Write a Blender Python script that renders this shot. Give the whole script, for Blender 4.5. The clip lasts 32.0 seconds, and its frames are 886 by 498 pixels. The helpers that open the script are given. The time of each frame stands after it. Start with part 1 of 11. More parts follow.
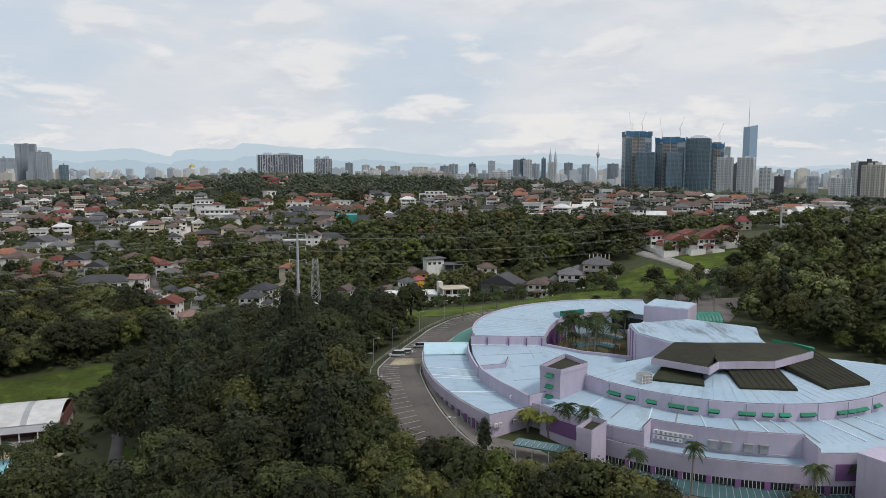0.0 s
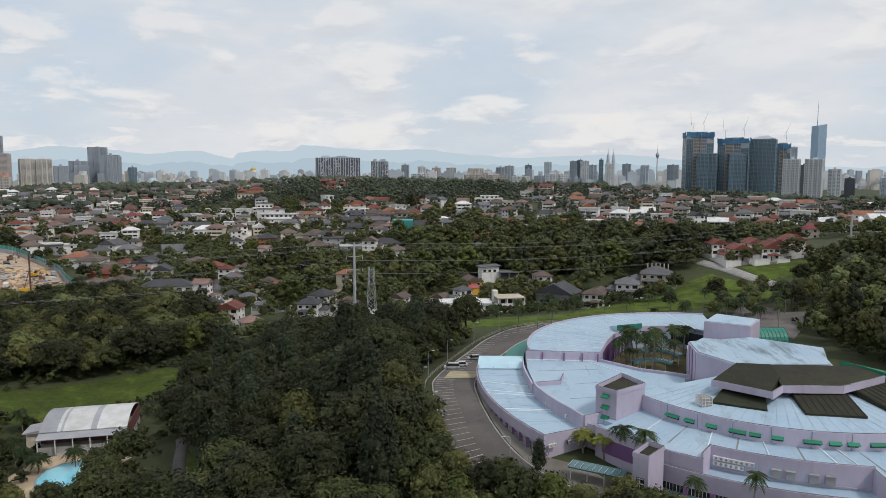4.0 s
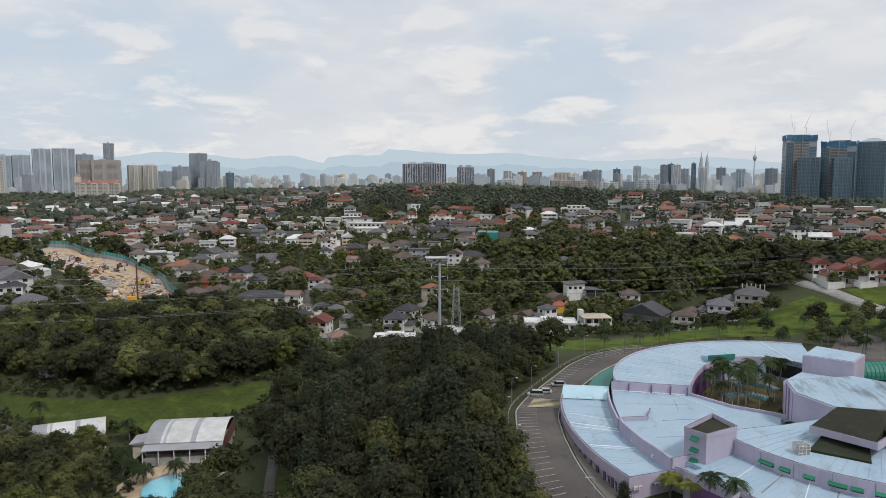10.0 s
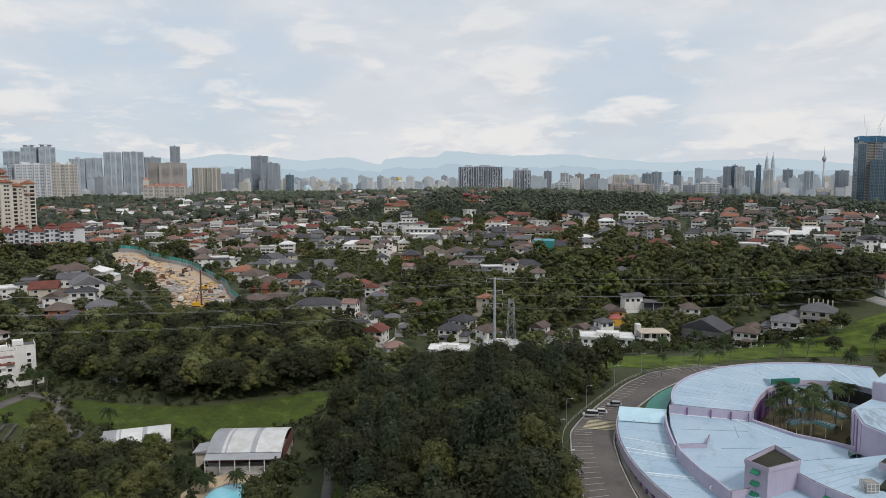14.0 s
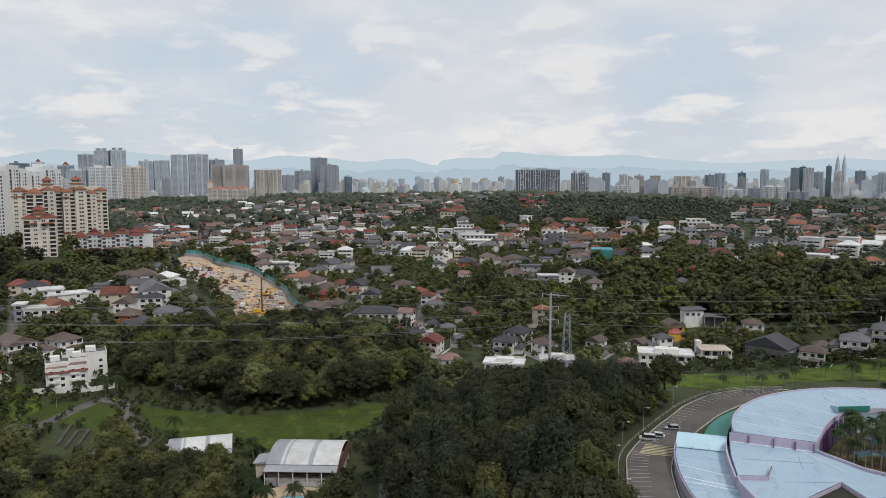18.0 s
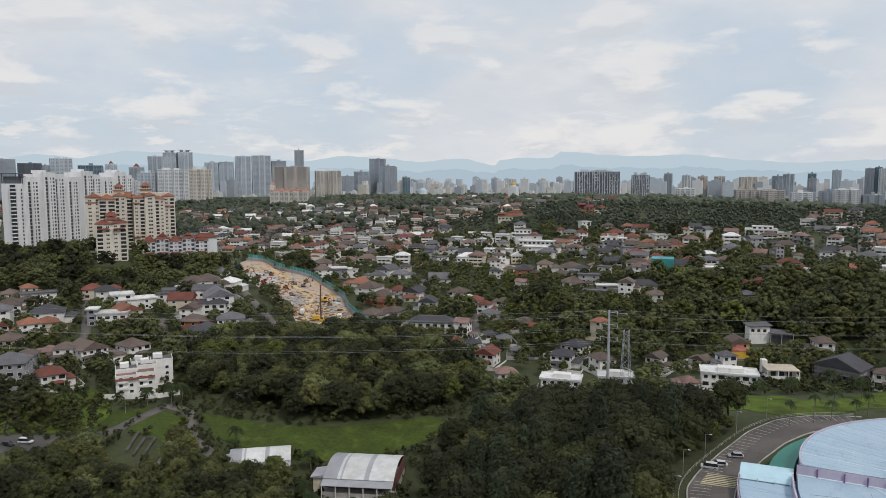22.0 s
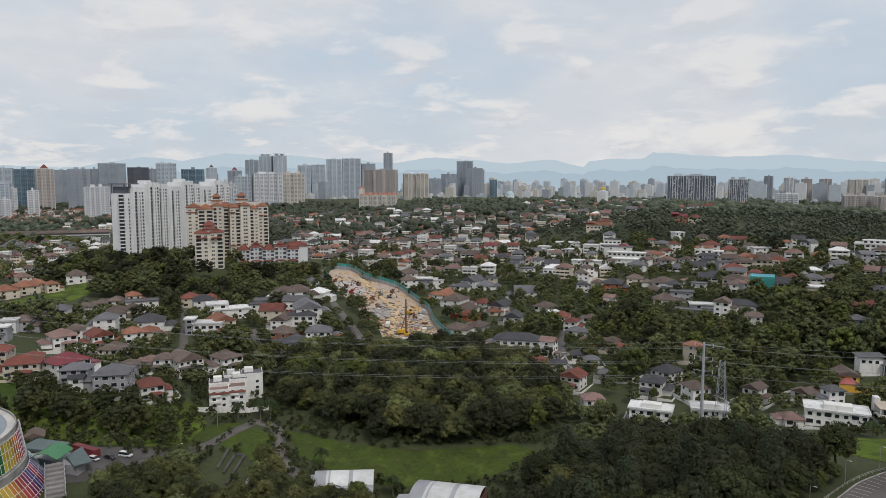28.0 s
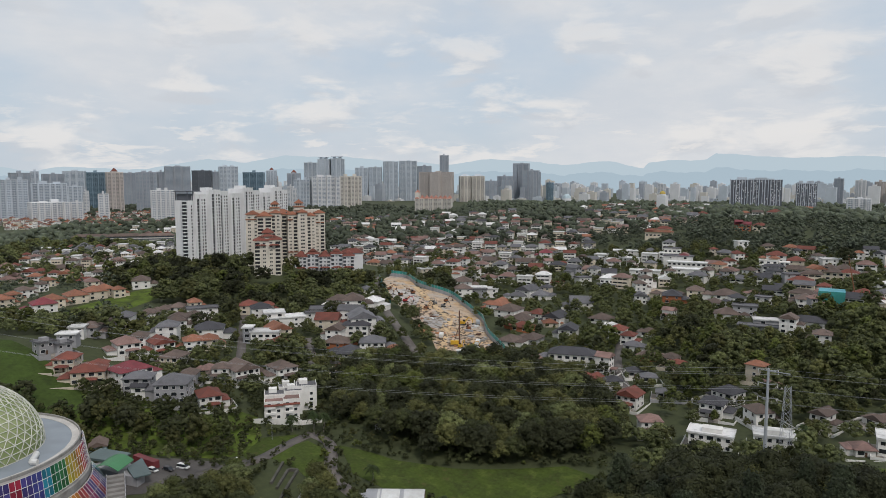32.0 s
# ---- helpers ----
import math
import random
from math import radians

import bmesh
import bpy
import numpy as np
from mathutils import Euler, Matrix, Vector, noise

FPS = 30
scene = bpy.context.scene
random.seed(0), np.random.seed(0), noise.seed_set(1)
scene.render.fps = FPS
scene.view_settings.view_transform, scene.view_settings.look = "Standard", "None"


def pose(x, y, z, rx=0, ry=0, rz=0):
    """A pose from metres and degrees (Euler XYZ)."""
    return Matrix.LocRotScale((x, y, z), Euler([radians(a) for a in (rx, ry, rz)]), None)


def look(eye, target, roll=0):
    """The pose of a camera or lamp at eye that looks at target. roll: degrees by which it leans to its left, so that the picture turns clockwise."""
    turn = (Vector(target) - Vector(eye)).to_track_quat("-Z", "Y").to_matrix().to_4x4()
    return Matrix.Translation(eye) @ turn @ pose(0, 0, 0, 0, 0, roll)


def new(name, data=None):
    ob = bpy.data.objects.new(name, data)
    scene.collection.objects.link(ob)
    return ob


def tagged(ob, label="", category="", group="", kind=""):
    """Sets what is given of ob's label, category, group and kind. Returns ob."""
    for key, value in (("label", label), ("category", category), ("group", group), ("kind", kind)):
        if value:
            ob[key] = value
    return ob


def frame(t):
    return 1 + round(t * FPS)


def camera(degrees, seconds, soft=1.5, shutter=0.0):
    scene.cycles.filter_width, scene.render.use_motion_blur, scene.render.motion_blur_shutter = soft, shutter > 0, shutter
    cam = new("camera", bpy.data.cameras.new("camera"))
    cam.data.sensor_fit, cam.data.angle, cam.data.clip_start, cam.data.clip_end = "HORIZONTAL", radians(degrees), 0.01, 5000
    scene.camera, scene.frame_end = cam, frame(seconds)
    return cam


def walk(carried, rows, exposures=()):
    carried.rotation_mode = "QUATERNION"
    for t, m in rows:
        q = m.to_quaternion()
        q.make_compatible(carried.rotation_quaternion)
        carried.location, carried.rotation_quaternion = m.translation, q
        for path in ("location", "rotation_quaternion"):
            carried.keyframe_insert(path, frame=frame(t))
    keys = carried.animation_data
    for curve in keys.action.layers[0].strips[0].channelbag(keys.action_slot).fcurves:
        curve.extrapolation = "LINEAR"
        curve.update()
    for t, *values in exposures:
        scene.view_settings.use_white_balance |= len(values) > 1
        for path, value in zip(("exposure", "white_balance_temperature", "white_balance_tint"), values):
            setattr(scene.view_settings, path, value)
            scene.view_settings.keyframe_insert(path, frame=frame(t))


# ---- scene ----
cam = camera(63.950, 32.0, soft=0.8)
PATH = [  # seconds, place, yaw, tilt and lean in degrees
    (0.0, 0.000, 0.000, 52.568, 2.356, -5.956, 0.116),
    (1.0, -0.011, 0.022, 53.461, 3.502, -5.977, 0.105),
    (2.0, -0.022, 0.049, 54.338, 4.636, -5.977, 0.092),
    (3.0, -0.033, 0.065, 55.247, 5.738, -5.969, 0.077),
    (4.0, -0.043, 0.053, 56.233, 6.829, -5.908, 0.045),
    (5.0, -0.056, 0.000, 57.324, 7.976, -5.863, 0.021),
    (6.0, -0.072, -0.082, 58.490, 9.135, -5.803, -0.011),
    (7.0, -0.081, -0.173, 59.693, 10.285, -5.775, -0.024),
    (8.0, -0.076, -0.250, 60.894, 11.428, -5.747, -0.030),
    (9.0, -0.047, -0.307, 62.078, 12.568, -5.723, -0.031),
    (10.0, -0.003, -0.357, 63.267, 13.706, -5.700, -0.030),
    (11.0, 0.046, -0.404, 64.481, 14.834, -5.676, -0.027),
    (12.0, 0.088, -0.456, 65.737, 15.961, -5.658, -0.025),
    (13.0, 0.119, -0.520, 67.042, 17.086, -5.642, -0.023),
    (14.0, 0.146, -0.591, 68.383, 18.211, -5.631, -0.020),
    (15.0, 0.173, -0.653, 69.761, 19.333, -5.630, -0.021),
    (16.0, 0.204, -0.692, 71.171, 20.464, -5.630, -0.020),
    (17.0, 0.265, -0.741, 72.626, 21.608, -5.628, -0.021),
    (18.0, 0.346, -0.797, 74.123, 22.754, -5.621, -0.016),
    (19.0, 0.395, -0.783, 75.639, 23.905, -5.624, -0.012),
    (20.0, 0.360, -0.623, 77.150, 25.056, -5.636, -0.010),
    (21.0, 0.218, -0.279, 78.658, 26.211, -5.654, -0.010),
    (22.0, -0.002, 0.202, 80.173, 27.379, -5.679, -0.014),
    (23.0, -0.268, 0.772, 81.686, 28.556, -5.698, -0.020),
    (24.0, -0.550, 1.384, 83.188, 29.730, -5.713, -0.027),
    (25.0, -0.861, 2.050, 84.668, 30.898, -5.720, -0.035),
    (26.0, -1.209, 2.787, 86.133, 32.067, -5.700, -0.021),
    (27.0, -1.561, 3.554, 87.604, 33.224, -5.685, -0.017),
    (28.0, -1.884, 4.310, 89.101, 34.377, -5.665, -0.004),
    (29.0, -2.164, 5.048, 90.635, 35.513, -5.656, 0.002),
    (30.0, -2.422, 5.790, 92.192, 36.643, -5.643, 0.007),
    (31.0, -2.670, 6.534, 93.759, 37.765, -5.630, 0.013),
    (32.0, -2.923, 7.276, 95.322, 38.884, -5.609, 0.018),
]
walk(cam, [(t, Matrix.Translation((x, y, z)) @ pose(0, 0, 0, 0, 0, yaw) @ pose(0, 0, 0, 90 + tilt) @ pose(0, 0, 0, 0, 0, lean))
           for t, x, y, z, yaw, tilt, lean in PATH],
     exposures=[(0.0, 0.02), (18.0, 0.0), (28.0, -0.07), (32.0, -0.07)])

# ---------------------------------------------------------------- world, sun, exposure
SUN_AZ, SUN_EL = 118.0, 52.0  # degrees clockwise from +y, and above the horizon


def build_world():
    w = bpy.data.worlds.new("sky")
    scene.world = w
    w.use_nodes = True
    nt = w.node_tree
    nt.nodes.clear()
    N, L = nt.nodes.new, nt.links.new
    out = N("ShaderNodeOutputWorld")
    bg = N("ShaderNodeBackground")
    bg.inputs["Strength"].default_value = 0.11
    sky = N("ShaderNodeTexSky")
    sky.sky_type, sky.sun_disc = "NISHITA", False
    sky.sun_elevation, sky.sun_rotation = radians(SUN_EL), radians(SUN_AZ)
    sky.air_density, sky.dust_density, sky.ozone_density = 1.0, 2.5, 1.0
    tc = N("ShaderNodeTexCoord")
    sep = N("ShaderNodeSeparateXYZ")
    L(tc.outputs["Generated"], sep.inputs[0])
    def noise_of(squash, scale, detail, rough, off, warp=0.0):
        """Cloud shapes over the directions of the sky, wider than they are high."""
        m = N("ShaderNodeMapping")
        L(tc.outputs["Generated"], m.inputs["Vector"])
        m.inputs["Location"].default_value = off
        m.inputs["Scale"].default_value = (1, 1, squash)
        n = N("ShaderNodeTexNoise")
        n.inputs["Scale"].default_value, n.inputs["Detail"].default_value, n.inputs["Roughness"].default_value = scale, detail, rough
        n.inputs["Distortion"].default_value = warp
        L(m.outputs[0], n.inputs["Vector"])
        return n.outputs["Fac"]

    def ramp(fac, a, b, lo=0.0, hi=1.0):
        r = N("ShaderNodeMapRange")
        r.interpolation_type = "SMOOTHSTEP"
        L(fac, r.inputs["Value"])
        for k, v in (("From Min", a), ("From Max", b), ("To Min", lo), ("To Max", hi)):
            r.inputs[k].default_value = v
        return r.outputs[0]

    def mixed(fac, a, b):
        x = N("ShaderNodeMix")
        x.data_type = "RGBA"
        L(fac, x.inputs["Factor"])
        for q, v in ((6, a), (7, b)):
            if isinstance(v, tuple):
                x.inputs[q].default_value = (*v, 1)
            else:
                L(v, x.inputs[q])
        return x.outputs[2]

    def times(a, b):
        x = N("ShaderNodeMath")
        x.operation = "MULTIPLY"
        L(a, x.inputs[0])
        L(b, x.inputs[1])
        return x.outputs[0]

    blue = N("ShaderNodeMix")
    blue.data_type = "RGBA"
    blue.inputs["Factor"].default_value = 0.8
    L(sky.outputs[0], blue.inputs[6])
    blue.inputs[7].default_value = (4.95, 5.95, 7.05, 1)
    veil = ramp(noise_of(2.2, 2.3, 5.0, 0.55, (3.1, 0.4, 0.2)), 0.35, 0.58, 0.3, 1.0)
    tone = ramp(noise_of(3.0, 4.0, 7.0, 0.6, (8.2, 2.3, 1.1)), 0.35, 0.66)
    sheet = mixed(tone, (5.85, 6.2, 6.68), (6.72, 6.82, 7.02))
    c1 = mixed(veil, blue.outputs[2], sheet)
    # low heaps of cumulus, bright above and greyer below
    band = ramp(sep.outputs["Z"], 0.42, 0.05)
    heap = noise_of(3.0, 7.5, 10.0, 0.54, (0.7, 5.3, 0.0), 0.25)
    heap_low = noise_of(3.0, 7.5, 10.0, 0.54, (0.7, 5.3, 0.05), 0.25)
    c2 = mixed(times(ramp(heap_low, 0.52, 0.64, 0.0, 0.75), band), c1, (5.6, 5.85, 6.25))
    c3 = mixed(times(ramp(heap, 0.505, 0.63, 0.0, 0.85), band), c2, (7.5, 7.38, 7.3))
    wisp = noise_of(4.5, 13.0, 8.0, 0.62, (4.4, 1.3, 2.0), 0.3)
    c4 = mixed(times(ramp(wisp, 0.54, 0.64, 0.0, 0.8), ramp(sep.outputs["Z"], 0.13, 0.03)), c3, (7.5, 7.32, 7.2))
    c5 = mixed(ramp(sep.outputs["Z"], -0.02, 0.05, 0.55, 0.0), c4, (6.3, 6.5, 6.75))
    L(c5, bg.inputs["Color"])
    L(bg.outputs[0], out.inputs[0])


build_world()
sun_data = bpy.data.lights.new("sun", "SUN")
sun_data.energy, sun_data.angle, sun_data.color = 1.75, radians(10), (1.0, 0.925, 0.88)
sun = new("sun", sun_data)
_a, _e = radians(SUN_AZ), radians(SUN_EL)
sun.matrix_world = look((0, 0, 300), (-100 * math.sin(_a) * math.cos(_e), -100 * math.cos(_a) * math.cos(_e), 300 - 100 * math.sin(_e)))

# ---------------------------------------------------------------- materials
MATS = {}


def mat(name, col, rough=0.8, metal=0.0, var=0.3, fine=3.0, broad=0.15, bump=0.2, col2=None, rnd=0.15, island=0.0, spec=0.4, streak=0.0):
    """A weathered surface: two scales of variation in world space, a change from object to object, and fine relief."""
    if name in MATS:
        return MATS[name]
    m = bpy.data.materials.new(name)
    MATS[name] = m
    m.use_nodes = True
    nt = m.node_tree
    N, L = nt.nodes.new, nt.links.new
    b = nt.nodes["Principled BSDF"]
    b.inputs["Roughness"].default_value, b.inputs["Metallic"].default_value = rough, metal
    b.inputs["Specular IOR Level"].default_value = spec
    geo = N("ShaderNodeNewGeometry")
    vec = geo.outputs["Position"]
    n1, n2 = N("ShaderNodeTexNoise"), N("ShaderNodeTexNoise")
    n1.inputs["Scale"].default_value, n1.inputs["Detail"].default_value = fine, 5
    n2.inputs["Scale"].default_value, n2.inputs["Detail"].default_value = broad, 4
    for n in (n1, n2):
        L(vec, n.inputs["Vector"])
        n.inputs["Roughness"].default_value = 0.6
    if streak:
        mp = N("ShaderNodeMapping")
        mp.inputs["Scale"].default_value = (1, 1, streak)
        L(vec, mp.inputs["Vector"])
        L(mp.outputs[0], n1.inputs["Vector"])
    c2 = col2 or tuple(c * (1 - var) for c in col)
    mx = N("ShaderNodeMix")
    mx.data_type = "RGBA"
    rg = N("ShaderNodeMapRange")
    rg.inputs["From Min"].default_value, rg.inputs["From Max"].default_value = 0.35, 0.65
    L(n2.outputs["Fac"], rg.inputs["Value"])
    L(rg.outputs[0], mx.inputs["Factor"])
    mx.inputs[6].default_value, mx.inputs[7].default_value = (*col, 1), (*c2, 1)
    oi = N("ShaderNodeObjectInfo")
    val = N("ShaderNodeMath")
    val.operation = "MULTIPLY_ADD"
    L(n1.outputs["Fac"], val.inputs[0])
    val.inputs[1].default_value, val.inputs[2].default_value = 2 * var, 1 - var
    v2 = N("ShaderNodeMath")
    v2.operation = "MULTIPLY_ADD"
    L(oi.outputs["Random"], v2.inputs[0])
    v2.inputs[1].default_value, v2.inputs[2].default_value = 2 * rnd, 1 - rnd
    v3 = N("ShaderNodeMath")
    v3.operation = "MULTIPLY"
    L(val.outputs[0], v3.inputs[0])
    L(v2.outputs[0], v3.inputs[1])
    last = v3.outputs[0]
    if island:
        v4 = N("ShaderNodeMath")
        v4.operation = "MULTIPLY_ADD"
        L(geo.outputs["Random Per Island"], v4.inputs[0])
        v4.inputs[1].default_value, v4.inputs[2].default_value = 2 * island, 1 - island
        v5 = N("ShaderNodeMath")
        v5.operation = "MULTIPLY"
        L(v4.outputs[0], v5.inputs[0])
        L(last, v5.inputs[1])
        last = v5.outputs[0]
    sc = N("ShaderNodeVectorMath")
    sc.operation = "SCALE"
    L(mx.outputs[2], sc.inputs[0])
    L(last, sc.inputs["Scale"])
    L(sc.outputs[0], b.inputs["Base Color"])
    if bump:
        bp = N("ShaderNodeBump")
        bp.inputs["Strength"].default_value, bp.inputs["Distance"].default_value = bump, 0.1
        L(n1.outputs["Fac"], bp.inputs["Height"])
        L(bp.outputs[0], b.inputs["Normal"])
    return m


def leafy(name, col, col2, fine=2.2, deep=0.5):
    """Foliage: mottled by sprays of leaves, with the relief of their tufts."""
    m = mat(name, col, rough=0.7, var=0.9, fine=fine, broad=0.1, bump=1.0, col2=col2, rnd=0.35, island=0.26, spec=0.15)
    next(n for n in m.node_tree.nodes if n.type == "BUMP").inputs["Distance"].default_value = deep
    return m


def stain(m, col, size, lo, hi, amount, stretch=(1, 1, 1)):
    """Dirt or moss in patches of their own shape, worked over the colour of a surface."""
    nt = m.node_tree
    N, L = nt.nodes.new, nt.links.new
    b = nt.nodes["Principled BSDF"]
    src = b.inputs["Base Color"].links[0].from_socket
    geo, mp, n, r, x = N("ShaderNodeNewGeometry"), N("ShaderNodeMapping"), N("ShaderNodeTexNoise"), N("ShaderNodeMapRange"), N("ShaderNodeMix")
    mp.inputs["Scale"].default_value, mp.inputs["Location"].default_value = stretch, (17.0, 5.0, 3.0)
    n.inputs["Scale"].default_value, n.inputs["Detail"].default_value, n.inputs["Roughness"].default_value = 1 / size, 7, 0.68
    for k, v in (("From Min", lo), ("From Max", hi), ("To Min", 0.0), ("To Max", amount)):
        r.inputs[k].default_value = v
    x.data_type = "RGBA"
    L(geo.outputs["Position"], mp.inputs["Vector"])
    L(mp.outputs[0], n.inputs["Vector"])
    L(n.outputs["Fac"], r.inputs["Value"])
    L(r.outputs[0], x.inputs["Factor"])
    L(src, x.inputs[6])
    x.inputs[7].default_value = (*col, 1)
    L(x.outputs[2], b.inputs["Base Color"])
    return m


ASPHALT = mat("asphalt", (0.105, 0.095, 0.088), 0.9, fine=1.5, broad=0.08, var=0.22, col2=(0.15, 0.135, 0.125))
LANE = mat("lane_paint", (0.55, 0.53, 0.48), 0.8, var=0.3)
ZEBRA = mat("crossing_paint", (0.62, 0.55, 0.36), 0.8, var=0.3)
CONCRETE = mat("concrete", (0.36, 0.35, 0.33), 0.9, broad=0.25)
PAVING = mat("paving", (0.30, 0.27, 0.23), 0.9)
GRASS = mat("grass", (0.046, 0.072, 0.016), 0.95, fine=0.5, broad=0.06, var=0.45, bump=0.8, col2=(0.034, 0.050, 0.013), spec=0.1)
SLOPE = mat("rough_slope_grass", (0.060, 0.086, 0.018), 0.95, fine=0.7, broad=0.13, var=0.5, bump=1.0, col2=(0.046, 0.062, 0.018), spec=0.1)
LAWN = mat("lawn", (0.095, 0.14, 0.022), 0.95, fine=0.45, broad=0.11, var=0.45, bump=0.8, col2=(0.046, 0.06, 0.018), spec=0.1)
LAVENDER = mat("lavender_wall", (0.485, 0.435, 0.54), 0.85, var=0.1, fine=0.8, broad=0.12, bump=0.08, col2=(0.40, 0.37, 0.46), rnd=0.05, streak=0.25)
PURPLE = mat("purple_wall", (0.20, 0.10, 0.24), 0.8, var=0.15)
ROOF_BLUE = mat("pale_blue_roof", (0.318, 0.435, 0.54), 0.5, var=0.13, fine=1.1, broad=0.09, bump=0.06, col2=(0.366, 0.48, 0.57), rnd=0.05, spec=0.35)
SEAM = mat("roof_seam", (0.66, 0.74, 0.80), 0.6, var=0.1)
SEAM_DARK = mat("roof_joint", (0.22, 0.30, 0.36), 0.7)
RIB = mat("roof_rib_blue", (0.25, 0.39, 0.485), 0.6, var=0.1)
COPING = mat("grimy_coping", (0.10, 0.098, 0.105), 0.95, var=0.4, fine=0.9, broad=0.25, col2=(0.26, 0.245, 0.28))
STAINED = mat("stained_blue_roof", (0.318, 0.435, 0.54), 0.55, var=0.13, fine=1.1, broad=0.09, bump=0.06, col2=(0.366, 0.48, 0.57), rnd=0.05, spec=0.35)
ROOF_DARK = mat("mossy_dark_roof", (0.034, 0.031, 0.027), 0.95, var=0.35, fine=1.4, broad=0.2, col2=(0.042, 0.044, 0.028), spec=0.15)
ROOF_MOSS = mat("green_mossy_roof", (0.036, 0.045, 0.024), 0.95, var=0.4, fine=1.2, broad=0.25)
TEAL = mat("teal_canopy", (0.03, 0.19, 0.15), 0.5, var=0.15)
AWNING = mat("green_awning", (0.02, 0.22, 0.12), 0.6, var=0.2)
GLASS = mat("dark_window_glass", (0.025, 0.03, 0.035), 0.15, var=0.2, bump=0.0, spec=0.6)
GLASS_BLUE = mat("blue_curtain_glass", (0.07, 0.125, 0.16), 0.25, var=0.3, bump=0.0, spec=0.6, fine=0.1, broad=0.02)
FRAME = mat("white_frame", (0.72, 0.72, 0.70), 0.6, var=0.1)
WHITE = mat("white_wall", (0.74, 0.73, 0.70), 0.85, var=0.1, fine=0.7, broad=0.2, bump=0.05, rnd=0.08, col2=(0.64, 0.63, 0.60), streak=0.2)
CREAM = mat("cream_wall", (0.60, 0.535, 0.43), 0.85, var=0.12, fine=0.7, broad=0.2, bump=0.05)
GREYWALL = mat("grey_wall", (0.32, 0.32, 0.33), 0.85, var=0.12, fine=0.7, broad=0.2, bump=0.05)
YELLOW = mat("yellow_wall", (0.62, 0.36, 0.05), 0.8, var=0.12)
BRICKRED = mat("orange_brick_wall", (0.36, 0.13, 0.06), 0.9, var=0.2)
T_RED = mat("red_roof_tiles", (0.185, 0.06, 0.043), 0.85, var=0.3, fine=1.6, rnd=0.2)
T_ORANGE = mat("orange_roof_tiles", (0.265, 0.115, 0.07), 0.85, var=0.3, fine=1.6, rnd=0.2)
T_BROWN = mat("brown_roof_tiles", (0.135, 0.10, 0.085), 0.85, var=0.3, fine=1.6, rnd=0.25)
T_GREY = mat("grey_roof_tiles", (0.13, 0.13, 0.14), 0.8, var=0.25, fine=1.6, rnd=0.25)
T_DARK = mat("charcoal_roof_tiles", (0.06, 0.06, 0.068), 0.8, var=0.25, fine=1.6, rnd=0.2)
T_MAROON = mat("maroon_roof_tiles", (0.20, 0.045, 0.055), 0.8, var=0.3, fine=1.6, rnd=0.15)
T_PINK = mat("faded_pink_roof_tiles", (0.24, 0.15, 0.13), 0.85, var=0.3, fine=1.6, rnd=0.15)
T_WHITE = mat("white_flat_roof", (0.66, 0.66, 0.65), 0.7, var=0.15, fine=1.0)
METALW = mat("white_metal_sheet", (0.62, 0.63, 0.63), 0.5, var=0.15, fine=0.8, broad=0.3, col2=(0.52, 0.52, 0.50))
METALG = mat("grey_metal_sheet", (0.33, 0.34, 0.36), 0.5, var=0.2)
GALV = mat("galvanised_steel", (0.42, 0.44, 0.47), 0.5, metal=0.4, var=0.1)
CABLE = mat("black_cable", (0.03, 0.03, 0.032), 0.7)
TEALNET = mat("teal_scaffold_net", (0.05, 0.30, 0.27), 0.7, var=0.25)
SOIL = mat("sandy_soil", (0.50, 0.34, 0.19), 0.95, var=0.3, fine=0.5, broad=0.06, bump=0.6, col2=(0.40, 0.33, 0.27))
SOILD = mat("brown_earth", (0.12, 0.085, 0.055), 0.95, var=0.3, fine=0.6, bump=0.5)
REDSOIL = mat("red_soil", (0.38, 0.18, 0.09), 0.95, var=0.3, fine=0.6)
ROCK = mat("pale_rubble", (0.40, 0.38, 0.36), 0.95, var=0.35, fine=1.2)
BARK = mat("bark", (0.10, 0.075, 0.055), 0.95, var=0.4)
PALMBARK = mat("palm_bark", (0.22, 0.20, 0.17), 0.9, var=0.3)
WATER = mat("pool_water", (0.20, 0.55, 0.66), 0.08, var=0.1, bump=0.05, spec=0.6)
LEAF = [leafy("leaf_dark", (0.046, 0.051, 0.022), (0.028, 0.032, 0.016)), leafy("leaf_mid", (0.068, 0.078, 0.028), (0.039, 0.046, 0.020)),
        leafy("leaf_olive", (0.098, 0.100, 0.034), (0.054, 0.058, 0.022)), leafy("leaf_bright", (0.112, 0.130, 0.031), (0.072, 0.090, 0.027)),
        leafy("leaf_blue_green", (0.042, 0.053, 0.028), (0.028, 0.036, 0.020)), leafy("leaf_hill", (0.139, 0.155, 0.057), (0.084, 0.098, 0.044), 1.3, 0.7),
        # bluer leaf for the far woods only: distance haze put into the colour
        leafy("leaf_far_haze", (0.084, 0.099, 0.064), (0.050, 0.061, 0.045), 0.8, 1.0)]
PALMLEAF = leafy("palm_leaf", (0.046, 0.066, 0.022), (0.032, 0.05, 0.018))
PALMGOLD = leafy("golden_palm_leaf", (0.20, 0.20, 0.035), (0.10, 0.14, 0.03))

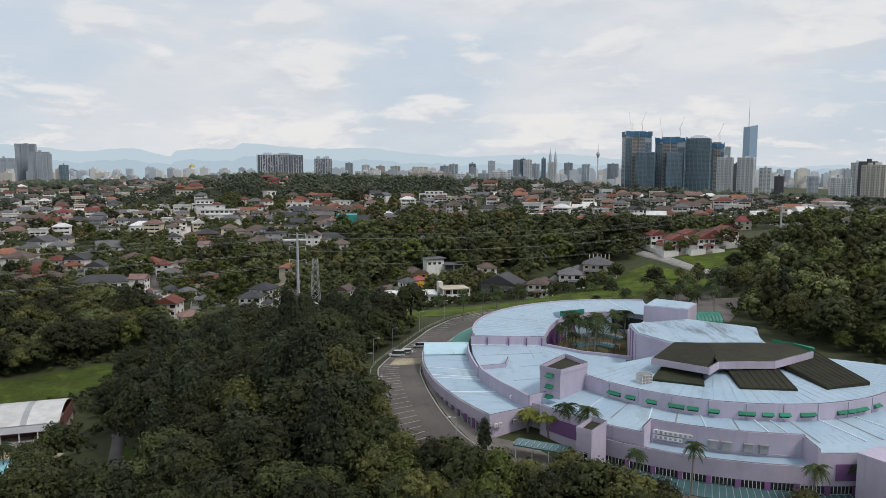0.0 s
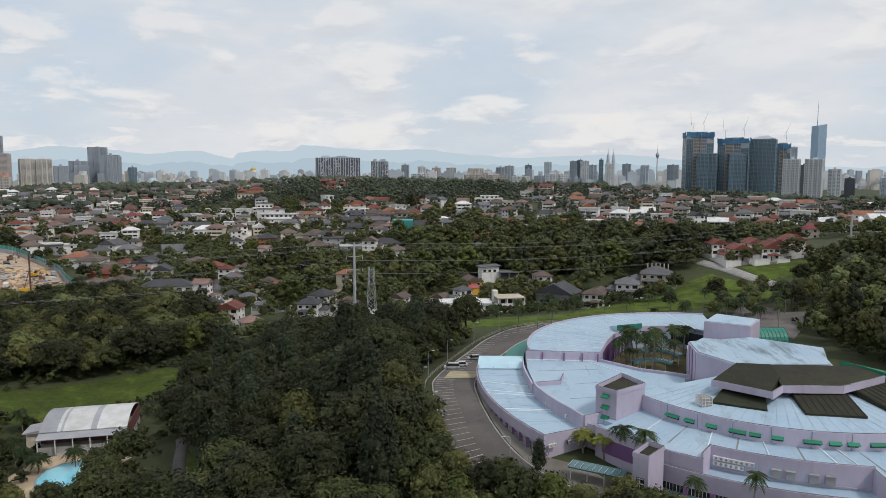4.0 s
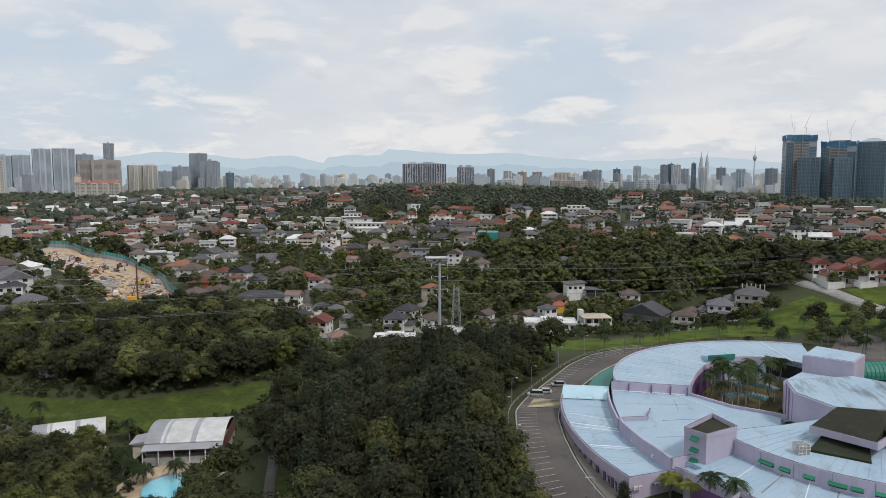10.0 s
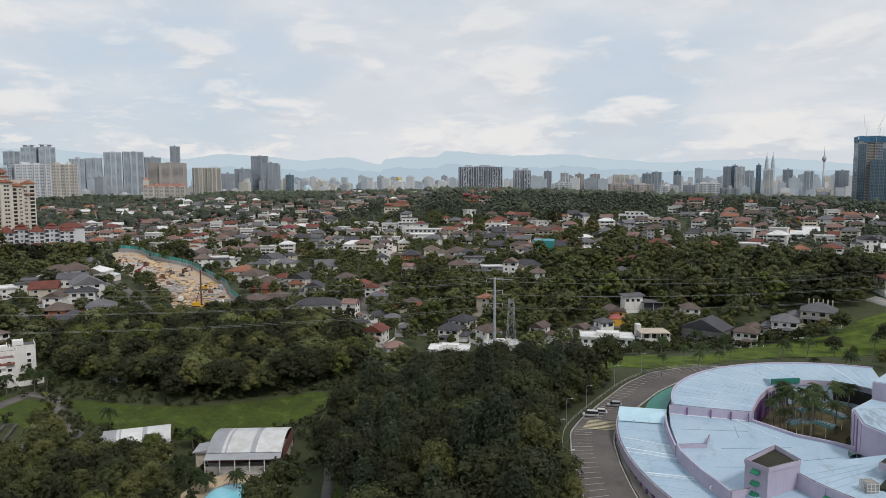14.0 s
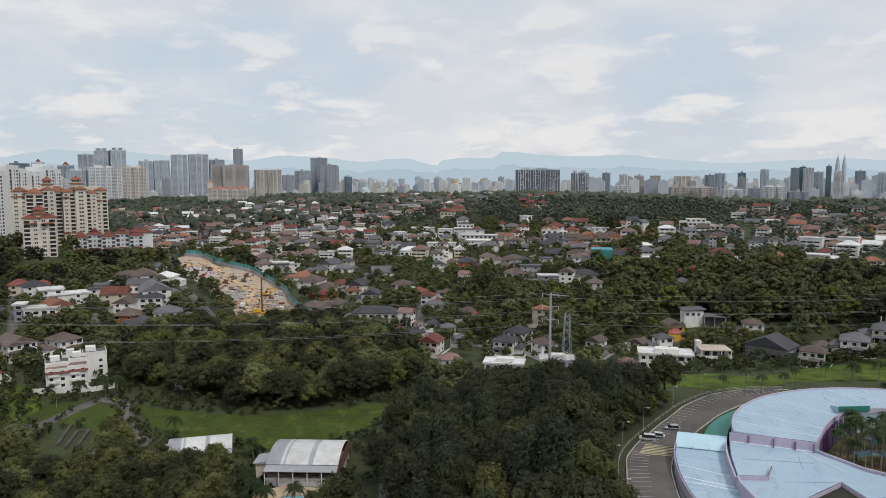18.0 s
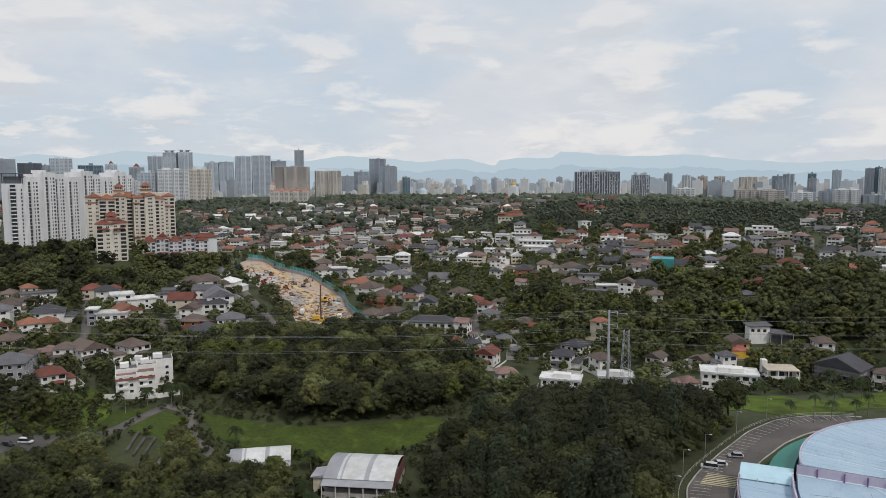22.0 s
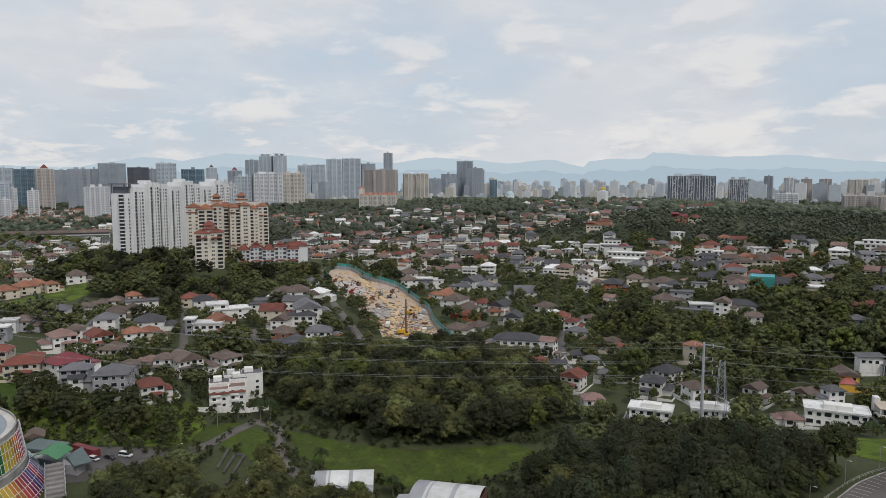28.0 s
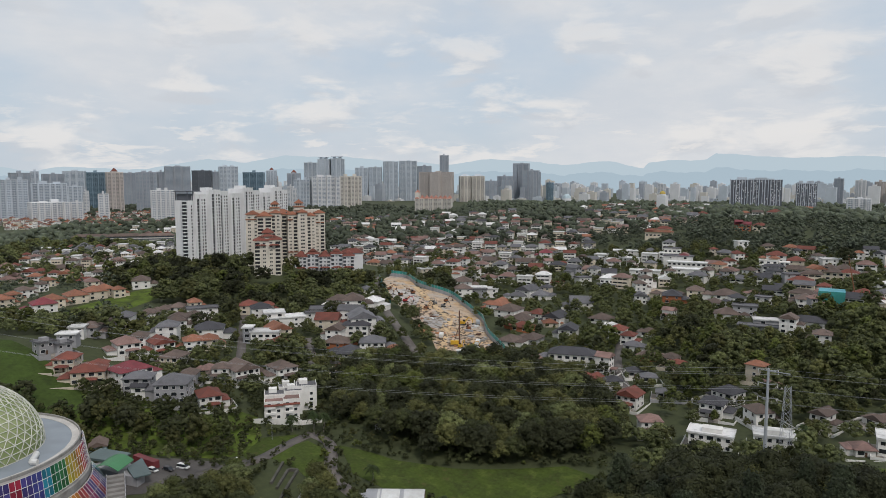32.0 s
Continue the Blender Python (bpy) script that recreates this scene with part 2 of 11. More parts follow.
stain(STAINED, (0.09, 0.11, 0.12), 4.5, 0.50, 0.66, 0.8, (1.6, 0.3, 1))
stain(ROOF_BLUE, (0.15, 0.18, 0.19), 3.5, 0.56, 0.78, 0.6, (1, 0.35, 1))
stain(ROOF_BLUE, (0.46, 0.56, 0.62), 9.0, 0.55, 0.7, 0.45)
stain(LAVENDER, (0.26, 0.24, 0.27), 1.6, 0.56, 0.8, 0.6, (1, 1, 0.12))
stain(WHITE, (0.30, 0.29, 0.27), 1.8, 0.55, 0.8, 0.55, (1, 1, 0.18))
stain(CREAM, (0.25, 0.22, 0.18), 1.8, 0.55, 0.8, 0.5, (1, 1, 0.18))
stain(METALW, (0.30, 0.29, 0.27), 2.5, 0.56, 0.8, 0.6, (0.5, 1, 1))
stain(ASPHALT, (0.05, 0.047, 0.045), 5.0, 0.54, 0.72, 0.6)
stain(CONCRETE, (0.13, 0.125, 0.11), 2.5, 0.52, 0.75, 0.7)
stain(ROOF_DARK, (0.05, 0.052, 0.034), 4.0, 0.52, 0.68, 0.5)
for _m in (T_RED, T_ORANGE, T_BROWN, T_GREY, T_MAROON, T_PINK, T_WHITE):
    stain(_m, (0.05, 0.047, 0.042), 2.6, 0.52, 0.76, 0.65)
stain(SLOPE, (0.11, 0.142, 0.033), 7.0, 0.54, 0.70, 0.7)
stain(SLOPE, (0.095, 0.075, 0.035), 4.0, 0.58, 0.72, 0.6)
stain(LAWN, (0.14, 0.18, 0.04), 7.0, 0.52, 0.68, 0.6)
stain(LAWN, (0.095, 0.08, 0.035), 4.0, 0.58, 0.72, 0.5)
stain(GRASS, (0.026, 0.04, 0.013), 4.0, 0.5, 0.68, 0.7)
stain(SOIL, (0.40, 0.38, 0.35), 11.0, 0.5, 0.6, 0.8)
stain(SOIL, (0.20, 0.14, 0.095), 5.0, 0.5, 0.66, 0.8)
stain(SOIL, (0.11, 0.085, 0.06), 1.6, 0.55, 0.7, 0.6)

# ---------------------------------------------------------------- mesh helpers
PROTO = {}


def mesh_of(bm, name, material):
    me = bpy.data.meshes.new(name)
    bm.normal_update()
    bm.to_mesh(me)
    bm.free()
    for x in material if isinstance(material, (list, tuple)) else [material]:
        me.materials.append(x)
    return me


def part(name, bm, material, parent, label="", m=None):
    """One mesh object under a thing or a part. bm may be a bmesh or a mesh that is shared."""
    me = bm if isinstance(bm, bpy.types.Mesh) else mesh_of(bm, name, material)
    ob = new(name, me)
    ob.parent = parent
    if m is not None:
        ob.matrix_basis = m
    if label:
        ob["label"] = label
    return ob


def thing(name, m, label, category, group="", kind=""):
    ob = new(name)
    ob.empty_display_size = 0.5
    ob.matrix_basis = m
    return tagged(ob, label, category, group, kind)


def box(bm, x0, y0, z0, x1, y1, z1):
    v = [bm.verts.new(p) for p in ((x0, y0, z0), (x1, y0, z0), (x1, y1, z0), (x0, y1, z0), (x0, y0, z1), (x1, y0, z1), (x1, y1, z1), (x0, y1, z1))]
    for f in ((3, 2, 1, 0), (4, 5, 6, 7), (0, 1, 5, 4), (1, 2, 6, 5), (2, 3, 7, 6), (3, 0, 4, 7)):
        bm.faces.new([v[i] for i in f])


def boxes(*rows):
    bm = bmesh.new()
    for r in rows:
        box(bm, *r)
    return bm


def prism(bm, poly, z0, z1):
    """An upright solid over a polygon, anticlockwise; z0 and z1 may be lists, a height for each corner."""
    n = len(poly)
    z0 = z0 if isinstance(z0, (list, tuple)) else [z0] * n
    z1 = z1 if isinstance(z1, (list, tuple)) else [z1] * n
    lo = [bm.verts.new((x, y, z)) for (x, y), z in zip(poly, z0)]
    hi = [bm.verts.new((x, y, z)) for (x, y), z in zip(poly, z1)]
    bm.faces.new(lo[::-1])
    bm.faces.new(hi)
    for i in range(n):
        j = (i + 1) % n
        bm.faces.new((lo[i], lo[j], hi[j], hi[i]))


def slab(poly, z0, z1):
    bm = bmesh.new()
    prism(bm, poly, z0, z1)
    return bm


def strip(bm, inner, outer, z0, z1):
    """A band between two lines of points, solid from z0 to z1; z1 may be a pair (inner, outer)."""
    za, zb = z1 if isinstance(z1, tuple) else (z1, z1)
    rows = []
    for (a, b), (c, d) in zip(inner, outer):
        rows.append([bm.verts.new(p) for p in ((a, b, z0), (c, d, z0), (c, d, zb), (a, b, za))])
    for p, q in zip(rows, rows[1:]):
        for i in range(4):
            j = (i + 1) % 4
            bm.faces.new((p[i], p[j], q[j], q[i]))
    bm.faces.new(rows[0][::-1])
    bm.faces.new(rows[-1])
    bmesh.ops.recalc_face_normals(bm, faces=bm.faces)


def arc(cx, cy, r, a0, a1, n):
    """Points of an arc; degrees from +x, anticlockwise."""
    return [(cx + r * math.cos(radians(a0 + (a1 - a0) * i / n)), cy + r * math.sin(radians(a0 + (a1 - a0) * i / n))) for i in range(n + 1)]


def tube(bm, a, b, r0, r1=None, n=6):
    """A tapered rod from a to b."""
    a, b = Vector(a), Vector(b)
    r1 = r0 if r1 is None else r1
    q = (b - a).to_track_quat("Z", "Y")
    rings = []
    for p, r in ((a, r0), (b, r1)):
        rings.append([bm.verts.new(p + q @ Vector((r * math.cos(6.2832 * i / n), r * math.sin(6.2832 * i / n), 0))) for i in range(n)])
    for i in range(n):
        j = (i + 1) % n
        bm.faces.new((rings[0][i], rings[0][j], rings[1][j], rings[1][i]))
    bm.faces.new(rings[0][::-1])
    bm.faces.new(rings[1])


def raw_mesh(name, verts, faces, material):
    me = bpy.data.meshes.new(name)
    me.from_pydata(verts, [], faces)
    me.materials.append(material)
    return me


def quad_mesh(name, verts, faces4, material):
    """A mesh from arrays of corners and four-sided faces."""
    me = bpy.data.meshes.new(name)
    v, f = np.asarray(verts, np.float32), np.asarray(faces4, np.int32)
    me.vertices.add(len(v))
    me.vertices.foreach_set("co", v.ravel())
    me.loops.add(f.size)
    me.loops.foreach_set("vertex_index", f.ravel())
    me.polygons.add(len(f))
    me.polygons.foreach_set("loop_start", np.arange(0, f.size, f.shape[1], dtype=np.int32))
    me.update(calc_edges=True)
    for x in material if isinstance(material, (list, tuple)) else [material]:
        me.materials.append(x)
    return me


def rounded(me):
    me.polygons.foreach_set("use_smooth", np.ones(len(me.polygons), bool))
    return me


def tube_path(bm, pts, r, n=3, r1=None):
    """One connected tube along a line of points."""
    rings = []
    pts = [Vector(p) for p in pts]
    for i, p in enumerate(pts):
        d = pts[min(i + 1, len(pts) - 1)] - pts[max(i - 1, 0)]
        q = d.to_track_quat("Z", "Y")
        rr = r if r1 is None else r + (r1 - r) * i / (len(pts) - 1)
        rings.append([bm.verts.new(p + q @ Vector((rr * math.cos(6.2832 * k / n), rr * math.sin(6.2832 * k / n), 0))) for k in range(n)])
    for a, b in zip(rings, rings[1:]):
        for k in range(n):
            j = (k + 1) % n
            bm.faces.new((a[k], a[j], b[j], b[k]))
    bm.faces.new(rings[0][::-1])
    bm.faces.new(rings[-1])


def vault(prof, x0, x1, th):
    """One connected curved sheet over a profile of (y, z) points, from x0 to x1."""
    bm = bmesh.new()
    rows = [[bm.verts.new(p) for p in ((x0, y, z), (x1, y, z), (x1, y, z - th), (x0, y, z - th))] for y, z in prof]
    for a, b in zip(rows, rows[1:]):
        for i in range(4):
            j = (i + 1) % 4
            bm.faces.new((a[i], a[j], b[j], b[i]))
    bm.faces.new(rows[0][::-1])
    bm.faces.new(rows[-1])
    bmesh.ops.recalc_face_normals(bm, faces=bm.faces)
    return bm


NOTREE, CLEARLINES = [], []  # ground that is kept free of trees

# ---------------------------------------------------------------- the lie of the land
HILLS = [ (-460, 1518, 480, 23.5), (-1000, -900, 480, -7.4), (1000, -900, 480, -7.3), (413, 1984, 480, 9.9), (-1500, 1500, 480, 9.5), (-200, 0, 240, -28.1), (-800, 700, 240, -8.7), (0, -900, 240, -9.9), (0, 1000, 240, 23.2), (-350, 1150, 120, 10.1), (-428, 720, 120, -9.1), (300, 600, 120, 9.9), (-300, 900, 120, 8.4), (0, -200, 120, -12.8), (-200, 436, 120, -13.1), (-510, 390, 120, 8.6), (0, 0, 60, -4.6), (-107, 292, 60, -4.2), (90, 200, 60, 2.0), (200, 0, 60, -9.5), (200, 400, 60, 12.0), (-400, 120, 60, 23.0), (1500, 500, 30, 6.1), (60, 50, 30, -3.0), (250, 1500, 300, -15.0), (650, 1900, 400, -10.0) ]
MOUNDS = [ (1000, 0, 30, -5.9), (-300, 150, 30, 3.8), (-510, 390, 30, 8.6), (-1200, 2200, 30, 5.8), (0, 1000, 30, -9.3), (-600, 434, 30, 6.1), (-60, 220, 30, 3.0), (-22, 169, 30, 8.7), (100, 403, 30, 3.8), (-12, 329, 30, -3.2), (-127, 189, 30, -9.8), (-350, 178, 30, -2.9), (180, 280, 30, 5.4), (30, 130, 30, 4.6), (-222, 66, 30, 8.5), (-1, 258, 30, 4.9), (42, 352, 30, -5.3), (18, 470, 30, 6.6), (-90, 110, 30, -7.9), (-235, 128, 30, 8.2), (-326, 329, 30, 4.5), (-650, 300, 30, -5.2), (-95, 505, 55, 8.8), (-270, 800, 70, 13.0), (-672, 1066, 110, 9.0), (-300, 490, 50, -5.0) ]


def ground(x, y):
    """The height of the ground, from broad hills and local mounds (x, y, radius, height)."""
    z = 8.0
    for a, b, s, h in HILLS + MOUNDS:
        z = z + h * np.exp(-((x - a) ** 2 + (y - b) ** 2) / (2 * s * s))
    return z


def gz(x, y):
    return float(ground(x, y))


def build_ground():
    rad = np.concatenate([[0.5], np.arange(20, 500, 4.0), np.geomspace(500, 4950, 70)])
    ang = np.concatenate([np.arange(-62, 40, 0.75), np.arange(40, 298, 4.0)])
    ang = np.radians(ang)
    R, A = np.meshgrid(rad, ang, indexing="ij")
    X, Y = R * np.sin(A), R * np.cos(A)
    Z = ground(X, Y)
    far = np.clip((R - 2500) / 2000, 0, 1)
    Z = Z * (1 - far) + 4.0 * far
    n, m = X.shape
    v = np.stack([X, Y, Z], -1).reshape(-1, 3)
    i, j = np.meshgrid(np.arange(n - 1), np.arange(m), indexing="ij")
    k = (j + 1) % m
    f = np.stack([i * m + j, (i + 1) * m + j, (i + 1) * m + k, i * m + k], -1).reshape(-1, 4)[:, ::-1]
    me = quad_mesh("ground", v, f, mat("wild_ground", (0.044, 0.054, 0.020), 0.95, var=0.5, fine=0.35, broad=0.06, bump=0.6, col2=(0.038, 0.046, 0.018)))
    for p in me.polygons:
        p.use_smooth = True
    return tagged(new("ground", me), "overgrown green and earthy rolling ground between houses and trees", "ground", kind="structure")


build_ground()


def drape(name, poly, material, lift, label, category, step=3.0, kind="structure"):
    """A thin sheet of ground cover that follows the land inside a polygon, with its own thickness at the rim."""
    P = np.array(poly, float)
    bm = bmesh.new()
    pts = []
    n = len(P)
    for i in range(n):
        a, b = P[i], P[(i + 1) % n]
        k = max(1, int(np.hypot(*(b - a)) / step))
        pts += [tuple(a + (b - a) * q / k) for q in range(k)]
    vs = [bm.verts.new((x, y, 0)) for x, y in pts]
    bm.faces.new(vs)
    lo, hi = P.min(0), P.max(0)
    for axis, no in ((0, (1, 0, 0)), (1, (0, 1, 0))):
        for c in np.arange(lo[axis] + step, hi[axis], step):
            co = [0, 0, 0]
            co[axis] = c
            bmesh.ops.bisect_plane(bm, geom=bm.verts[:] + bm.edges[:] + bm.faces[:], plane_co=co, plane_no=no)
    for v in bm.verts:
        v.co.z = gz(v.co.x, v.co.y) + lift
    rim = [e for e in bm.edges if len(e.link_faces) == 1]
    ex = bmesh.ops.extrude_edge_only(bm, edges=rim)
    for v in ex["geom"]:
        if isinstance(v, bmesh.types.BMVert):
            v.co.z -= lift + 0.6
    bmesh.ops.recalc_face_normals(bm, faces=bm.faces)
    me = mesh_of(bm, name, material)
    if me.polygons[0].normal.z < 0:
        me.flip_normals()
    return tagged(new(name, me), label, category, kind=kind)


def ribbon(name, line, width, material, lift, label, category, parent=None):
    """A road or path of that width along a line of points, following the land."""
    P = np.array(line, float)
    d = np.concatenate([[0], np.cumsum(np.hypot(*np.diff(P, axis=0).T))])
    s = np.linspace(0, d[-1], max(3, int(d[-1] / 2.5)))
    X = np.stack([np.interp(s, d, P[:, 0]), np.interp(s, d, P[:, 1])], -1)
    for _ in range(6):
        X[1:-1] = (X[:-2] + 2 * X[1:-1] + X[2:]) / 4
    t = np.gradient(X, axis=0)
    t /= np.hypot(*t.T)[:, None]
    nrm = np.stack([-t[:, 1], t[:, 0]], -1)
    V, F = [], []
    for k, (p, q) in enumerate(zip(X, nrm)):
        for o in (-0.5, 0, 0.5):
            x, y = p + q * o * width
            V.append((x, y, gz(x, y) + lift))
        for o in (-0.5, 0.5):
            x, y = p + q * o * width
            V.append((x, y, gz(x, y) - 0.6))
    for k in range(len(X) - 1):
        a, b = 5 * k, 5 * k + 5
        F += [(a + 1, a, b, b + 1), (a + 2, a + 1, b + 1, b + 2), (a, a + 3, b + 3, b), (a + 4, a + 2, b + 2, b + 4)]
    me = quad_mesh(name, V, F, material)
    if me.polygons[0].normal.z < 0:
        me.flip_normals()
    return tagged(new(name, me), label, category, kind="structure")

# ---------------------------------------------------------------- ring road, parking and crossing
FOOT = []  # footprints (x, y, radius) where no tree stands
ROAD_OUT = [(8, 118), (-4, 126), (-13, 139), (-18, 153), (-22.5, 169), (-25.4, 187), (-24.3, 203), (-20.8, 221), (-14.8, 241), (-7, 254), (4, 262), (18, 267)]
ROAD_IN = [(14, 128), (6, 134), (-0.4, 141.3), (-4.1, 148), (-7.8, 157), (-10.9, 167.5), (-13.4, 180.5), (-13.9, 191.5), (-12.6, 205), (-9, 220), (-4, 234), (3, 245), (12, 252), (20, 256)]


def smooth_line(line, step):
    P = np.array(line, float)
    d = np.concatenate([[0], np.cumsum(np.hypot(*np.diff(P, axis=0).T))])
    s = np.linspace(0, d[-1], int(d[-1] / step) + 1)
    X = np.stack([np.interp(s, d, P[:, 0]), np.interp(s, d, P[:, 1])], -1)
    for _ in range(8):
        X[1:-1] = (X[:-2] + 2 * X[1:-1] + X[2:]) / 4
    return X


def road_z(x, y):
    return gz(x, y) + 0.12


def build_ring_road():
    o, i = smooth_line(ROAD_OUT, 1.25), smooth_line(ROAD_IN, 1.25)
    drape("road", [tuple(p) for p in o[::4]] + [tuple(p) for p in i[::-4]], ASPHALT, 0.12, "worn grey asphalt ring road with painted parking bays", "road")
    for line, nm, out in ((o, "kerb", 0.35), (i, "kerb", 0.3)):
        V, F = [], []
        t = np.gradient(line, axis=0)
        t /= np.hypot(*t.T)[:, None]
        q = np.stack([-t[:, 1], t[:, 0]], -1)
        for p, n in zip(line, q):
            z = road_z(*p)
            for k, h in ((-0.5, -0.5), (-0.5, 0.14), (0.5, 0.14), (0.5, -0.5)):
                V.append((*(p + n * k * out), z + h))
        for k in range(len(line) - 1):
            a = 4 * k
            F += [(a + j, a + (j + 1) % 4, a + 4 + (j + 1) % 4, a + 4 + j) for j in range(3)]
        tagged(new(nm, quad_mesh(nm, V, F, CONCRETE)), "weathered concrete kerb along the ring road", "kerb", kind="structure")
    # parking bays along the outer edge
    marks = tagged(new("parking_markings"), "faded white parking bay lines painted on the asphalt", "road marking", kind="structure")
    seg = smooth_line(ROAD_OUT, 2.5)
    t = np.gradient(seg, axis=0)
    t /= np.hypot(*t.T)[:, None]
    line = boxes((0, -0.07, 0, 4.8, 0.07, 0.02))
    me = mesh_of(line, "bay_line", LANE)
    for k in range(8, len(seg) - 2):
        p, d = seg[k], t[k]
        n = np.array([d[1], -d[0]])
        a = p + n * 0.6
        if 194 < a[1] < 201:
            continue
        b = p + n * 5.2
        pitch = math.atan2(road_z(*b) - road_z(*a), 4.6)
        part("bay_line", me, None, marks, m=Matrix.Translation((*a, road_z(*a) + 0.05)) @ Euler((0, -pitch, math.atan2(n[1], n[0])), "XYZ").to_matrix().to_4x4())
    # zebra crossing
    zeb = tagged(new("zebra_crossing"), "faded cream zebra crossing across the ring road", "crossing", kind="structure")
    me = mesh_of(boxes((0, -0.28, 0, 8.6, 0.28, 0.02)), "stripe", ZEBRA)
    for k in range(7):
        y = 191.5 + 1.5 * k
        a, b = (-22.6 + 0.1 * k, y - 0.3), (-14.0 + 0.1 * k, y + 0.3)
        pitch = math.atan2(road_z(*b) - road_z(*a), 8.6)
        part("stripe", me, None, zeb, m=Matrix.Translation((*a, max(road_z(*a), road_z((a[0] + b[0]) / 2, y)) + 0.06)) @ Euler((0, -pitch, math.atan2(b[1] - a[1], b[0] - a[0])), "XYZ").to_matrix().to_4x4())
    # rail on posts outside the road
    rail = thing("guard_rail", Matrix(), "low pale steel rail on posts beside the road", "railing")
    line = smooth_line([(x - 2.2, y) for x, y in ROAD_OUT[2:]], 3.0)
    pm = boxes((-0.06, -0.06, -0.6, 0.06, 0.06, 1.0))
    pm = mesh_of(pm, "post", CONCRETE)
    for p, q in zip(line, line[1:]):
        part("post", pm, None, rail, m=Matrix.Translation((*p, gz(*p))))
        bm = bmesh.new()
        for h in (0.5, 0.95):
            tube(bm, (*p, gz(*p) + h), (*q, gz(*q) + h), 0.06, n=4)
        part("rail", bm, CONCRETE, rail)


build_ring_road()
drape("pavement", [(14, 128.5), (6, 134.5), (0, 141.5), (-3.6, 148), (-7.2, 157), (-10.3, 167.5), (-12.8, 180.5), (-13.2, 191.5), (-10, 191.5), (-9, 178), (-4, 160), (4.5, 142.5), (12, 139), (18, 131)], mat("stained_apron", (0.19, 0.175, 0.155), 0.95, var=0.35, fine=0.8, broad=0.2, col2=(0.13, 0.12, 0.105)), 0.2, "stained concrete apron between road and building", "pavement", 2.0)
drape("forecourt", [(24, 121), (34, 115.5), (46, 111.5), (60, 109.5), (80, 109), (110, 118), (112, 128), (84, 118), (60, 117.5), (44, 121), (32, 126)], ASPHALT, 0.2, "asphalt drive below the front canopy", "road", 2.0)
drape("forecourt", [(76, 262), (96, 262), (112, 275), (112, 285), (96, 286), (80, 276)], ASPHALT, 0.2, "asphalt yard behind the building", "road", 3.0)


def arc_wall(name, parent, cx, cy, r, a0, a1, z0, z1, thick, material, n=40, label=""):
    bm = bmesh.new()
    strip(bm, arc(cx, cy, r, a0, a1, n), arc(cx, cy, r + thick, a0, a1, n), z0, z1)
    if material == LAVENDER and z1 > 2:
        cap = bmesh.new()
        strip(cap, arc(cx, cy, r - 0.03, a0, a1, n), arc(cx, cy, r + thick * 0.62, a0, a1, n), z1 + 0.004, z1 + 0.07)
        part("coping", cap, COPING, parent, "grimy dark coping of the parapet")
    return part(name, bm, material, parent, label)


def roof_band(name, parent, cx, cy, r0, r1, a0, a1, z0, zi, zo, material, n=40, label=""):
    bm = bmesh.new()
    strip(bm, arc(cx, cy, r0, a0, a1, n), arc(cx, cy, r1, a0, a1, n), z0, (zi, zo))
    return part(name, bm, material, parent, label)


def bar(parent, name, a, b, w, h, material, label=""):
    """A straight bar laid from a to b, w wide and h high, its underside on the line."""
    a, b = Vector(a), Vector(b)
    d = b - a
    m = Matrix.Translation(a) @ Euler((0, -math.atan2(d.z, math.hypot(d.x, d.y)), math.atan2(d.y, d.x))).to_matrix().to_4x4()
    return part(name, boxes((0, -w / 2, 0, d.length, w / 2, h)), material, parent, label, m=m)


def wall_line(parent, name, a, b, z0, z1, th, material, label=""):
    d = Vector((b[0] - a[0], b[1] - a[1], 0))
    m = Matrix.Translation((*a, 0)) @ Euler((0, 0, math.atan2(d.y, d.x))).to_matrix().to_4x4()
    if material == LAVENDER and z1 > 2:
        part("coping", boxes((0.02, -th * 0.3, z1 + 0.004, d.length - 0.02, th * 0.3, z1 + 0.07)), COPING, parent, "grimy dark coping of the parapet", m=m)
    return part(name, boxes((0, -th / 2, z0, d.length, th / 2, z1)), material, parent, label, m=m)


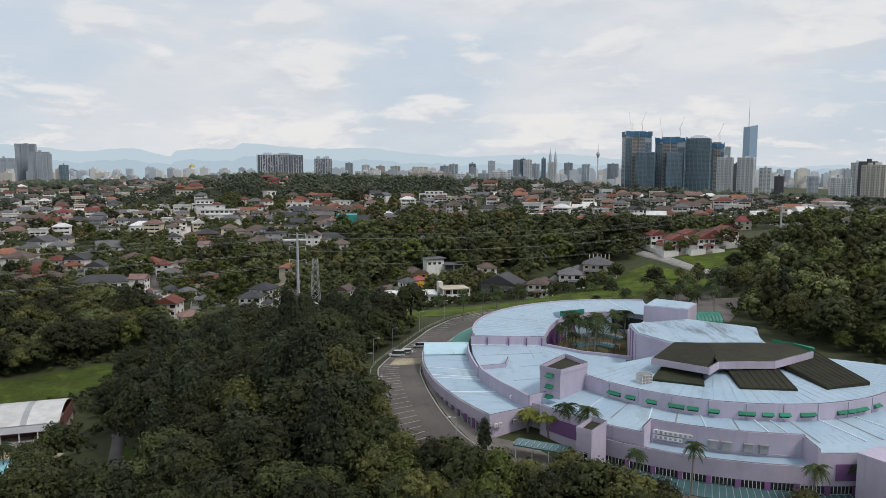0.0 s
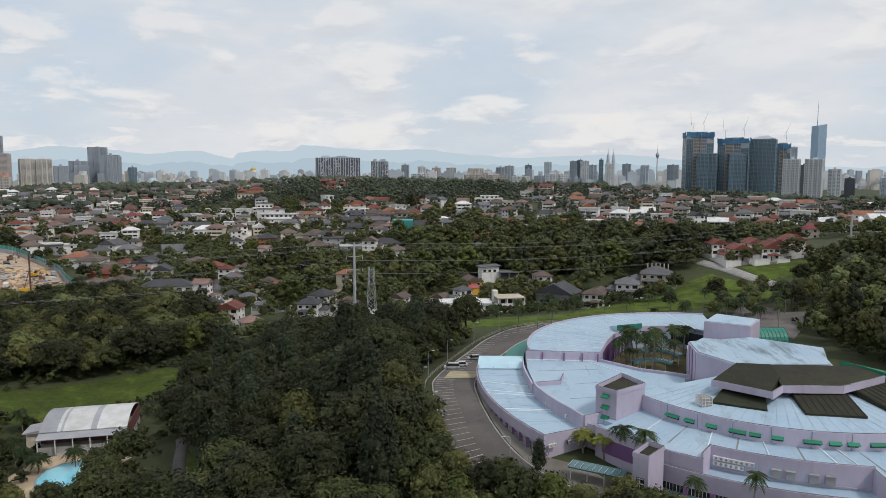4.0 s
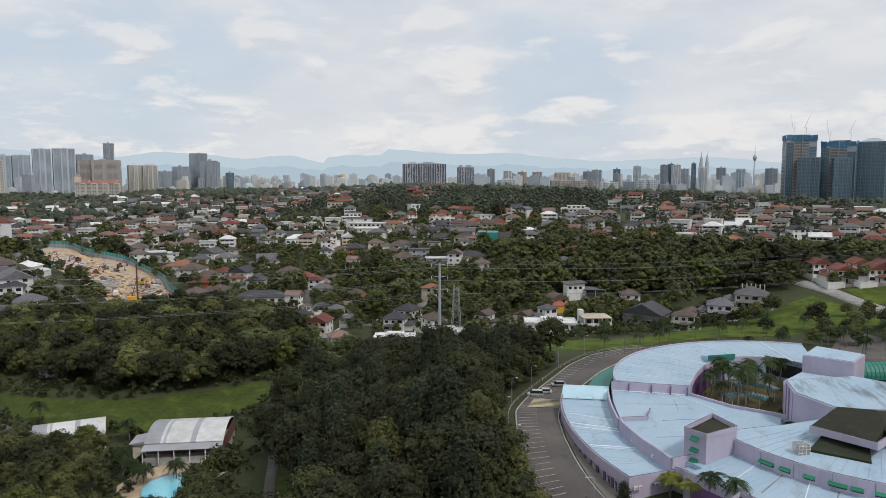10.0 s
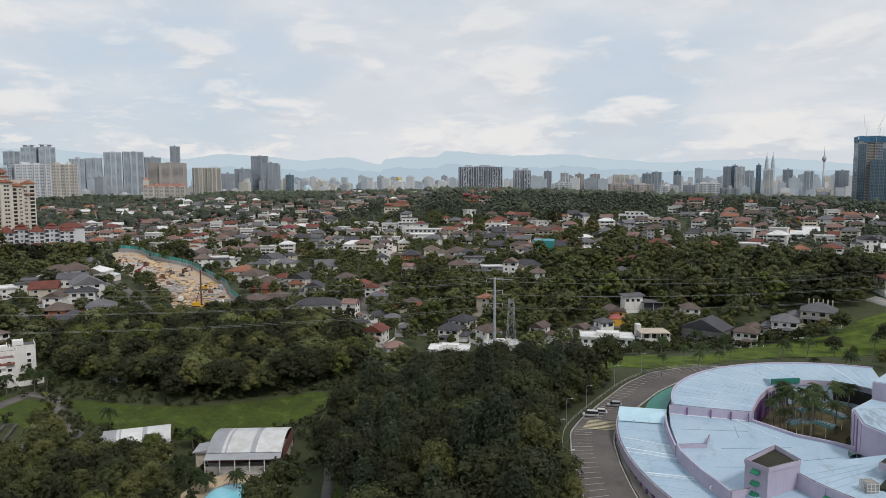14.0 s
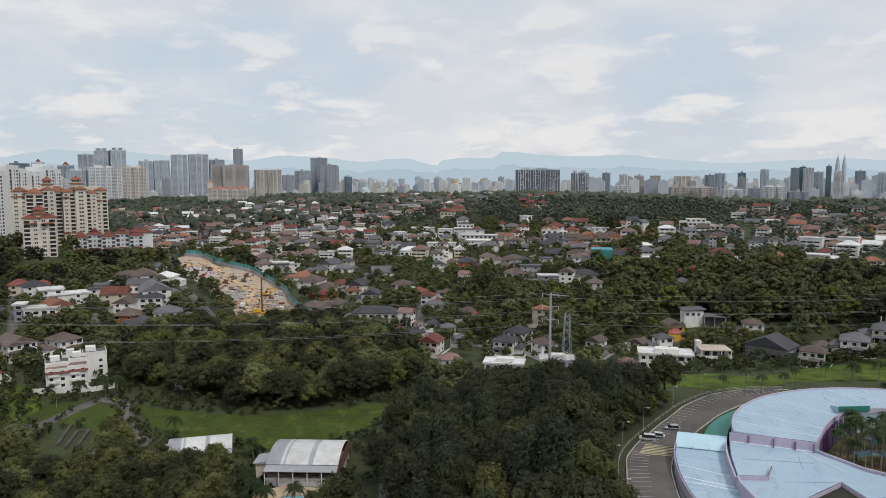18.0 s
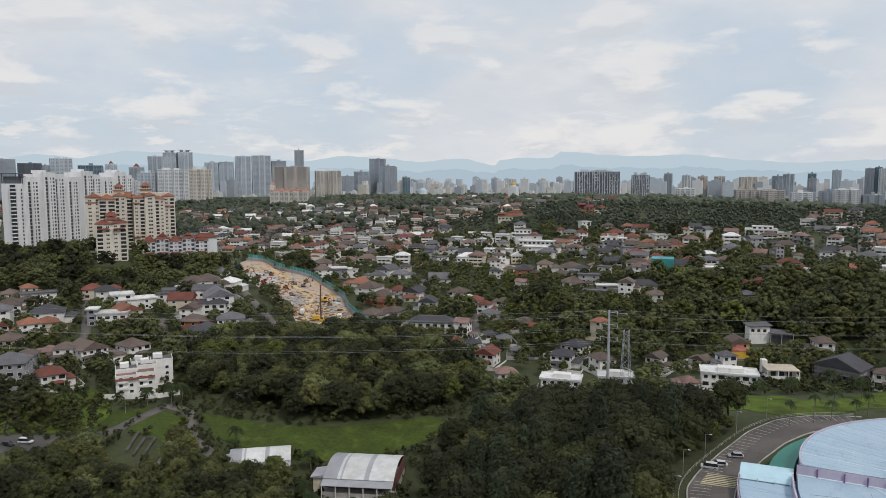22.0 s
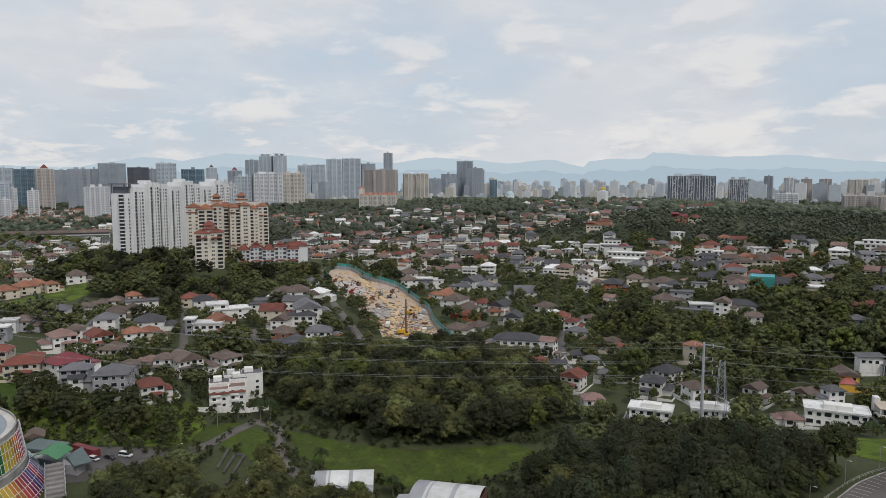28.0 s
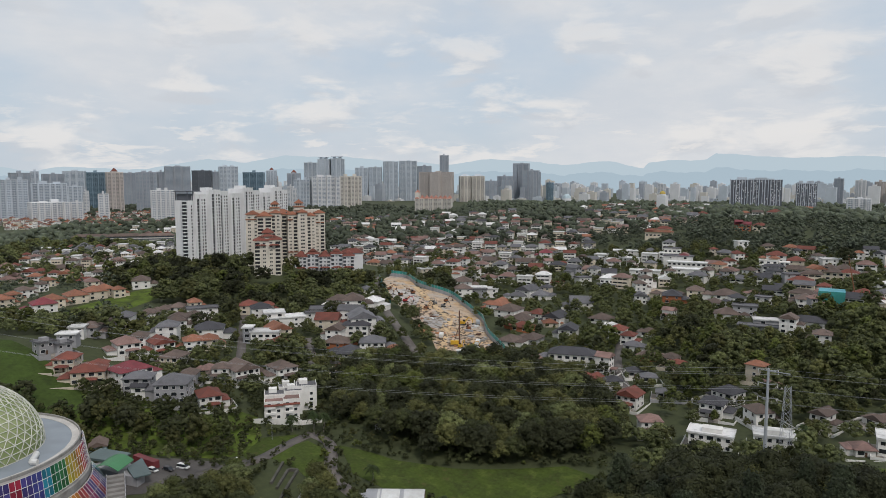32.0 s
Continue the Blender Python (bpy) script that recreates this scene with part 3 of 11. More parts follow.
def build_centre():
    C = thing("exhibition_centre", Matrix(), "large lavender exhibition building with curved pale blue metal roofs", "building")
    # --- low wing along the ring road
    oc = (77.4, 195.2)
    out = arc(*oc, 90.6, 180.0, 215.9, 26)
    inn = [(12.4, 148.6), (10, 153.2), (7.2, 158.2), (5, 163), (3.4, 168), (2.4, 173), (1.4, 180), (0.4, 188), (-0.2, 196)]
    part("wing_roof", slab(out + [(11.5, 147.4)] + inn, -5, 2.6), [ROOF_BLUE], C, "pale blue standing-seam roof")
    arc_wall("wing_wall", C, *oc, 90.6, 180.0, 216.1, 1.2, 3.5, 0.45, LAVENDER, 40, "curved lavender parapet band")
    arc_wall("wing_wall", C, *oc, 90.4, 180.0, 216.0, -5, 1.2, 0.25, LAVENDER, 40)
    wall_line(C, "wing_wall", (3.6, 141.8), (13.0, 148.0), -5, 3.5, 0.4, LAVENDER)
    wall_line(C, "wing_wall", (-13.4, 195.4), (0, 196.5), -4, 3.2, 0.4, LAVENDER)
    for k in range(15):
        a = 184.5 + 2.0 * k
        p = arc(*oc, 90.9, a, a + 1.6, 4)
        q = arc(*oc, 90.75, a, a + 1.6, 4)
        bm = bmesh.new()
        strip(bm, q, p, -1.3 - 0.02 * k, 0.9 - 0.02 * k)
        w = part("window", bm, GLASS, C)
        for j in range(1, 5):
            x, y = arc(*oc, 90.93, a, a + 1.6, 5)[j]
            part("mullion", boxes((x - 0.05, y - 0.05, -1.3, x + 0.05, y + 0.05, 0.9)), FRAME, w)
        x, y = arc(*oc, 90.95, a + 1.8, a + 1.8, 1)[0]
        part("pilaster", boxes((x - 0.3, y - 0.3, -5, x + 0.3, y + 0.3, 1.2)), PURPLE, C, "purple painted pilaster")
    # seams and white gutters of the wing
    for (a, b) in (((-11.4, 181), (1.6, 178)), ((-10.6, 174), (2.8, 172)), ((-9.9, 171.5), (3, 170.3)), ((-4.6, 160), (6.2, 160.4)), ((-4.0, 158.9), (6.8, 159.2))):
        bar(C, "gutter", (*a, 2.6), (*b, 2.6), 0.35, 0.12, SEAM, "white roof gutter")
    for k in range(22):
        f = k / 21
        o = arc(*oc, 90.3, 182 + 33 * f, 182 + 33 * f, 1)[0]
        i = inn[min(len(inn) - 1, int((1 - f) * (len(inn) - 1)))]
        bar(C, "seam", (*o, 2.6), (o[0] + (i[0] - o[0]) * 0.93, o[1] + (i[1] - o[1]) * 0.93, 2.6), 0.06, 0.018, RIB)
    # --- second tier
    W2 = inn[:-1] + [(0, 197.5), (20.5, 197.5), (30, 189), (38, 186), (47, 178), (52, 160), (36, 146), (26, 146), (15, 150)]
    part("tier_roof", slab(W2[::-1], -2, 4.6), ROOF_BLUE, C, "pale blue standing-seam roof")
    bm = bmesh.new()
    pts = [(12.4, 148.4), (10, 153.0), (7.2, 158.0), (5, 163), (3.0, 168), (2.2, 172)]
    strip(bm, pts, [(x - 0.4, y - 0.15) for x, y in pts], 0, 5.8)
    part("tier_wall", bm, LAVENDER, C, "curved lavender parapet wall")
    wall_line(C, "tier_wall", (12.4, 148.2), (17, 151.5), 0, 5.8, 0.4, LAVENDER)
    wall_line(C, "tier_wall", (1.9, 172), (8.5, 174.5), 2, 5.6, 0.4, LAVENDER)
    wall_line(C, "tier_wall", (8.5, 174.5), (9.5, 181.0), 2, 5.6, 0.4, LAVENDER)
    pts = [(1.9, 172), (0.6, 180), (-0.4, 188), (-0.8, 196)]
    bm = bmesh.new()
    strip(bm, pts, [(x - 0.4, y) for x, y in pts], 0, 5.2)
    part("tier_wall", bm, LAVENDER, C)
    for a, b in (((3, 186), (19, 189.5)), ((12, 175), (28, 181)), ((10, 163), (26, 168)), ((16, 193), (16.5, 184)), ((24, 170), (38, 178))):
        bar(C, "roof_joint", (*a, 4.6), (*b, 4.6), 0.1, 0.05, SEAM_DARK)
    bar(C, "gutter", (17, 197, 4.6), (26, 186, 4.6), 0.35, 0.12, SEAM)
    # courtyard side wall
    pts = [(20.5, 197.5), (30, 189.2), (38, 186.2), (44, 183)]
    bm = bmesh.new()
    strip(bm, pts, [(x + 0.2, y + 0.4) for x, y in pts], -1, 5.3)
    part("tier_wall", bm, LAVENDER, C)
    # --- far ring round the courtyard
    fc = (52.6, 203.9)
    o = arc(*fc, 52.0, 187.5, 78, 46)
    i = [(20.2, 198), (20.6, 200), (21.6, 204), (23.6, 213), (27, 223), (31.7, 231), (39, 236), (47, 237), (55, 233), (60, 226)]
    I = [tuple(p) for p in smooth_line(i, 1.0)]
    n = len(I)
    o = arc(*fc, 52.0, 187.0, 80, n - 1)
    bm = bmesh.new()
    strip(bm, o, I, -3, (7.6, 6.9))
    part("ring_roof", bm, ROOF_BLUE, C, "pale blue curved roof sheet")
    bm = bmesh.new()
    strip(bm, arc(*fc, 52.0, 187, 80, 60), arc(*fc, 52.4, 187, 80, 60), -4, 8.0)
    part("ring_wall", bm, LAVENDER, C, "curved lavender outer wall")
    bm = bmesh.new()
    strip(bm, I, [(x + 0.25, y - 0.1) for x, y in I], 5.6, 7.15)
    part("ring_fascia", bm, LAVENDER, C)
    wall_line(C, "ring_wall", (-0.2, 197.6), (20.4, 197.9), 0, 7.2, 0.4, LAVENDER)
    for x in (4.5, 10.5, 15.5, 19.8):
        part("pilaster", boxes((x - 0.18, 197.15, 4.6, x + 0.18, 197.42, 6.9)), PURPLE, C)
    bar(C, "gutter", (0, 197.3, 4.65), (20, 197.5, 4.65), 0.4, 0.2, SEAM)
    for f in (0.1, 0.2, 0.3, 0.4, 0.52, 0.64, 0.76, 0.88):
        a, b = o[int(f * (n - 1))], I[int(f * (n - 1))]
        bar(C, "seam", (*a, 7.62), (*b, 6.93), 0.22, 0.06, SEAM, "white roof seam")
    for f in np.linspace(0.03, 0.97, 34):
        a, b = o[int(f * (n - 1))], I[int(f * (n - 1))]
        bar(C, "seam", (*a, 7.61), (*b, 6.92), 0.06, 0.018, RIB)
    for f in np.linspace(0.12, 0.55, 18):
        x, y = I[int(f * (n - 1))]
        part("column", boxes((x + 0.1, y - 0.2, -2, x + 0.5, y + 0.2, 5.6)), PURPLE, C)
    bm = bmesh.new()
    strip(bm, [(x - 1.0, y + 0.3) for x, y in I], [(x - 0.8, y + 0.2) for x, y in I], 1.5, 5.6)
    part("glazing", bm, GLASS, C, "dark glazing behind the colonnade")
    # raised clerestory with a dark gable on the far ring
    part("clerestory", slab([(28.5, 226), (36.5, 230), (35, 236), (27, 232)], 7.0, [9.0, 9.0, 7.6, 7.6]), ROOF_BLUE, C)
    part("clerestory", slab([(28.3, 225.6), (36.7, 229.7), (36.5, 230), (28.5, 226)], 7.6, 9.2), TEAL, C, "dark green raised gable")
    # --- main drum
    mc = (59.5, 176.1)
    roof_band("drum_roof", C, *mc, 6, 40.2, 205, 350, 3, 10.2, 7.8, ROOF_BLUE, 60, "pale blue sheet roof of the drum")
    arc_wall("drum_wall", C, *mc, 40.0, 205, 350, 2, 8.6, 0.4, LAVENDER, 70, "tall curved lavender wall")
    for a in np.linspace(222, 340, 13):
        x, y = arc(*mc, 40.45, a, a, 1)[0]
        part("drum_joint", boxes((x - 0.05, y - 0.05, 5.4, x + 0.05, y + 0.05, 8.5)), SEAM_DARK, C)
    for k, a in enumerate((224, 229.5, 236, 243, 247.5, 253, 261.5, 267, 271.5, 278, 288.5, 292, 296, 303, 311)):
        w = 2.2 if k % 3 else 3.2
        m = Matrix.Translation((*arc(*mc, 40.4, a, a, 1)[0], 6.7)) @ pose(0, 0, 0, 0, 0, a - 90)
        part("awning", slab([(-w / 2, 0), (w / 2, 0), (w / 2, 0.75), (-w / 2, 0.75)], [0.05, 0.05, -0.25, -0.25], [0.25, 0.25, -0.12, -0.12]), AWNING, C, "green metal window awning", m=m)
        part("window", boxes((-w / 2 + 0.1, -0.02, -0.7, w / 2 - 0.1, 0.05, 0.1)), GLASS, C, m=m)
    # --- lower ring roof below the awnings
    lc = (60.5, 178.8)
    roof_band("lower_roof", C, *lc, 38.5, 53.0, 214, 338, 0, 5.6, 4.7, ROOF_BLUE, 60, "pale blue ribbed metal roof")
    for a in np.linspace(216, 336, 74):
        r0 = arc(*lc, 42.2, a, a, 1)[0]
        r1 = arc(*lc, 52.9, a, a, 1)[0]
        bar(C, "seam", (*r0, 5.32), (*r1, 4.72), 0.06, 0.018, RIB)
    for a in (222, 236.5, 249, 262, 266, 279, 290):
        bar(C, "downpipe", (*arc(*lc, 41.5, a, a, 1)[0], 5.4), (*arc(*lc, 52.8, a + 3.0, a + 3.0, 1)[0], 4.75), 0.2, 0.16, SEAM, "white roof drain pipe")
    # left and right front shoulders, and the recessed service ledge between them
    roof_band("shoulder_roof", C, *lc, 53.0, 57.4, 217, 240, -4, 4.7, 4.5, ROOF_BLUE, 16)
    roof_band("shoulder_roof", C, *lc, 53.0, 58.6, 269.5, 300, -4, 4.7, 4.5, ROOF_BLUE, 16)
    arc_wall("front_wall", C, *lc, 57.4, 217, 240.5, -6, 5.2, 0.4, LAVENDER, 20, "curved lavender front wall")
    arc_wall("front_wall", C, *lc, 58.6, 269.0, 300, -6, 5.2, 0.4, LAVENDER, 24)
    arc_wall("service_wall", C, *lc, 52.6, 240, 269.5, 0, 6.3, 0.4, LAVENDER, 30, "lavender wall lined with air conditioners")
    wall_line(C, "service_wall", arc(*lc, 52.6, 269.3, 269.3, 1)[0], arc(*lc, 58.8, 269.3, 269.3, 1)[0], 0, 6.0, 0.4, LAVENDER)
    wall_line(C, "service_wall", arc(*lc, 52.6, 240.2, 240.2, 1)[0], arc(*lc, 57.6, 240.2, 240.2, 1)[0], 0, 6.3, 0.4, LAVENDER)
    roof_band("ledge", C, *lc, 52.6, 58.0, 240, 269.3, -4, 1.9, 1.7, ROOF_BLUE, 24, "service ledge with pale blue sheet")
    arc_wall("front_wall", C, *lc, 58.0, 232, 269.3, -6, 2.6, 0.4, LAVENDER, 30)
    for k in range(13):
        a = 233.5 + 4.7 * k
        bm = bmesh.new()
        rr = 58.42 if a < 266 else 59.05
        strip(bm, arc(*lc, rr, a, a + 3.9, 6), arc(*lc, rr + 0.08, a, a + 3.9, 6), -1.85, -0.55)
        w = part("window", bm, GLASS, C, "dark strip window with white frames")
        for q in range(7):
            x, y = arc(*lc, rr + 0.1, a + 0.65 * q, a + 0.65 * q, 1)[0]
            part("mullion", boxes((x - 0.035, y - 0.035, -1.85, x + 0.035, y + 0.035, -0.55)), FRAME, w)
        x, y = arc(*lc, rr + 0.02, a + 4.3, a + 4.3, 1)[0]
        part("pilaster", boxes((x - 0.5, y - 0.22, -3, x + 0.5, y + 0.2, -0.5)), PURPLE, C)
    for a0, a1 in ((219, 228), (272, 284)):
        bm = bmesh.new()
        strip(bm, arc(*lc, 57.85 if a0 < 240 else 59.05, a0, a1, 10), arc(*lc, 57.95 if a0 < 240 else 59.15, a0, a1, 10), 0.4, 3.4)
        part("purple_panel", bm, PURPLE, C, "recessed purple wall panel")
    bm = bmesh.new()
    strip(bm, arc(*lc, 58.45, 226, 300, 50), arc(*lc, 62.6, 226, 300, 50), -3.0, (-1.95, -2.8))
    part("glass_canopy", bm, mat("grey_teal_glazing", (0.07, 0.15, 0.16), 0.25, var=0.15, spec=0.6), C, "sloping grey-teal glass canopy along the front")
    for a in np.linspace(227, 299, 66):
        bar(C, "canopy_rib", (*arc(*lc, 58.45, a, a, 1)[0], -1.94), (*arc(*lc, 62.6, a, a, 1)[0], -2.79), 0.09, 0.06, GALV)
    # air conditioners on the service wall
    unit = mesh_of(boxes((-0.45, 0, 0, 0.45, 0.35, 0.7)), "air_conditioner", FRAME)
    fan = bmesh.new()
    tube(fan, (-0.1, 0.35, 0.35), (-0.1, 0.37, 0.35), 0.26, n=12)
    fan = mesh_of(fan, "fan_grille", GREYWALL)
    for k in range(14):
        a, z = 241.5 + 0.95 * (k % 8), 3.9 if k < 8 else 2.9
        m = Matrix.Translation((*arc(*lc, 53.05, a, a, 1)[0], z)) @ pose(0, 0, 0, 0, 0, a - 90)
        u = part("air_conditioner", unit, None, C, "white air conditioner unit", m=m)
        part("fan_grille", fan, None, u)
    for a in (252.5, 255, 259, 261.8):
        m = Matrix.Translation((*arc(*lc, 53.05, a, a, 1)[0], 2.6)) @ pose(0, 0, 0, 0, 0, a - 90)
        part("louvre_box", boxes((-0.75, 0, 0, 0.75, 0.5, 1.5), (-0.85, 0, 1.5, 0.85, 0.7, 1.65)), GREYWALL, C, "grey louvred ventilation box", m=m)
    bm = bmesh.new()
    P = [(*arc(*lc, 53.2, a, a, 1)[0], 2.3 + 0.2 * (k % 2)) for k, a in enumerate(np.linspace(241, 268, 16))]
    tube_path(bm, P, 0.09, 5)
    part("pipe_run", bm, GREYWALL, C)
    for x, y in ((6.2, 163.2), (8.2, 158.8), (10.2, 154.4)):
        u = part("air_conditioner", unit, None, C, m=Matrix.Translation((x - 1.1, y - 0.3, 3.2)) @ pose(0, 0, 0, 0, 0, 152))
        part("fan_grille", fan, None, u)
    for x, y in ((4.8, 142.2), (5.7, 142.8), (8.8, 144.9), (8.8, 144.9), (9.8, 145.6)):
        u = part("air_conditioner", unit, None, C, m=Matrix.Translation((x + 0.2, y - 0.3, 1.0)) @ pose(0, 0, 0, 0, 0, 213))
        part("fan_grille", fan, None, u)
    # --- dark mossy roof plates
    part("dark_roof", slab([(40.4, 157.2), (50.2, 149.8), (55, 159), (56, 168), (48.5, 168.5)], 10.5, [11.9, 12.0, 12.6, 13, 13]), ROOF_DARK, C, "mossy dark roof plate")
    wall_line(C, "dark_roof_fascia", (40.2, 156.9), (50.3, 149.3), 10.6, 12.0, 0.4, LAVENDER)
    part("dark_roof", slab([(54, 154.6), (66.4, 155.6), (79.0, 165.0), (76, 170), (66, 169), (55.5, 168)], 10.4, [11.9, 11.9, 11.9, 12.6, 12.9, 12.9]), ROOF_DARK, C)
    wall_line(C, "dark_roof_fascia", (54, 154.3), (66.5, 155.3), 10.4, 12.0, 0.4, LAVENDER)
    wall_line(C, "dark_roof_fascia", (66.5, 155.3), (79.2, 164.8), 10.4, 12.0, 0.4, LAVENDER)
    wall_line(C, "dark_roof_fascia", (50.3, 149.3), (54, 154.3), 10.4, 12.0, 0.4, LAVENDER)
    part("dark_roof", slab([(38.9, 151.4), (48.9, 147.2), (50.5, 154), (42.5, 157)], 6.5, [8.9, 8.9, 10, 10]), ROOF_MOSS, C, "green mossy ribbed roof plate")
    part("dark_roof", slab([(55.7, 145.8), (67.2, 145.2), (68.0, 161.5), (56.9, 162)], 7.0, [8.9, 8.9, 10.9, 10.9]), ROOF_DARK, C)
    part("dark_roof", slab([(73.9, 146.7), (85, 151.2), (81.9, 169.8), (69.2, 162.0)], 7.0, [8.9, 8.9, 10.9, 10.9]), ROOF_DARK, C)
    for k in range(9):
        f = k / 8
        bar(C, "roof_rib", (55.9 + 11 * f, 145.9 - 0.6 * f, 8.95), (57 + 10.8 * f, 161.9 - 0.5 * f, 10.93), 0.12, 0.08, ROOF_MOSS)
        bar(C, "roof_rib", (74.2 + 10.6 * f, 146.9 + 4.3 * f, 8.95), (69.5 + 12.2 * f, 162.1 + 7.5 * f, 10.93), 0.12, 0.08, ROOF_MOSS)
    part("green_gable", slab([(76, 169.5), (80, 165.5), (80.6, 167.5), (74, 175)], 9, [13, 12.4, 12.4, 12.6]), AWNING, C, "green painted gable end")
    # --- upper block behind the dark plates
    part("upper_wall", slab([(42.3, 190), (42.0, 178.5), (48.5, 167.5), (70.5, 170), (71.5, 176), (75.0, 187), (60, 197)], 0, 12.6), LAVENDER, C, "tall lavender block with purple joints")
    part("upper_roof", slab([(42.6, 189.8), (42.4, 178.6), (48.7, 168), (70.2, 170.5), (71.2, 176), (74.6, 186.8), (60, 196.6)], 12.5, 12.9), STAINED, C, "pale blue roof with dark stains")
    for p in ((42.2, 187), (42.0, 183.5), (42.1, 180)):
        part("pilaster", boxes((p[0] - 0.12, p[1] - 0.25, 1, p[0] + 0.2, p[1] + 0.25, 12.3)), mat("pale_purple", (0.36, 0.22, 0.42), 0.8), C)
    part("service_block", slab([(53.2, 219), (65, 213.4), (71, 224), (60, 232)], 0, 12.4), LAVENDER, C, "lavender plant block")
    part("service_block", slab([(53.6, 219.3), (64.8, 214), (70.4, 224), (60.1, 231.4)], 12.3, 12.6), ROOF_BLUE, C)
    part("service_block", slab([(44, 196), (60, 197), (70, 188), (78, 196), (66, 213), (53, 219), (46, 208)], 0, 7.4), LAVENDER, C)
    part("service_block", slab([(44.3, 196.3), (60, 197.3), (69.8, 188.8), (77.4, 196), (65.8, 212.6), (53, 218.4), (46.4, 207.6)], 7.3, 7.6), ROOF_BLUE, C)
    # box tower with a sunken dark top
    part("box_tower", slab([(15, 152), (19, 148.6), (25.8, 155.3), (21.8, 162.4)], 0, 10.4), LAVENDER, C, "square lavender roof tower")
    T = [(15, 152), (19, 148.6), (25.8, 155.3), (21.8, 162.4)]
    for a, b in zip(T, T[1:] + T[:1]):
        wall_line(C, "tower_parapet", a, b, 10.4, 11.3, 0.3, LAVENDER)
    part("tower_top", slab([(15.3, 152), (19, 149), (25.5, 155.3), (21.8, 162)], 10.41, 10.5), ROOF_DARK, C)
    for z in (9.6, 7.2, 4.9):
        m = Matrix.Translation((17.0, 150.25, z)) @ pose(0, 0, 0, 0, 0, 139.6)
        part("awning", slab([(-0.9, 0), (0.9, 0), (0.9, 0.8), (-0.9, 0.8)], [0, 0, -0.35, -0.35], [0.45, 0.45, -0.15, -0.15]), AWNING, C, m=m)
    # stair box at the front
    S = [(19.2, 125.9), (21.7, 124.4), (25.3, 129.6), (22.8, 131.6)]
    part("stair_box", slab(S, -7, 6.2), LAVENDER, C, "lavender stair tower with a tall window")
    for a, b in zip(S, S[1:] + S[:1]):
        wall_line(C, "tower_parapet", a, b, 6.2, 7.0, 0.25, LAVENDER)
    part("tower_top", slab([(19.6, 125.9), (21.6, 124.9), (24.9, 129.6), (22.8, 131.2)], 6.21, 6.3), ROOF_DARK, C)
    m = Matrix.Translation((20.45, 125.15, -3.0)) @ pose(0, 0, 0, 0, 0, -31)
    w = part("window", boxes((-0.75, -0.12, 0, 0.75, 0.1, 5.6)), GLASS, C, m=m)
    part("window_frame", boxes(*[(-0.78, -0.16, 0.9 * k, 0.78, -0.1, 0.9 * k + 0.1) for k in range(7)], (-0.05, -0.16, 0, 0.05, -0.1, 5.6)), FRAME, w)
    part("stair_box", slab([(64.8, 117.5), (67.5, 113.2), (73.5, 116.5), (70.5, 121)], -7, 6.4), LAVENDER, C)
    part("link_roof", slab([(13, 148), (20, 143), (24, 137), (27, 133), (30, 137), (28, 146), (20, 152)], -5, 3.6), ROOF_BLUE, C)
    wall_line(C, "link_wall", (13, 147.6), (20.3, 142.4), -5, 4.2, 0.35, LAVENDER)
    wall_line(C, "link_wall", (20.3, 142.4), (26.3, 133.6), -5, 4.2, 0.35, LAVENDER)
    part("window", boxes((0, 0, 0, 7, 0.1, 1.7)), GLASS, C, m=Matrix.Translation((21.0, 141.0, -2.3)) @ pose(0, 0, 0, 0, 0, -55.7) @ pose(0, -0.3, 0))
    # brownish joints and roof drains weathered into the sheets
    for a in (230, 243.5, 257, 271, 284.5):
        bar(C, "roof_joint", (*arc(*lc, 41.5, a, a, 1)[0], 5.38), (*arc(*lc, 52.8, a + 1.5, a + 1.5, 1)[0], 4.76), 0.3, 0.05, mat("weathered_joint", (0.30, 0.31, 0.30), 0.9, var=0.4))
    for a in np.linspace(212, 345, 40):
        bar(C, "seam", (*arc(*mc, 24, a, a, 1)[0], 8.98), (*arc(*mc, 39.9, a, a, 1)[0], 7.86), 0.06, 0.018, RIB)
    for k in range(9):
        bar(C, "seam", (46 + 2.9 * k, 171.5, 12.9), (44.5 + 3.3 * k, 184 + 0.8 * k, 12.9), 0.06, 0.018, RIB)
    # sunken roof wells with dark rims
    for x, y, w, d in ((33, 163, 7, 2.6),):
        part("roof_well", boxes((x, y, 4.6, x + w, y + 0.3, 5.6), (x, y + d, 4.6, x + w, y + d + 0.3, 5.6), (x, y, 4.6, x + 0.3, y + d, 5.6), (x + w, y, 4.6, x + w + 0.3, y + d + 0.3, 5.6), (x, y, 4.6, x + w, y + d, 4.75)), ROOF_DARK, C, "dark weathered roof well")
    # glazed curved stair canopies in the courtyard
    for pts, z0, z1 in (([(38.5, 190), (40.5, 186), (41.2, 181), (41.0, 177)], 2.0, 5.4), ([(30, 205), (34, 209), (39, 209), (42, 205)], 2.6, 2.6), ([(34, 217), (39, 221), (44, 219), (46, 213)], 2.8, 2.8)):
        P = smooth_line(pts, 1.0)
        t = np.gradient(P, axis=0)
        t /= np.hypot(*t.T)[:, None]
        q = np.stack([-t[:, 1], t[:, 0]], -1) * 1.4
        z = np.linspace(z0, z1, len(P))
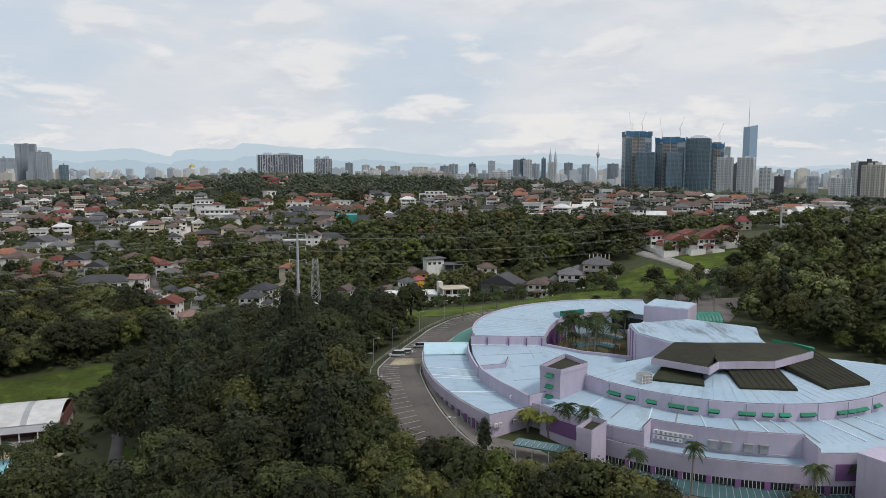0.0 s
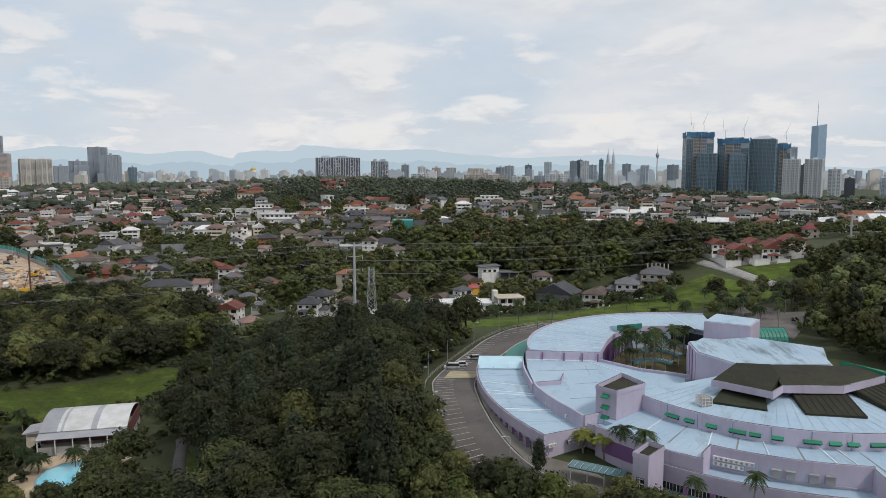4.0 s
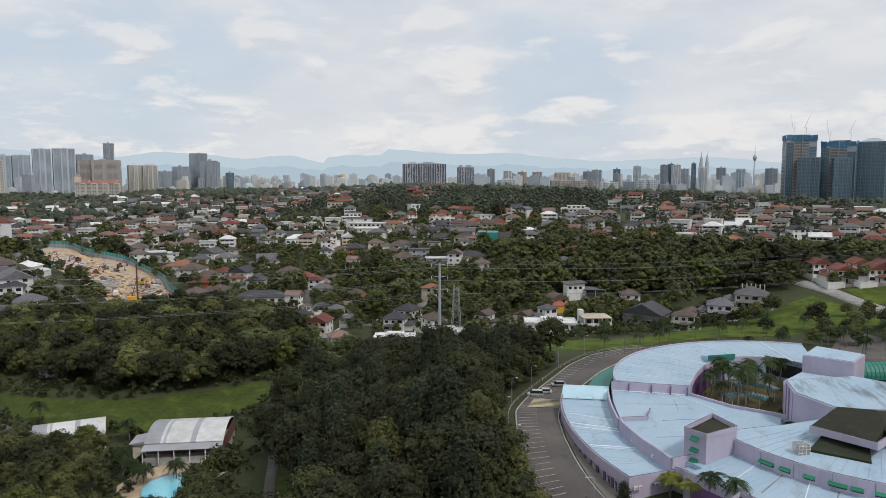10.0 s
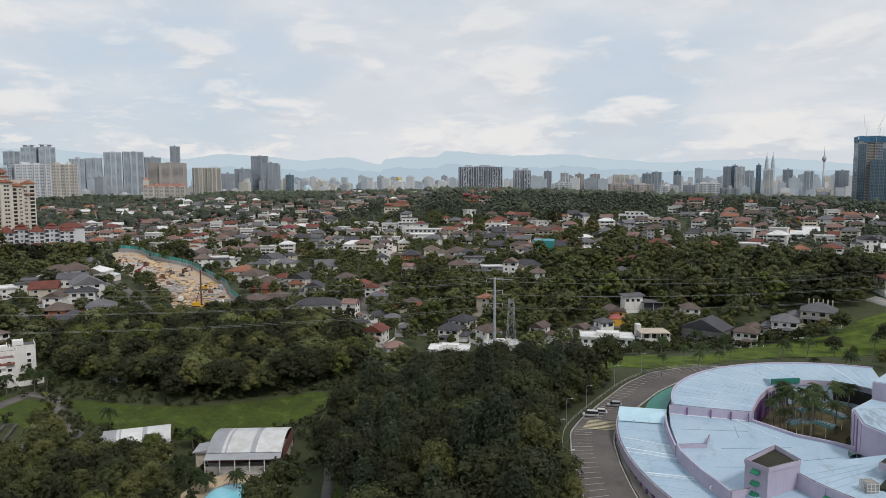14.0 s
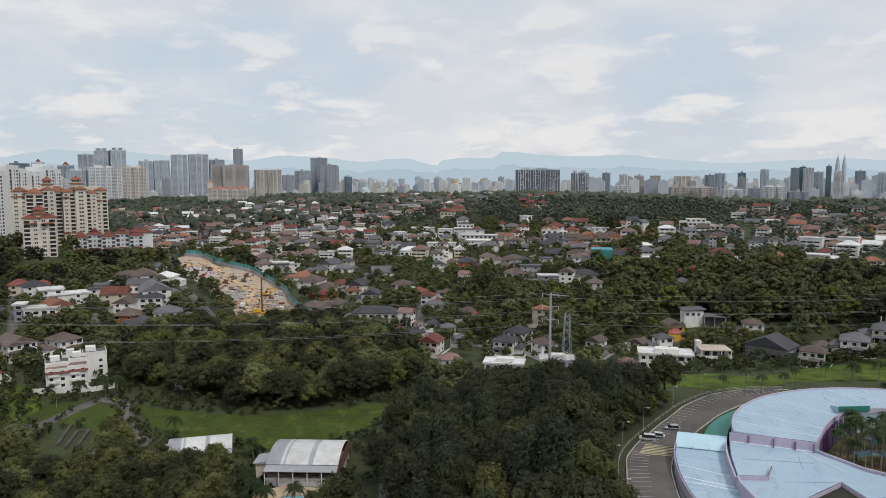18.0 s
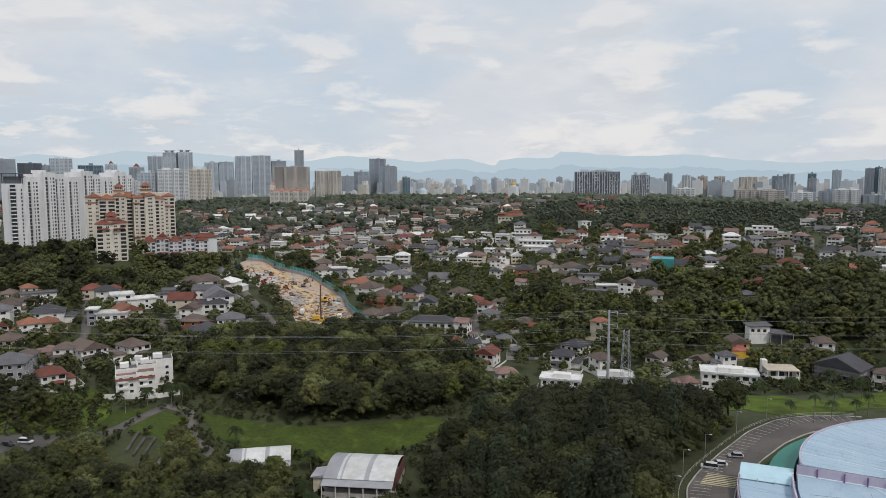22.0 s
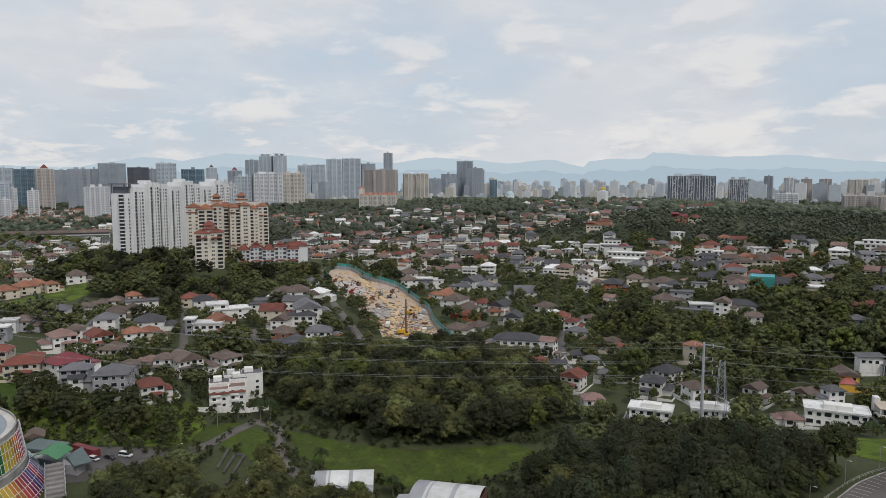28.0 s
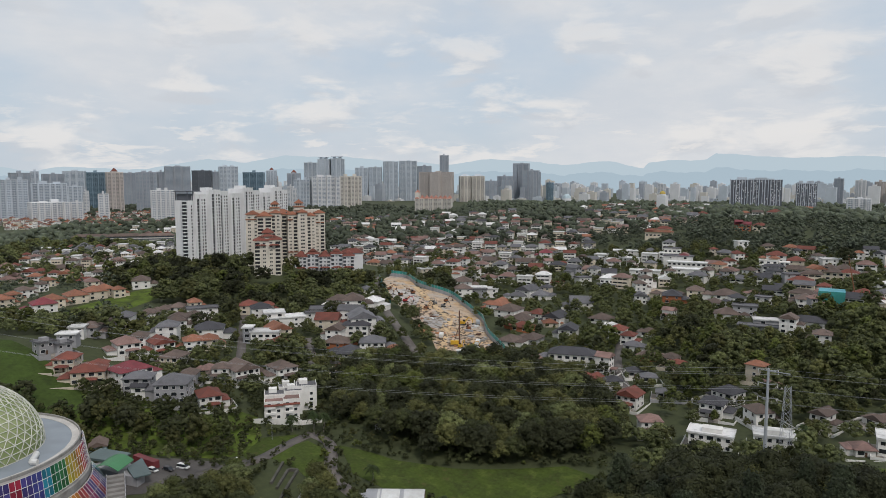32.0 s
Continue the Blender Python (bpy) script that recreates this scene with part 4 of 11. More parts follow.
        for k in range(len(P) - 1):
            bm = bmesh.new()
            prof = [(-1, 0), (-0.6, 0.55), (0, 0.75), (0.6, 0.55), (1, 0)]
            for (u0, h0), (u1, h1) in zip(prof, prof[1:]):
                v = [bm.verts.new((*(P[j] + q[j] * u), z[j] + h)) for j, u, h in ((k, u0, h0), (k, u1, h1), (k + 1, u1, h1), (k + 1, u0, h0))]
                bm.faces.new(v)
                v2 = [bm.verts.new((*(P[j] + q[j] * u), z[j] + h - 0.12)) for j, u, h in ((k, u0, h0), (k + 1, u0, h0), (k + 1, u1, h1), (k, u1, h1))]
                bm.faces.new(v2)
            part("canopy_panel", bm, MATS["grey_teal_glazing"], C)
            bar(C, "canopy_rib", (*(P[k] - q[k] * 0.6), z[k] + 0.57), (*(P[k] + q[k] * 0.6), z[k] + 0.57), 0.08, 0.22, GALV)
            if k % 4 == 0:
                part("column", boxes((P[k][0] - 0.07, P[k][1] - 0.07, -2, P[k][0] + 0.07, P[k][1] + 0.07, z[k] + 0.6)), FRAME, C)
    # water tank on the roof
    t = part("water_tank", boxes((-1.2, -1.2, 0, 1.2, 1.2, 2.3)), CONCRETE, C, "weathered panel water tank", m=Matrix.Translation((37.2, 150.8, 7.9)) @ pose(0, 0, 0, 0, 0, 20))
    part("tank_rib", boxes(*[(-1.23, -1.23, 0.7 * k, 1.23, 1.23, 0.7 * k + 0.06) for k in range(4)], *[(-1.2 + 0.8 * k, -1.23, 0, -1.14 + 0.8 * k, 1.23, 2.3) for k in range(4)]), FRAME, t)
    # curved entrance canopy over the road side
    bm = bmesh.new()
    for (u0, h0), (u1, h1) in zip(((0, 2.9), (1.2, 3.9), (3.0, 4.7), (5.0, 5.0), (6.8, 4.7)), ((1.2, 3.9), (3.0, 4.7), (5.0, 5.0), (6.8, 4.7), (8.2, 3.9))):
        prism(bm, [(-13.4, 193.0 + u0), (-0.8, 194.2 + u0), (-0.8, 194.2 + u1), (-13.4, 193.0 + u1)], [h0 - 0.12, h0 - 0.12, h1 - 0.12, h1 - 0.12], [h0, h0, h1, h1])
    part("entrance_canopy", bm, mat("pale_canopy", (0.42, 0.60, 0.68), 0.45, var=0.12), C, "curved pale blue entrance canopy")
    for x in (-13, -9, -5, -1.4):
        for y in (193.4, 197.4):
            part("column", boxes((x - 0.12, y - 0.12, -2, x + 0.12, y + 0.12, 3.6)), FRAME, C)
    # teal covered walk inside the road
    bm = bmesh.new()
    strip(bm, arc(*fc, 53.4, 182, 136, 30), arc(*fc, 59.6, 182, 136, 30), 1.9, (3.6, 2.2))
    part("walkway_roof", bm, TEAL, C, "teal roof of the covered walkway")
    for a in np.linspace(183, 140, 14):
        x, y = arc(*fc, 59.2, a, a, 1)[0]
        part("column", boxes((x - 0.08, y - 0.08, -2, x + 0.08, y + 0.08, 2.2)), FRAME, C)
    # front walkway canopies
    for (a, b, z) in (((8.8, 135.5), (18.7, 131.3), 0.2),):
        d = Vector((b[0] - a[0], b[1] - a[1], 0))
        m = Matrix.Translation((*a, z)) @ pose(0, 0, 0, 0, 0, math.degrees(math.atan2(d.y, d.x)))
        part("walkway_roof", slab([(0, -1.5), (d.length, -1.5), (d.length, 1.5), (0, 1.5)], -0.1, [0.15, 0.15, 0.5, 0.5]), MATS["grey_teal_glazing"], C, m=m)
        part("canopy_rib", boxes(*[(1.2 * k, -1.5, 0.36, 1.2 * k + 0.1, 1.5, 0.44) for k in range(9)]), GALV, C, m=m)
        for u in (0.4, 3.7, 7.0, 10.3):
            part("column", boxes((u, -1.2, -5, u + 0.15, -1.05, 0.1)), FRAME, C, m=m)
    # ribbed green tunnel roof behind
    prof = [(4.2 * math.cos(radians(a)), 4.4 * math.sin(radians(a))) for a in range(0, 181, 15)]
    bm = vault(prof, -5, 5, 0.15)
    tm = Matrix.Translation((79, 241, 2.0)) @ pose(0, 0, 0, 0, 0, 8)
    part("tunnel_roof", bm, TEAL, C, "ribbed dark green barrel roof", m=tm)
    for k in range(9):
        bm = bmesh.new()
        tube_path(bm, [(-5 + 1.25 * k, y0, z0 + 0.05) for y0, z0 in prof], 0.12, 4)
        part("tunnel_rib", bm, AWNING, C, m=tm)
    NOTREE.append([(-14, 196), (-12, 175), (-5, 155), (3, 141), (13, 139), (18, 124), (22, 121), (30, 121), (45, 115.5), (60, 113.5), (80, 112), (112, 135), (108, 190), (93, 225), (88, 252), (60, 258), (35, 256), (15, 246), (2, 225), (-6, 205)])



build_centre()
drape("courtyard", [(21.5, 200.5), (30, 191), (38, 188), (41.5, 190), (43, 197), (45, 208), (52, 219), (58, 228), (47, 236), (39, 235), (32, 230), (27.5, 222), (24, 212.5)], mat("dry_courtyard_grass", (0.085, 0.082, 0.03), 0.95, var=0.4, fine=0.7, broad=0.15, bump=0.6, col2=(0.12, 0.09, 0.05)), 0.25, "dry brown-green courtyard grass under palms", "lawn", 2.0)

# ---------------------------------------------------------------- trees
RNG = np.random.default_rng(7)


def ico(sub):
    bm = bmesh.new()
    bmesh.ops.create_icosphere(bm, subdivisions=sub, radius=1)
    v = np.array([x.co[:] for x in bm.verts])
    f = np.array([[x.index for x in p.verts] for p in bm.faces])
    bm.free()
    return v, f


ICO1, ICO2 = ico(1), ico(2)


def rough_ball(rng, base, amp):
    v, f = base
    d = v.copy()
    for k in (1.7, 3.9):
        ph = rng.uniform(0, 6.28, 3)
        d = d * (1 + amp / k * np.sin(k * v[:, [1, 2, 0]] * 2 + ph).sum(1, keepdims=True) * 0.6)
    return d * rng.uniform(0.9, 1.1, (len(v), 1)), f


def crown_arrays(rng, kind, R, z0, z1, lobes, cards, size, core=0.66):
    """Corners and faces of a crown: many rough clumps, and loose sprays of leaves that break their outline."""
    V, F, n = [], [], 0
    C = []
    H = z1 - z0
    for k in range(lobes):
        u = (k + rng.uniform(0.2, 0.8)) / lobes
        a = k * 2.399963 + rng.uniform(-0.4, 0.4)
        if kind == "broad":
            z = z0 + H * (0.25 + 0.62 * u)
            r = R * math.sqrt(max(0.0, 1 - (1.55 * (u - 0.33)) ** 2)) * rng.uniform(0.45, 0.80)
            s = R * rng.uniform(0.22, 0.42)
            q = (s, s, s * rng.uniform(0.62, 0.85))
        elif kind == "tall":
            z = z0 + H * (0.06 + 0.88 * u)
            r = R * (1.0 - 0.75 * u ** 1.4) * rng.uniform(0.35, 0.7)
            s = R * (0.55 - 0.22 * u) * rng.uniform(0.8, 1.15)
            q = (s, s, s * 1.15)
        else:
            z = z0 + H * (0.2 + 0.7 * u)
            r = R * math.sin(math.pi * min(1, 0.25 + 0.7 * u)) * rng.uniform(0.4, 0.75)
            s = R * rng.uniform(0.28, 0.46)
            q = (s, s, s * 0.8)
        c = np.array([r * math.cos(a), r * math.sin(a), z])
        C.append((c, np.array(q)))
        v, f = rough_ball(rng, ICO1, 0.35)
        V.append(v * np.array(q) * core + c)
        F.append(f + n)
        n += len(v)
    tri = np.concatenate(F)
    # sprays
    idx = rng.integers(0, lobes, cards)
    cc = np.array([C[i][0] for i in idx])
    qq = np.array([C[i][1] for i in idx])
    d = rng.normal(size=(cards, 3))
    d[:, 2] = np.abs(d[:, 2]) * 1.1 - 0.35
    d /= np.linalg.norm(d, axis=1, keepdims=True)
    p = cc + d * qq * (0.66 + 0.74 * rng.random((cards, 1)) ** 1.5)
    nn = d + np.array((0, 0, 0.35)) + rng.normal(size=(cards, 3)) * 0.3
    nn /= np.linalg.norm(nn, axis=1, keepdims=True)
    t = np.cross(nn, rng.normal(size=(cards, 3)))
    t /= np.linalg.norm(t, axis=1, keepdims=True)
    b = np.cross(nn, t)
    s = size * rng.uniform(0.55, 1.3, (cards, 1))
    w = s * rng.uniform(0.45, 0.8, (cards, 1))
    lift = nn * s * 0.18
    Q = np.stack([p - t * s - lift, p - b * w * 1.4, p + t * s + b * w], 1).reshape(-1, 3)
    tri2 = np.arange(cards)[:, None] * 3 + n + np.array([0, 1, 2])
    return np.concatenate(V + [Q]), np.concatenate([tri, tri2])


def trunk_mesh(rng, h, r, spread):
    bm = bmesh.new()
    p = Vector((0, 0, -1.5))
    top = Vector((rng.uniform(-0.4, 0.4), rng.uniform(-0.4, 0.4), h * 0.62))
    mid = p.lerp(top, 0.5) + Vector((rng.uniform(-0.2, 0.2), rng.uniform(-0.2, 0.2), 0))
    tube(bm, p, mid, r, r * 0.78, 7)
    tube(bm, mid, top, r * 0.78, r * 0.5, 7)
    for k in range(5):
        a = k * 1.257 + rng.uniform(-0.3, 0.3)
        s = mid.lerp(top, rng.uniform(0.2, 1.0))
        e = s + Vector((math.cos(a) * spread, math.sin(a) * spread, h * rng.uniform(0.18, 0.34)))
        tube(bm, s, e, r * 0.36, r * 0.12, 5)
    return mesh_of(bm, "trunk", BARK)


KINDS = {}  # kind -> list of (trunk mesh, crown mesh)


def make_kind(name, kind, R, h, leaf, lobes, cards, size, count, label):
    out = []
    for k in range(count):
        rng = np.random.default_rng(hash_of(name) + k)
        R1, h1 = R * rng.uniform(0.88, 1.12), h * rng.uniform(0.9, 1.1)
        v, f = crown_arrays(rng, kind, R1, h1 * (0.26 if kind != "tall" else 0.1), h1, lobes, cards, size)
        out.append((trunk_mesh(rng, h1, 0.06 * R1 + 0.06, R1 * 0.55), rounded(quad_mesh("crown", v, f, leaf))))
    KINDS[name] = (out, label)


def hash_of(s):
    return sum((i + 1) * ord(c) for i, c in enumerate(s)) % 9973


make_kind("rain_tree", "broad", 6.4, 13.5, LEAF[0], 38, 3600, 0.34, 4, "broad dark green tropical tree with a dense crown")
make_kind("shade_tree", "broad", 5.2, 11.5, LEAF[1], 32, 3000, 0.31, 4, "mid-green broadleaf tree with a rounded crown")
make_kind("olive_tree", "round", 4.8, 11.0, LEAF[2], 28, 2500, 0.3, 3, "olive green broadleaf tree with a loose crown")
make_kind("tall_tree", "tall", 4.6, 18.0, LEAF[4], 40, 3600, 0.33, 3, "tall dark dense tree with a columnar crown")
make_kind("bright_tree", "round", 3.4, 7.5, LEAF[3], 18, 1700, 0.26, 3, "small bright green garden tree")
make_kind("shrub", "round", 1.8, 3.0, LEAF[1], 8, 260, 0.34, 3, "low green shrub")
make_kind("street_tree", "broad", 4.3, 9.0, LEAF[1], 12, 330, 0.85, 3, "round green tree between houses")
make_kind("garden_tree", "round", 3.6, 8.0, LEAF[2], 10, 260, 0.8, 3, "olive green garden tree")
make_kind("hill_tree", "broad", 5.6, 12.0, LEAF[0], 14, 380, 1.0, 3, "dark green hillside tree with a wide crown")


def frond_crown(rng, n, length, droop, leaf, leaflets=11):
    V, F = [], []

    def tri(*p):
        F.append((len(V), len(V) + 1, len(V) + 2))
        V.extend(p)

    for k in range(n):
        a = k * 2.399963
        up = rng.uniform(-0.25, 1.0) if k else 1.1
        L = length * rng.uniform(0.85, 1.1)
        prev = None
        for j in range(leaflets + 1):
            u = j / leaflets
            r = L * u * (0.72 if up > 0.8 else 0.95)
            z = L * (up * 0.75 * u - droop * u * u)
            p = Vector((math.cos(a) * r, math.sin(a) * r, z))
            if prev is not None:
                side = Vector((-math.sin(a), math.cos(a), 0))
                w = L * 0.30 * math.sin(math.pi * min(0.97, 0.18 + 0.8 * u))
                for sgn in (-1, 1):
                    tip = p + side * sgn * w + (p - prev).normalized() * w * 0.55 + Vector((0, 0, -0.35 * w))
                    tri(prev[:], p[:], tip[:])
            prev = p
    return raw_mesh("fronds", V, F, leaf)


def palm_kind(name, h, length, leaf, label, n=17, droop=0.75, r=0.22):
    out = []
    for k in range(3):
        rng = np.random.default_rng(hash_of(name) + k)
        bm = bmesh.new()
        hh = h * rng.uniform(0.85, 1.15)
        p = Vector((0, 0, -1))
        for j in range(4):
            q = Vector((rng.uniform(-0.12, 0.12) * (j + 1), rng.uniform(-0.12, 0.12) * (j + 1), -1 + (hh + 1) * (j + 1) / 4))
            tube(bm, p, q, r * (1.2 - 0.12 * j), r * (1.08 - 0.12 * j), 7)
            p = q
        tr = mesh_of(bm, "trunk", PALMBARK)
        fr = frond_crown(rng, n, length, droop, leaf)
        fr.transform(Matrix.Translation(p))
        out.append((tr, fr))
    KINDS[name] = (out, label)


palm_kind("royal_palm", 10.0, 3.2, PALMLEAF, "tall palm with a slender grey trunk and feathery fronds", 22, 0.7, 0.2)
palm_kind("coconut_palm", 7.0, 3.8, PALMLEAF, "leaning coconut palm with long drooping fronds", 26, 0.85, 0.17)
palm_kind("golden_palm", 3.6, 2.6, PALMGOLD, "clump of yellow-green palm with short trunk", 24, 0.6, 0.2)

TREE_COUNT = [0]
TREES = []  # every planted tree: x, y, radius


def plant(kind, x, y, scale=1.0, label="", group="", z=None):
    forms, lab = KINDS[kind]
    if "palm" not in kind and kind != "shrub":
        TREE_COUNT[0] += 1
        if TREE_COUNT[0] > 300:
            return join_tree("close-set trees beside the buildings", kind, x, y, scale, RNG, True)
    k = int(RNG.integers(0, len(forms)))
    tr, cr = forms[k]
    name = "palm_tree" if "palm" in kind else ("shrub" if kind == "shrub" else "tree")
    m = Matrix.Translation((x, y, (gz(x, y) if z is None else z) - 0.1)) @ Matrix.Rotation(float(RNG.uniform(0, 6.28)), 4, "Z") @ Matrix.Diagonal((scale, scale, scale * float(RNG.uniform(0.9, 1.12)), 1))
    t = thing(name, m, label or lab, "palm tree" if "palm" in kind else ("shrub" if kind == "shrub" else "tree"), group)
    part("trunk", tr, None, t)
    part("fronds" if "palm" in kind else "crown", cr, None, t)
    TREES.append((x, y, 3.5 * scale))
    return t


def inside(poly, x, y):
    c = False
    n = len(poly)
    for i in range(n):
        (x0, y0), (x1, y1) = poly[i], poly[(i + 1) % n]
        if (y0 > y) != (y1 > y) and x < (x1 - x0) * (y - y0) / (y1 - y0) + x0:
            c = not c
    return c


def clear(x, y, r):
    if any(inside(p, x, y) for p in NOTREE):
        return False
    return all((x - a) ** 2 + (y - b) ** 2 > max(0.0, r + q) ** 2 for a, b, q in FOOT)


def scatter(poly, gap, seed, jitter=0.38):
    """Points on a loose triangular grid inside a polygon."""
    rng = np.random.default_rng(seed)
    P = np.array(poly, float)
    (x0, y0), (x1, y1) = P.min(0), P.max(0)
    out = []
    row = 0
    y = y0
    while y < y1:
        x = x0 + (row % 2) * gap / 2
        while x < x1:
            p = (x + rng.uniform(-1, 1) * gap * jitter, y + rng.uniform(-1, 1) * gap * jitter)
            if inside(poly, *p):
                out.append(p)
            x += gap
        y += gap * 0.866
        row += 1
    return out, rng


HOUSES = []  # x, y, height of the middle of the wall, half the width
HEIGHT = {"rain_tree": 13.5, "shade_tree": 11.5, "olive_tree": 11, "street_tree": 9, "garden_tree": 8, "hill_tree": 12, "tall_tree": 18, "shrub": 3}


def headroom(x, y, s):
    """How high a tree may grow here before it hides a house that stands uphill or beyond it."""
    H = np.array(HOUSES)
    d = math.hypot(x, y)
    u = np.array((x, y)) / d
    along = H[:, 0] * u[0] + H[:, 1] * u[1] - d
    side = np.abs(H[:, 0] * u[1] - H[:, 1] * u[0])
    k = (along > 0) & (along < 90) & (side < H[:, 3] + 4.4 * s)
    if not k.any():
        return 99.0
    line = 80 + (H[k, 2] - 80) * d / (d + along[k])
    return float(line.min()) - gz(x, y)


def wood(poly, gap, kinds, seed, lo=0.8, hi=1.2, margin=1.5, group="", joined="", open_view=False):
    pts, rng = scatter(poly, gap, seed)
    names = [k for k, _ in kinds]
    w = np.array([q for _, q in kinds], float)
    for x, y in pts:
        if clear(x, y, margin):
            k = names[int(rng.choice(len(names), p=w / w.sum()))]
            s = float(rng.uniform(lo, hi))
            if open_view and rng.random() < 0.84:
                s = min(s, headroom(x, y, s) / HEIGHT.get(k, 9.0))
                if s < 0.22:
                    continue
            if joined:
                join_tree(joined, k, x, y, s, rng)
            else:
                plant(k, x, y, s, group=group)


JOINED = {}
FORM = {"rain_tree": (6.4, 13.5, "broad", 0), "shade_tree": (5.2, 11.5, "broad", 1), "olive_tree": (4.8, 11, "round", 2), "street_tree": (4.3, 9, "broad", 5), "garden_tree": (3.6, 8, "round", 2), "hill_tree": (5.6, 12, "broad", 5), "tall_tree": (4.6, 18, "tall", 4), "bright_tree": (3.4, 7.5, "round", 3), "shrub": (1.8, 3, "round", 1)}
LIGHT, FINE = {}, {}


def join_tree(name, kind, x, y, s, rng, fine=False):
    """A tree of a wood that is too dense or too far to count: its crown goes into one mesh."""
    fine = fine or (math.hypot(x, y) < 250 and kind != "shrub")
    if fine:
        v, f = FINE.setdefault(kind, [crown_arrays(np.random.default_rng(hash_of(kind) + 80 + k), FORM[kind][2], FORM[kind][0], FORM[kind][1] * 0.24, FORM[kind][1], 24, 1500, FORM[kind][0] * 0.075, 0.66) for k in range(3)])[int(rng.integers(0, 3))]
        leaf = {"rain_tree": 0, "shade_tree": 1, "olive_tree": 2, "tall_tree": 4, "bright_tree": 3, "hill_tree": 5, "street_tree": 5, "garden_tree": 2}.get(kind, 1)
    elif kind not in LIGHT:
        R, h, shape, leaf = FORM[kind]
        LIGHT[kind] = ([crown_arrays(np.random.default_rng(hash_of(kind) + 50 + k), shape, R, h * 0.18, h, 15 if kind != "shrub" else 5, 330 if kind != "shrub" else 40, R * (0.115 if kind != "shrub" else 0.3), 0.7) for k in range(3)], leaf)
    if not fine:
        forms, leaf = LIGHT[kind]
        v, f = forms[int(rng.integers(0, 3))]
    a = rng.uniform(0, 6.28)
    c, q = math.cos(a), math.sin(a)
    v = v @ np.array([[c, q, 0], [-q, c, 0], [0, 0, rng.uniform(0.88, 1.12)]]) * s + (x, y, gz(x, y) - 0.2)
    if rng.random() < (0.75 if "forest" in name else 0.35):
        leaf = int(rng.choice([1, 2, 2, 3, 5, 5] if "forest" in name else [0, 1, 2, 2, 3, 5]))
    V, F, n = JOINED.setdefault((name, leaf), ([], [], [0]))
    V.append(v)
    F.append(f + n[0])
    n[0] += len(v)

# ---------------------------------------------------------------- lawns, lanes and bare earth
NOTREE.append([(-212.9, 199.8), (-200.3, 203.5), (-186.8, 205.6), (-166.8, 216.1), (-149.6, 229.7), (-132.5, 243.2), (-117.3, 241.5), (-121.8, 228.2), (-132.2, 214.3), (-152.0, 197.3), (-165.7, 188.6), (-178.2, 187.1), (-190.7, 186.3)])
drape("lawn", [(-212.9, 199.8), (-200.3, 203.5), (-186.8, 205.6), (-166.8, 216.1), (-149.6, 229.7), (-132.5, 243.2), (-117.3, 241.5), (-121.8, 228.2), (-132.2, 214.3), (-152.0, 197.3), (-165.7, 188.6), (-178.2, 187.1), (-190.7, 186.3)], SLOPE, 0.1, "rough green grass slope behind the sports hall", "lawn")
drape("parking_court", [(75.5, 274.3), (85.1, 297.0), (93.3, 301.1), (98.9, 291.8), (94.5, 255.5), (89.0, 245.5), (80.0, 253.8)], ASPHALT, 0.16, "worn brown asphalt court behind the building", "road")
NOTREE.append([(-413.6, 135.9), (-402.0, 147.5), (-382.7, 150.6), (-359.3, 151.4), (-336.1, 150.3), (-310.4, 144.7), (-304.0, 132.4), (-315.1, 128.1), (-338.3, 126.0), (-355.5, 116.6)])
drape("lawn", [(-413.6, 135.9), (-402.0, 147.5), (-382.7, 150.6), (-359.3, 151.4), (-336.1, 150.3), (-310.4, 144.7), (-304.0, 132.4), (-315.1, 128.1), (-338.3, 126.0), (-355.5, 116.6)], GRASS, 0.1, "steep green grass slope above the round building", "lawn")
drape("lawn", [(-345, 116), (-300, 110), (-268, 128), (-244, 140), (-232, 152), (-228, 166), (-243, 184), (-262, 196), (-300, 190), (-345, 185), (-372, 165)], LAWN, 0.06, "overgrown bright grass on the rough slope", "lawn")
NOTREE.append([(-501.3, 196.5), (-458.7, 194.6), (-472.8, 227.5), (-494.5, 275.5), (-527.9, 326.1), (-545.2, 318.6), (-528.4, 262.7), (-515.3, 216.5)])
drape("lawn", [(-501.3, 196.5), (-458.7, 194.6), (-472.8, 227.5), (-494.5, 275.5), (-527.9, 326.1), (-545.2, 318.6), (-528.4, 262.7), (-515.3, 216.5)], LAWN, 0.1, "strip of open green grass beside a row of houses", "lawn")
NOTREE.append([(7.7, 271.0), (26.3, 311.1), (45.7, 326.3), (66.6, 334.4), (75.0, 355.8), (91.3, 366.1), (102.6, 340.9), (107.5, 318.0), (95.5, 304.6), (84.4, 307.7), (73.1, 321.8), (56.7, 315.6), (29.4, 292.8)])
drape("lawn", [(7.7, 271.0), (26.3, 311.1), (45.7, 326.3), (66.6, 334.4), (75.0, 355.8), (91.3, 366.1), (102.6, 340.9), (107.5, 318.0), (95.5, 304.6), (84.4, 307.7), (73.1, 321.8), (56.7, 315.6), (29.4, 292.8)], LAWN, 0.1, "bright green lawn sloping up behind the building", "lawn")
NOTREE.append([(106.9, 370.6), (124.2, 370.7), (145.8, 374.9), (145.1, 362.0), (124.5, 346.8), (110.2, 344.0)])
drape("lawn", [(106.9, 370.6), (124.2, 370.7), (145.8, 374.9), (145.1, 362.0), (124.5, 346.8), (110.2, 344.0)], LAWN, 0.1, "green verge beside the hillside road", "lawn")
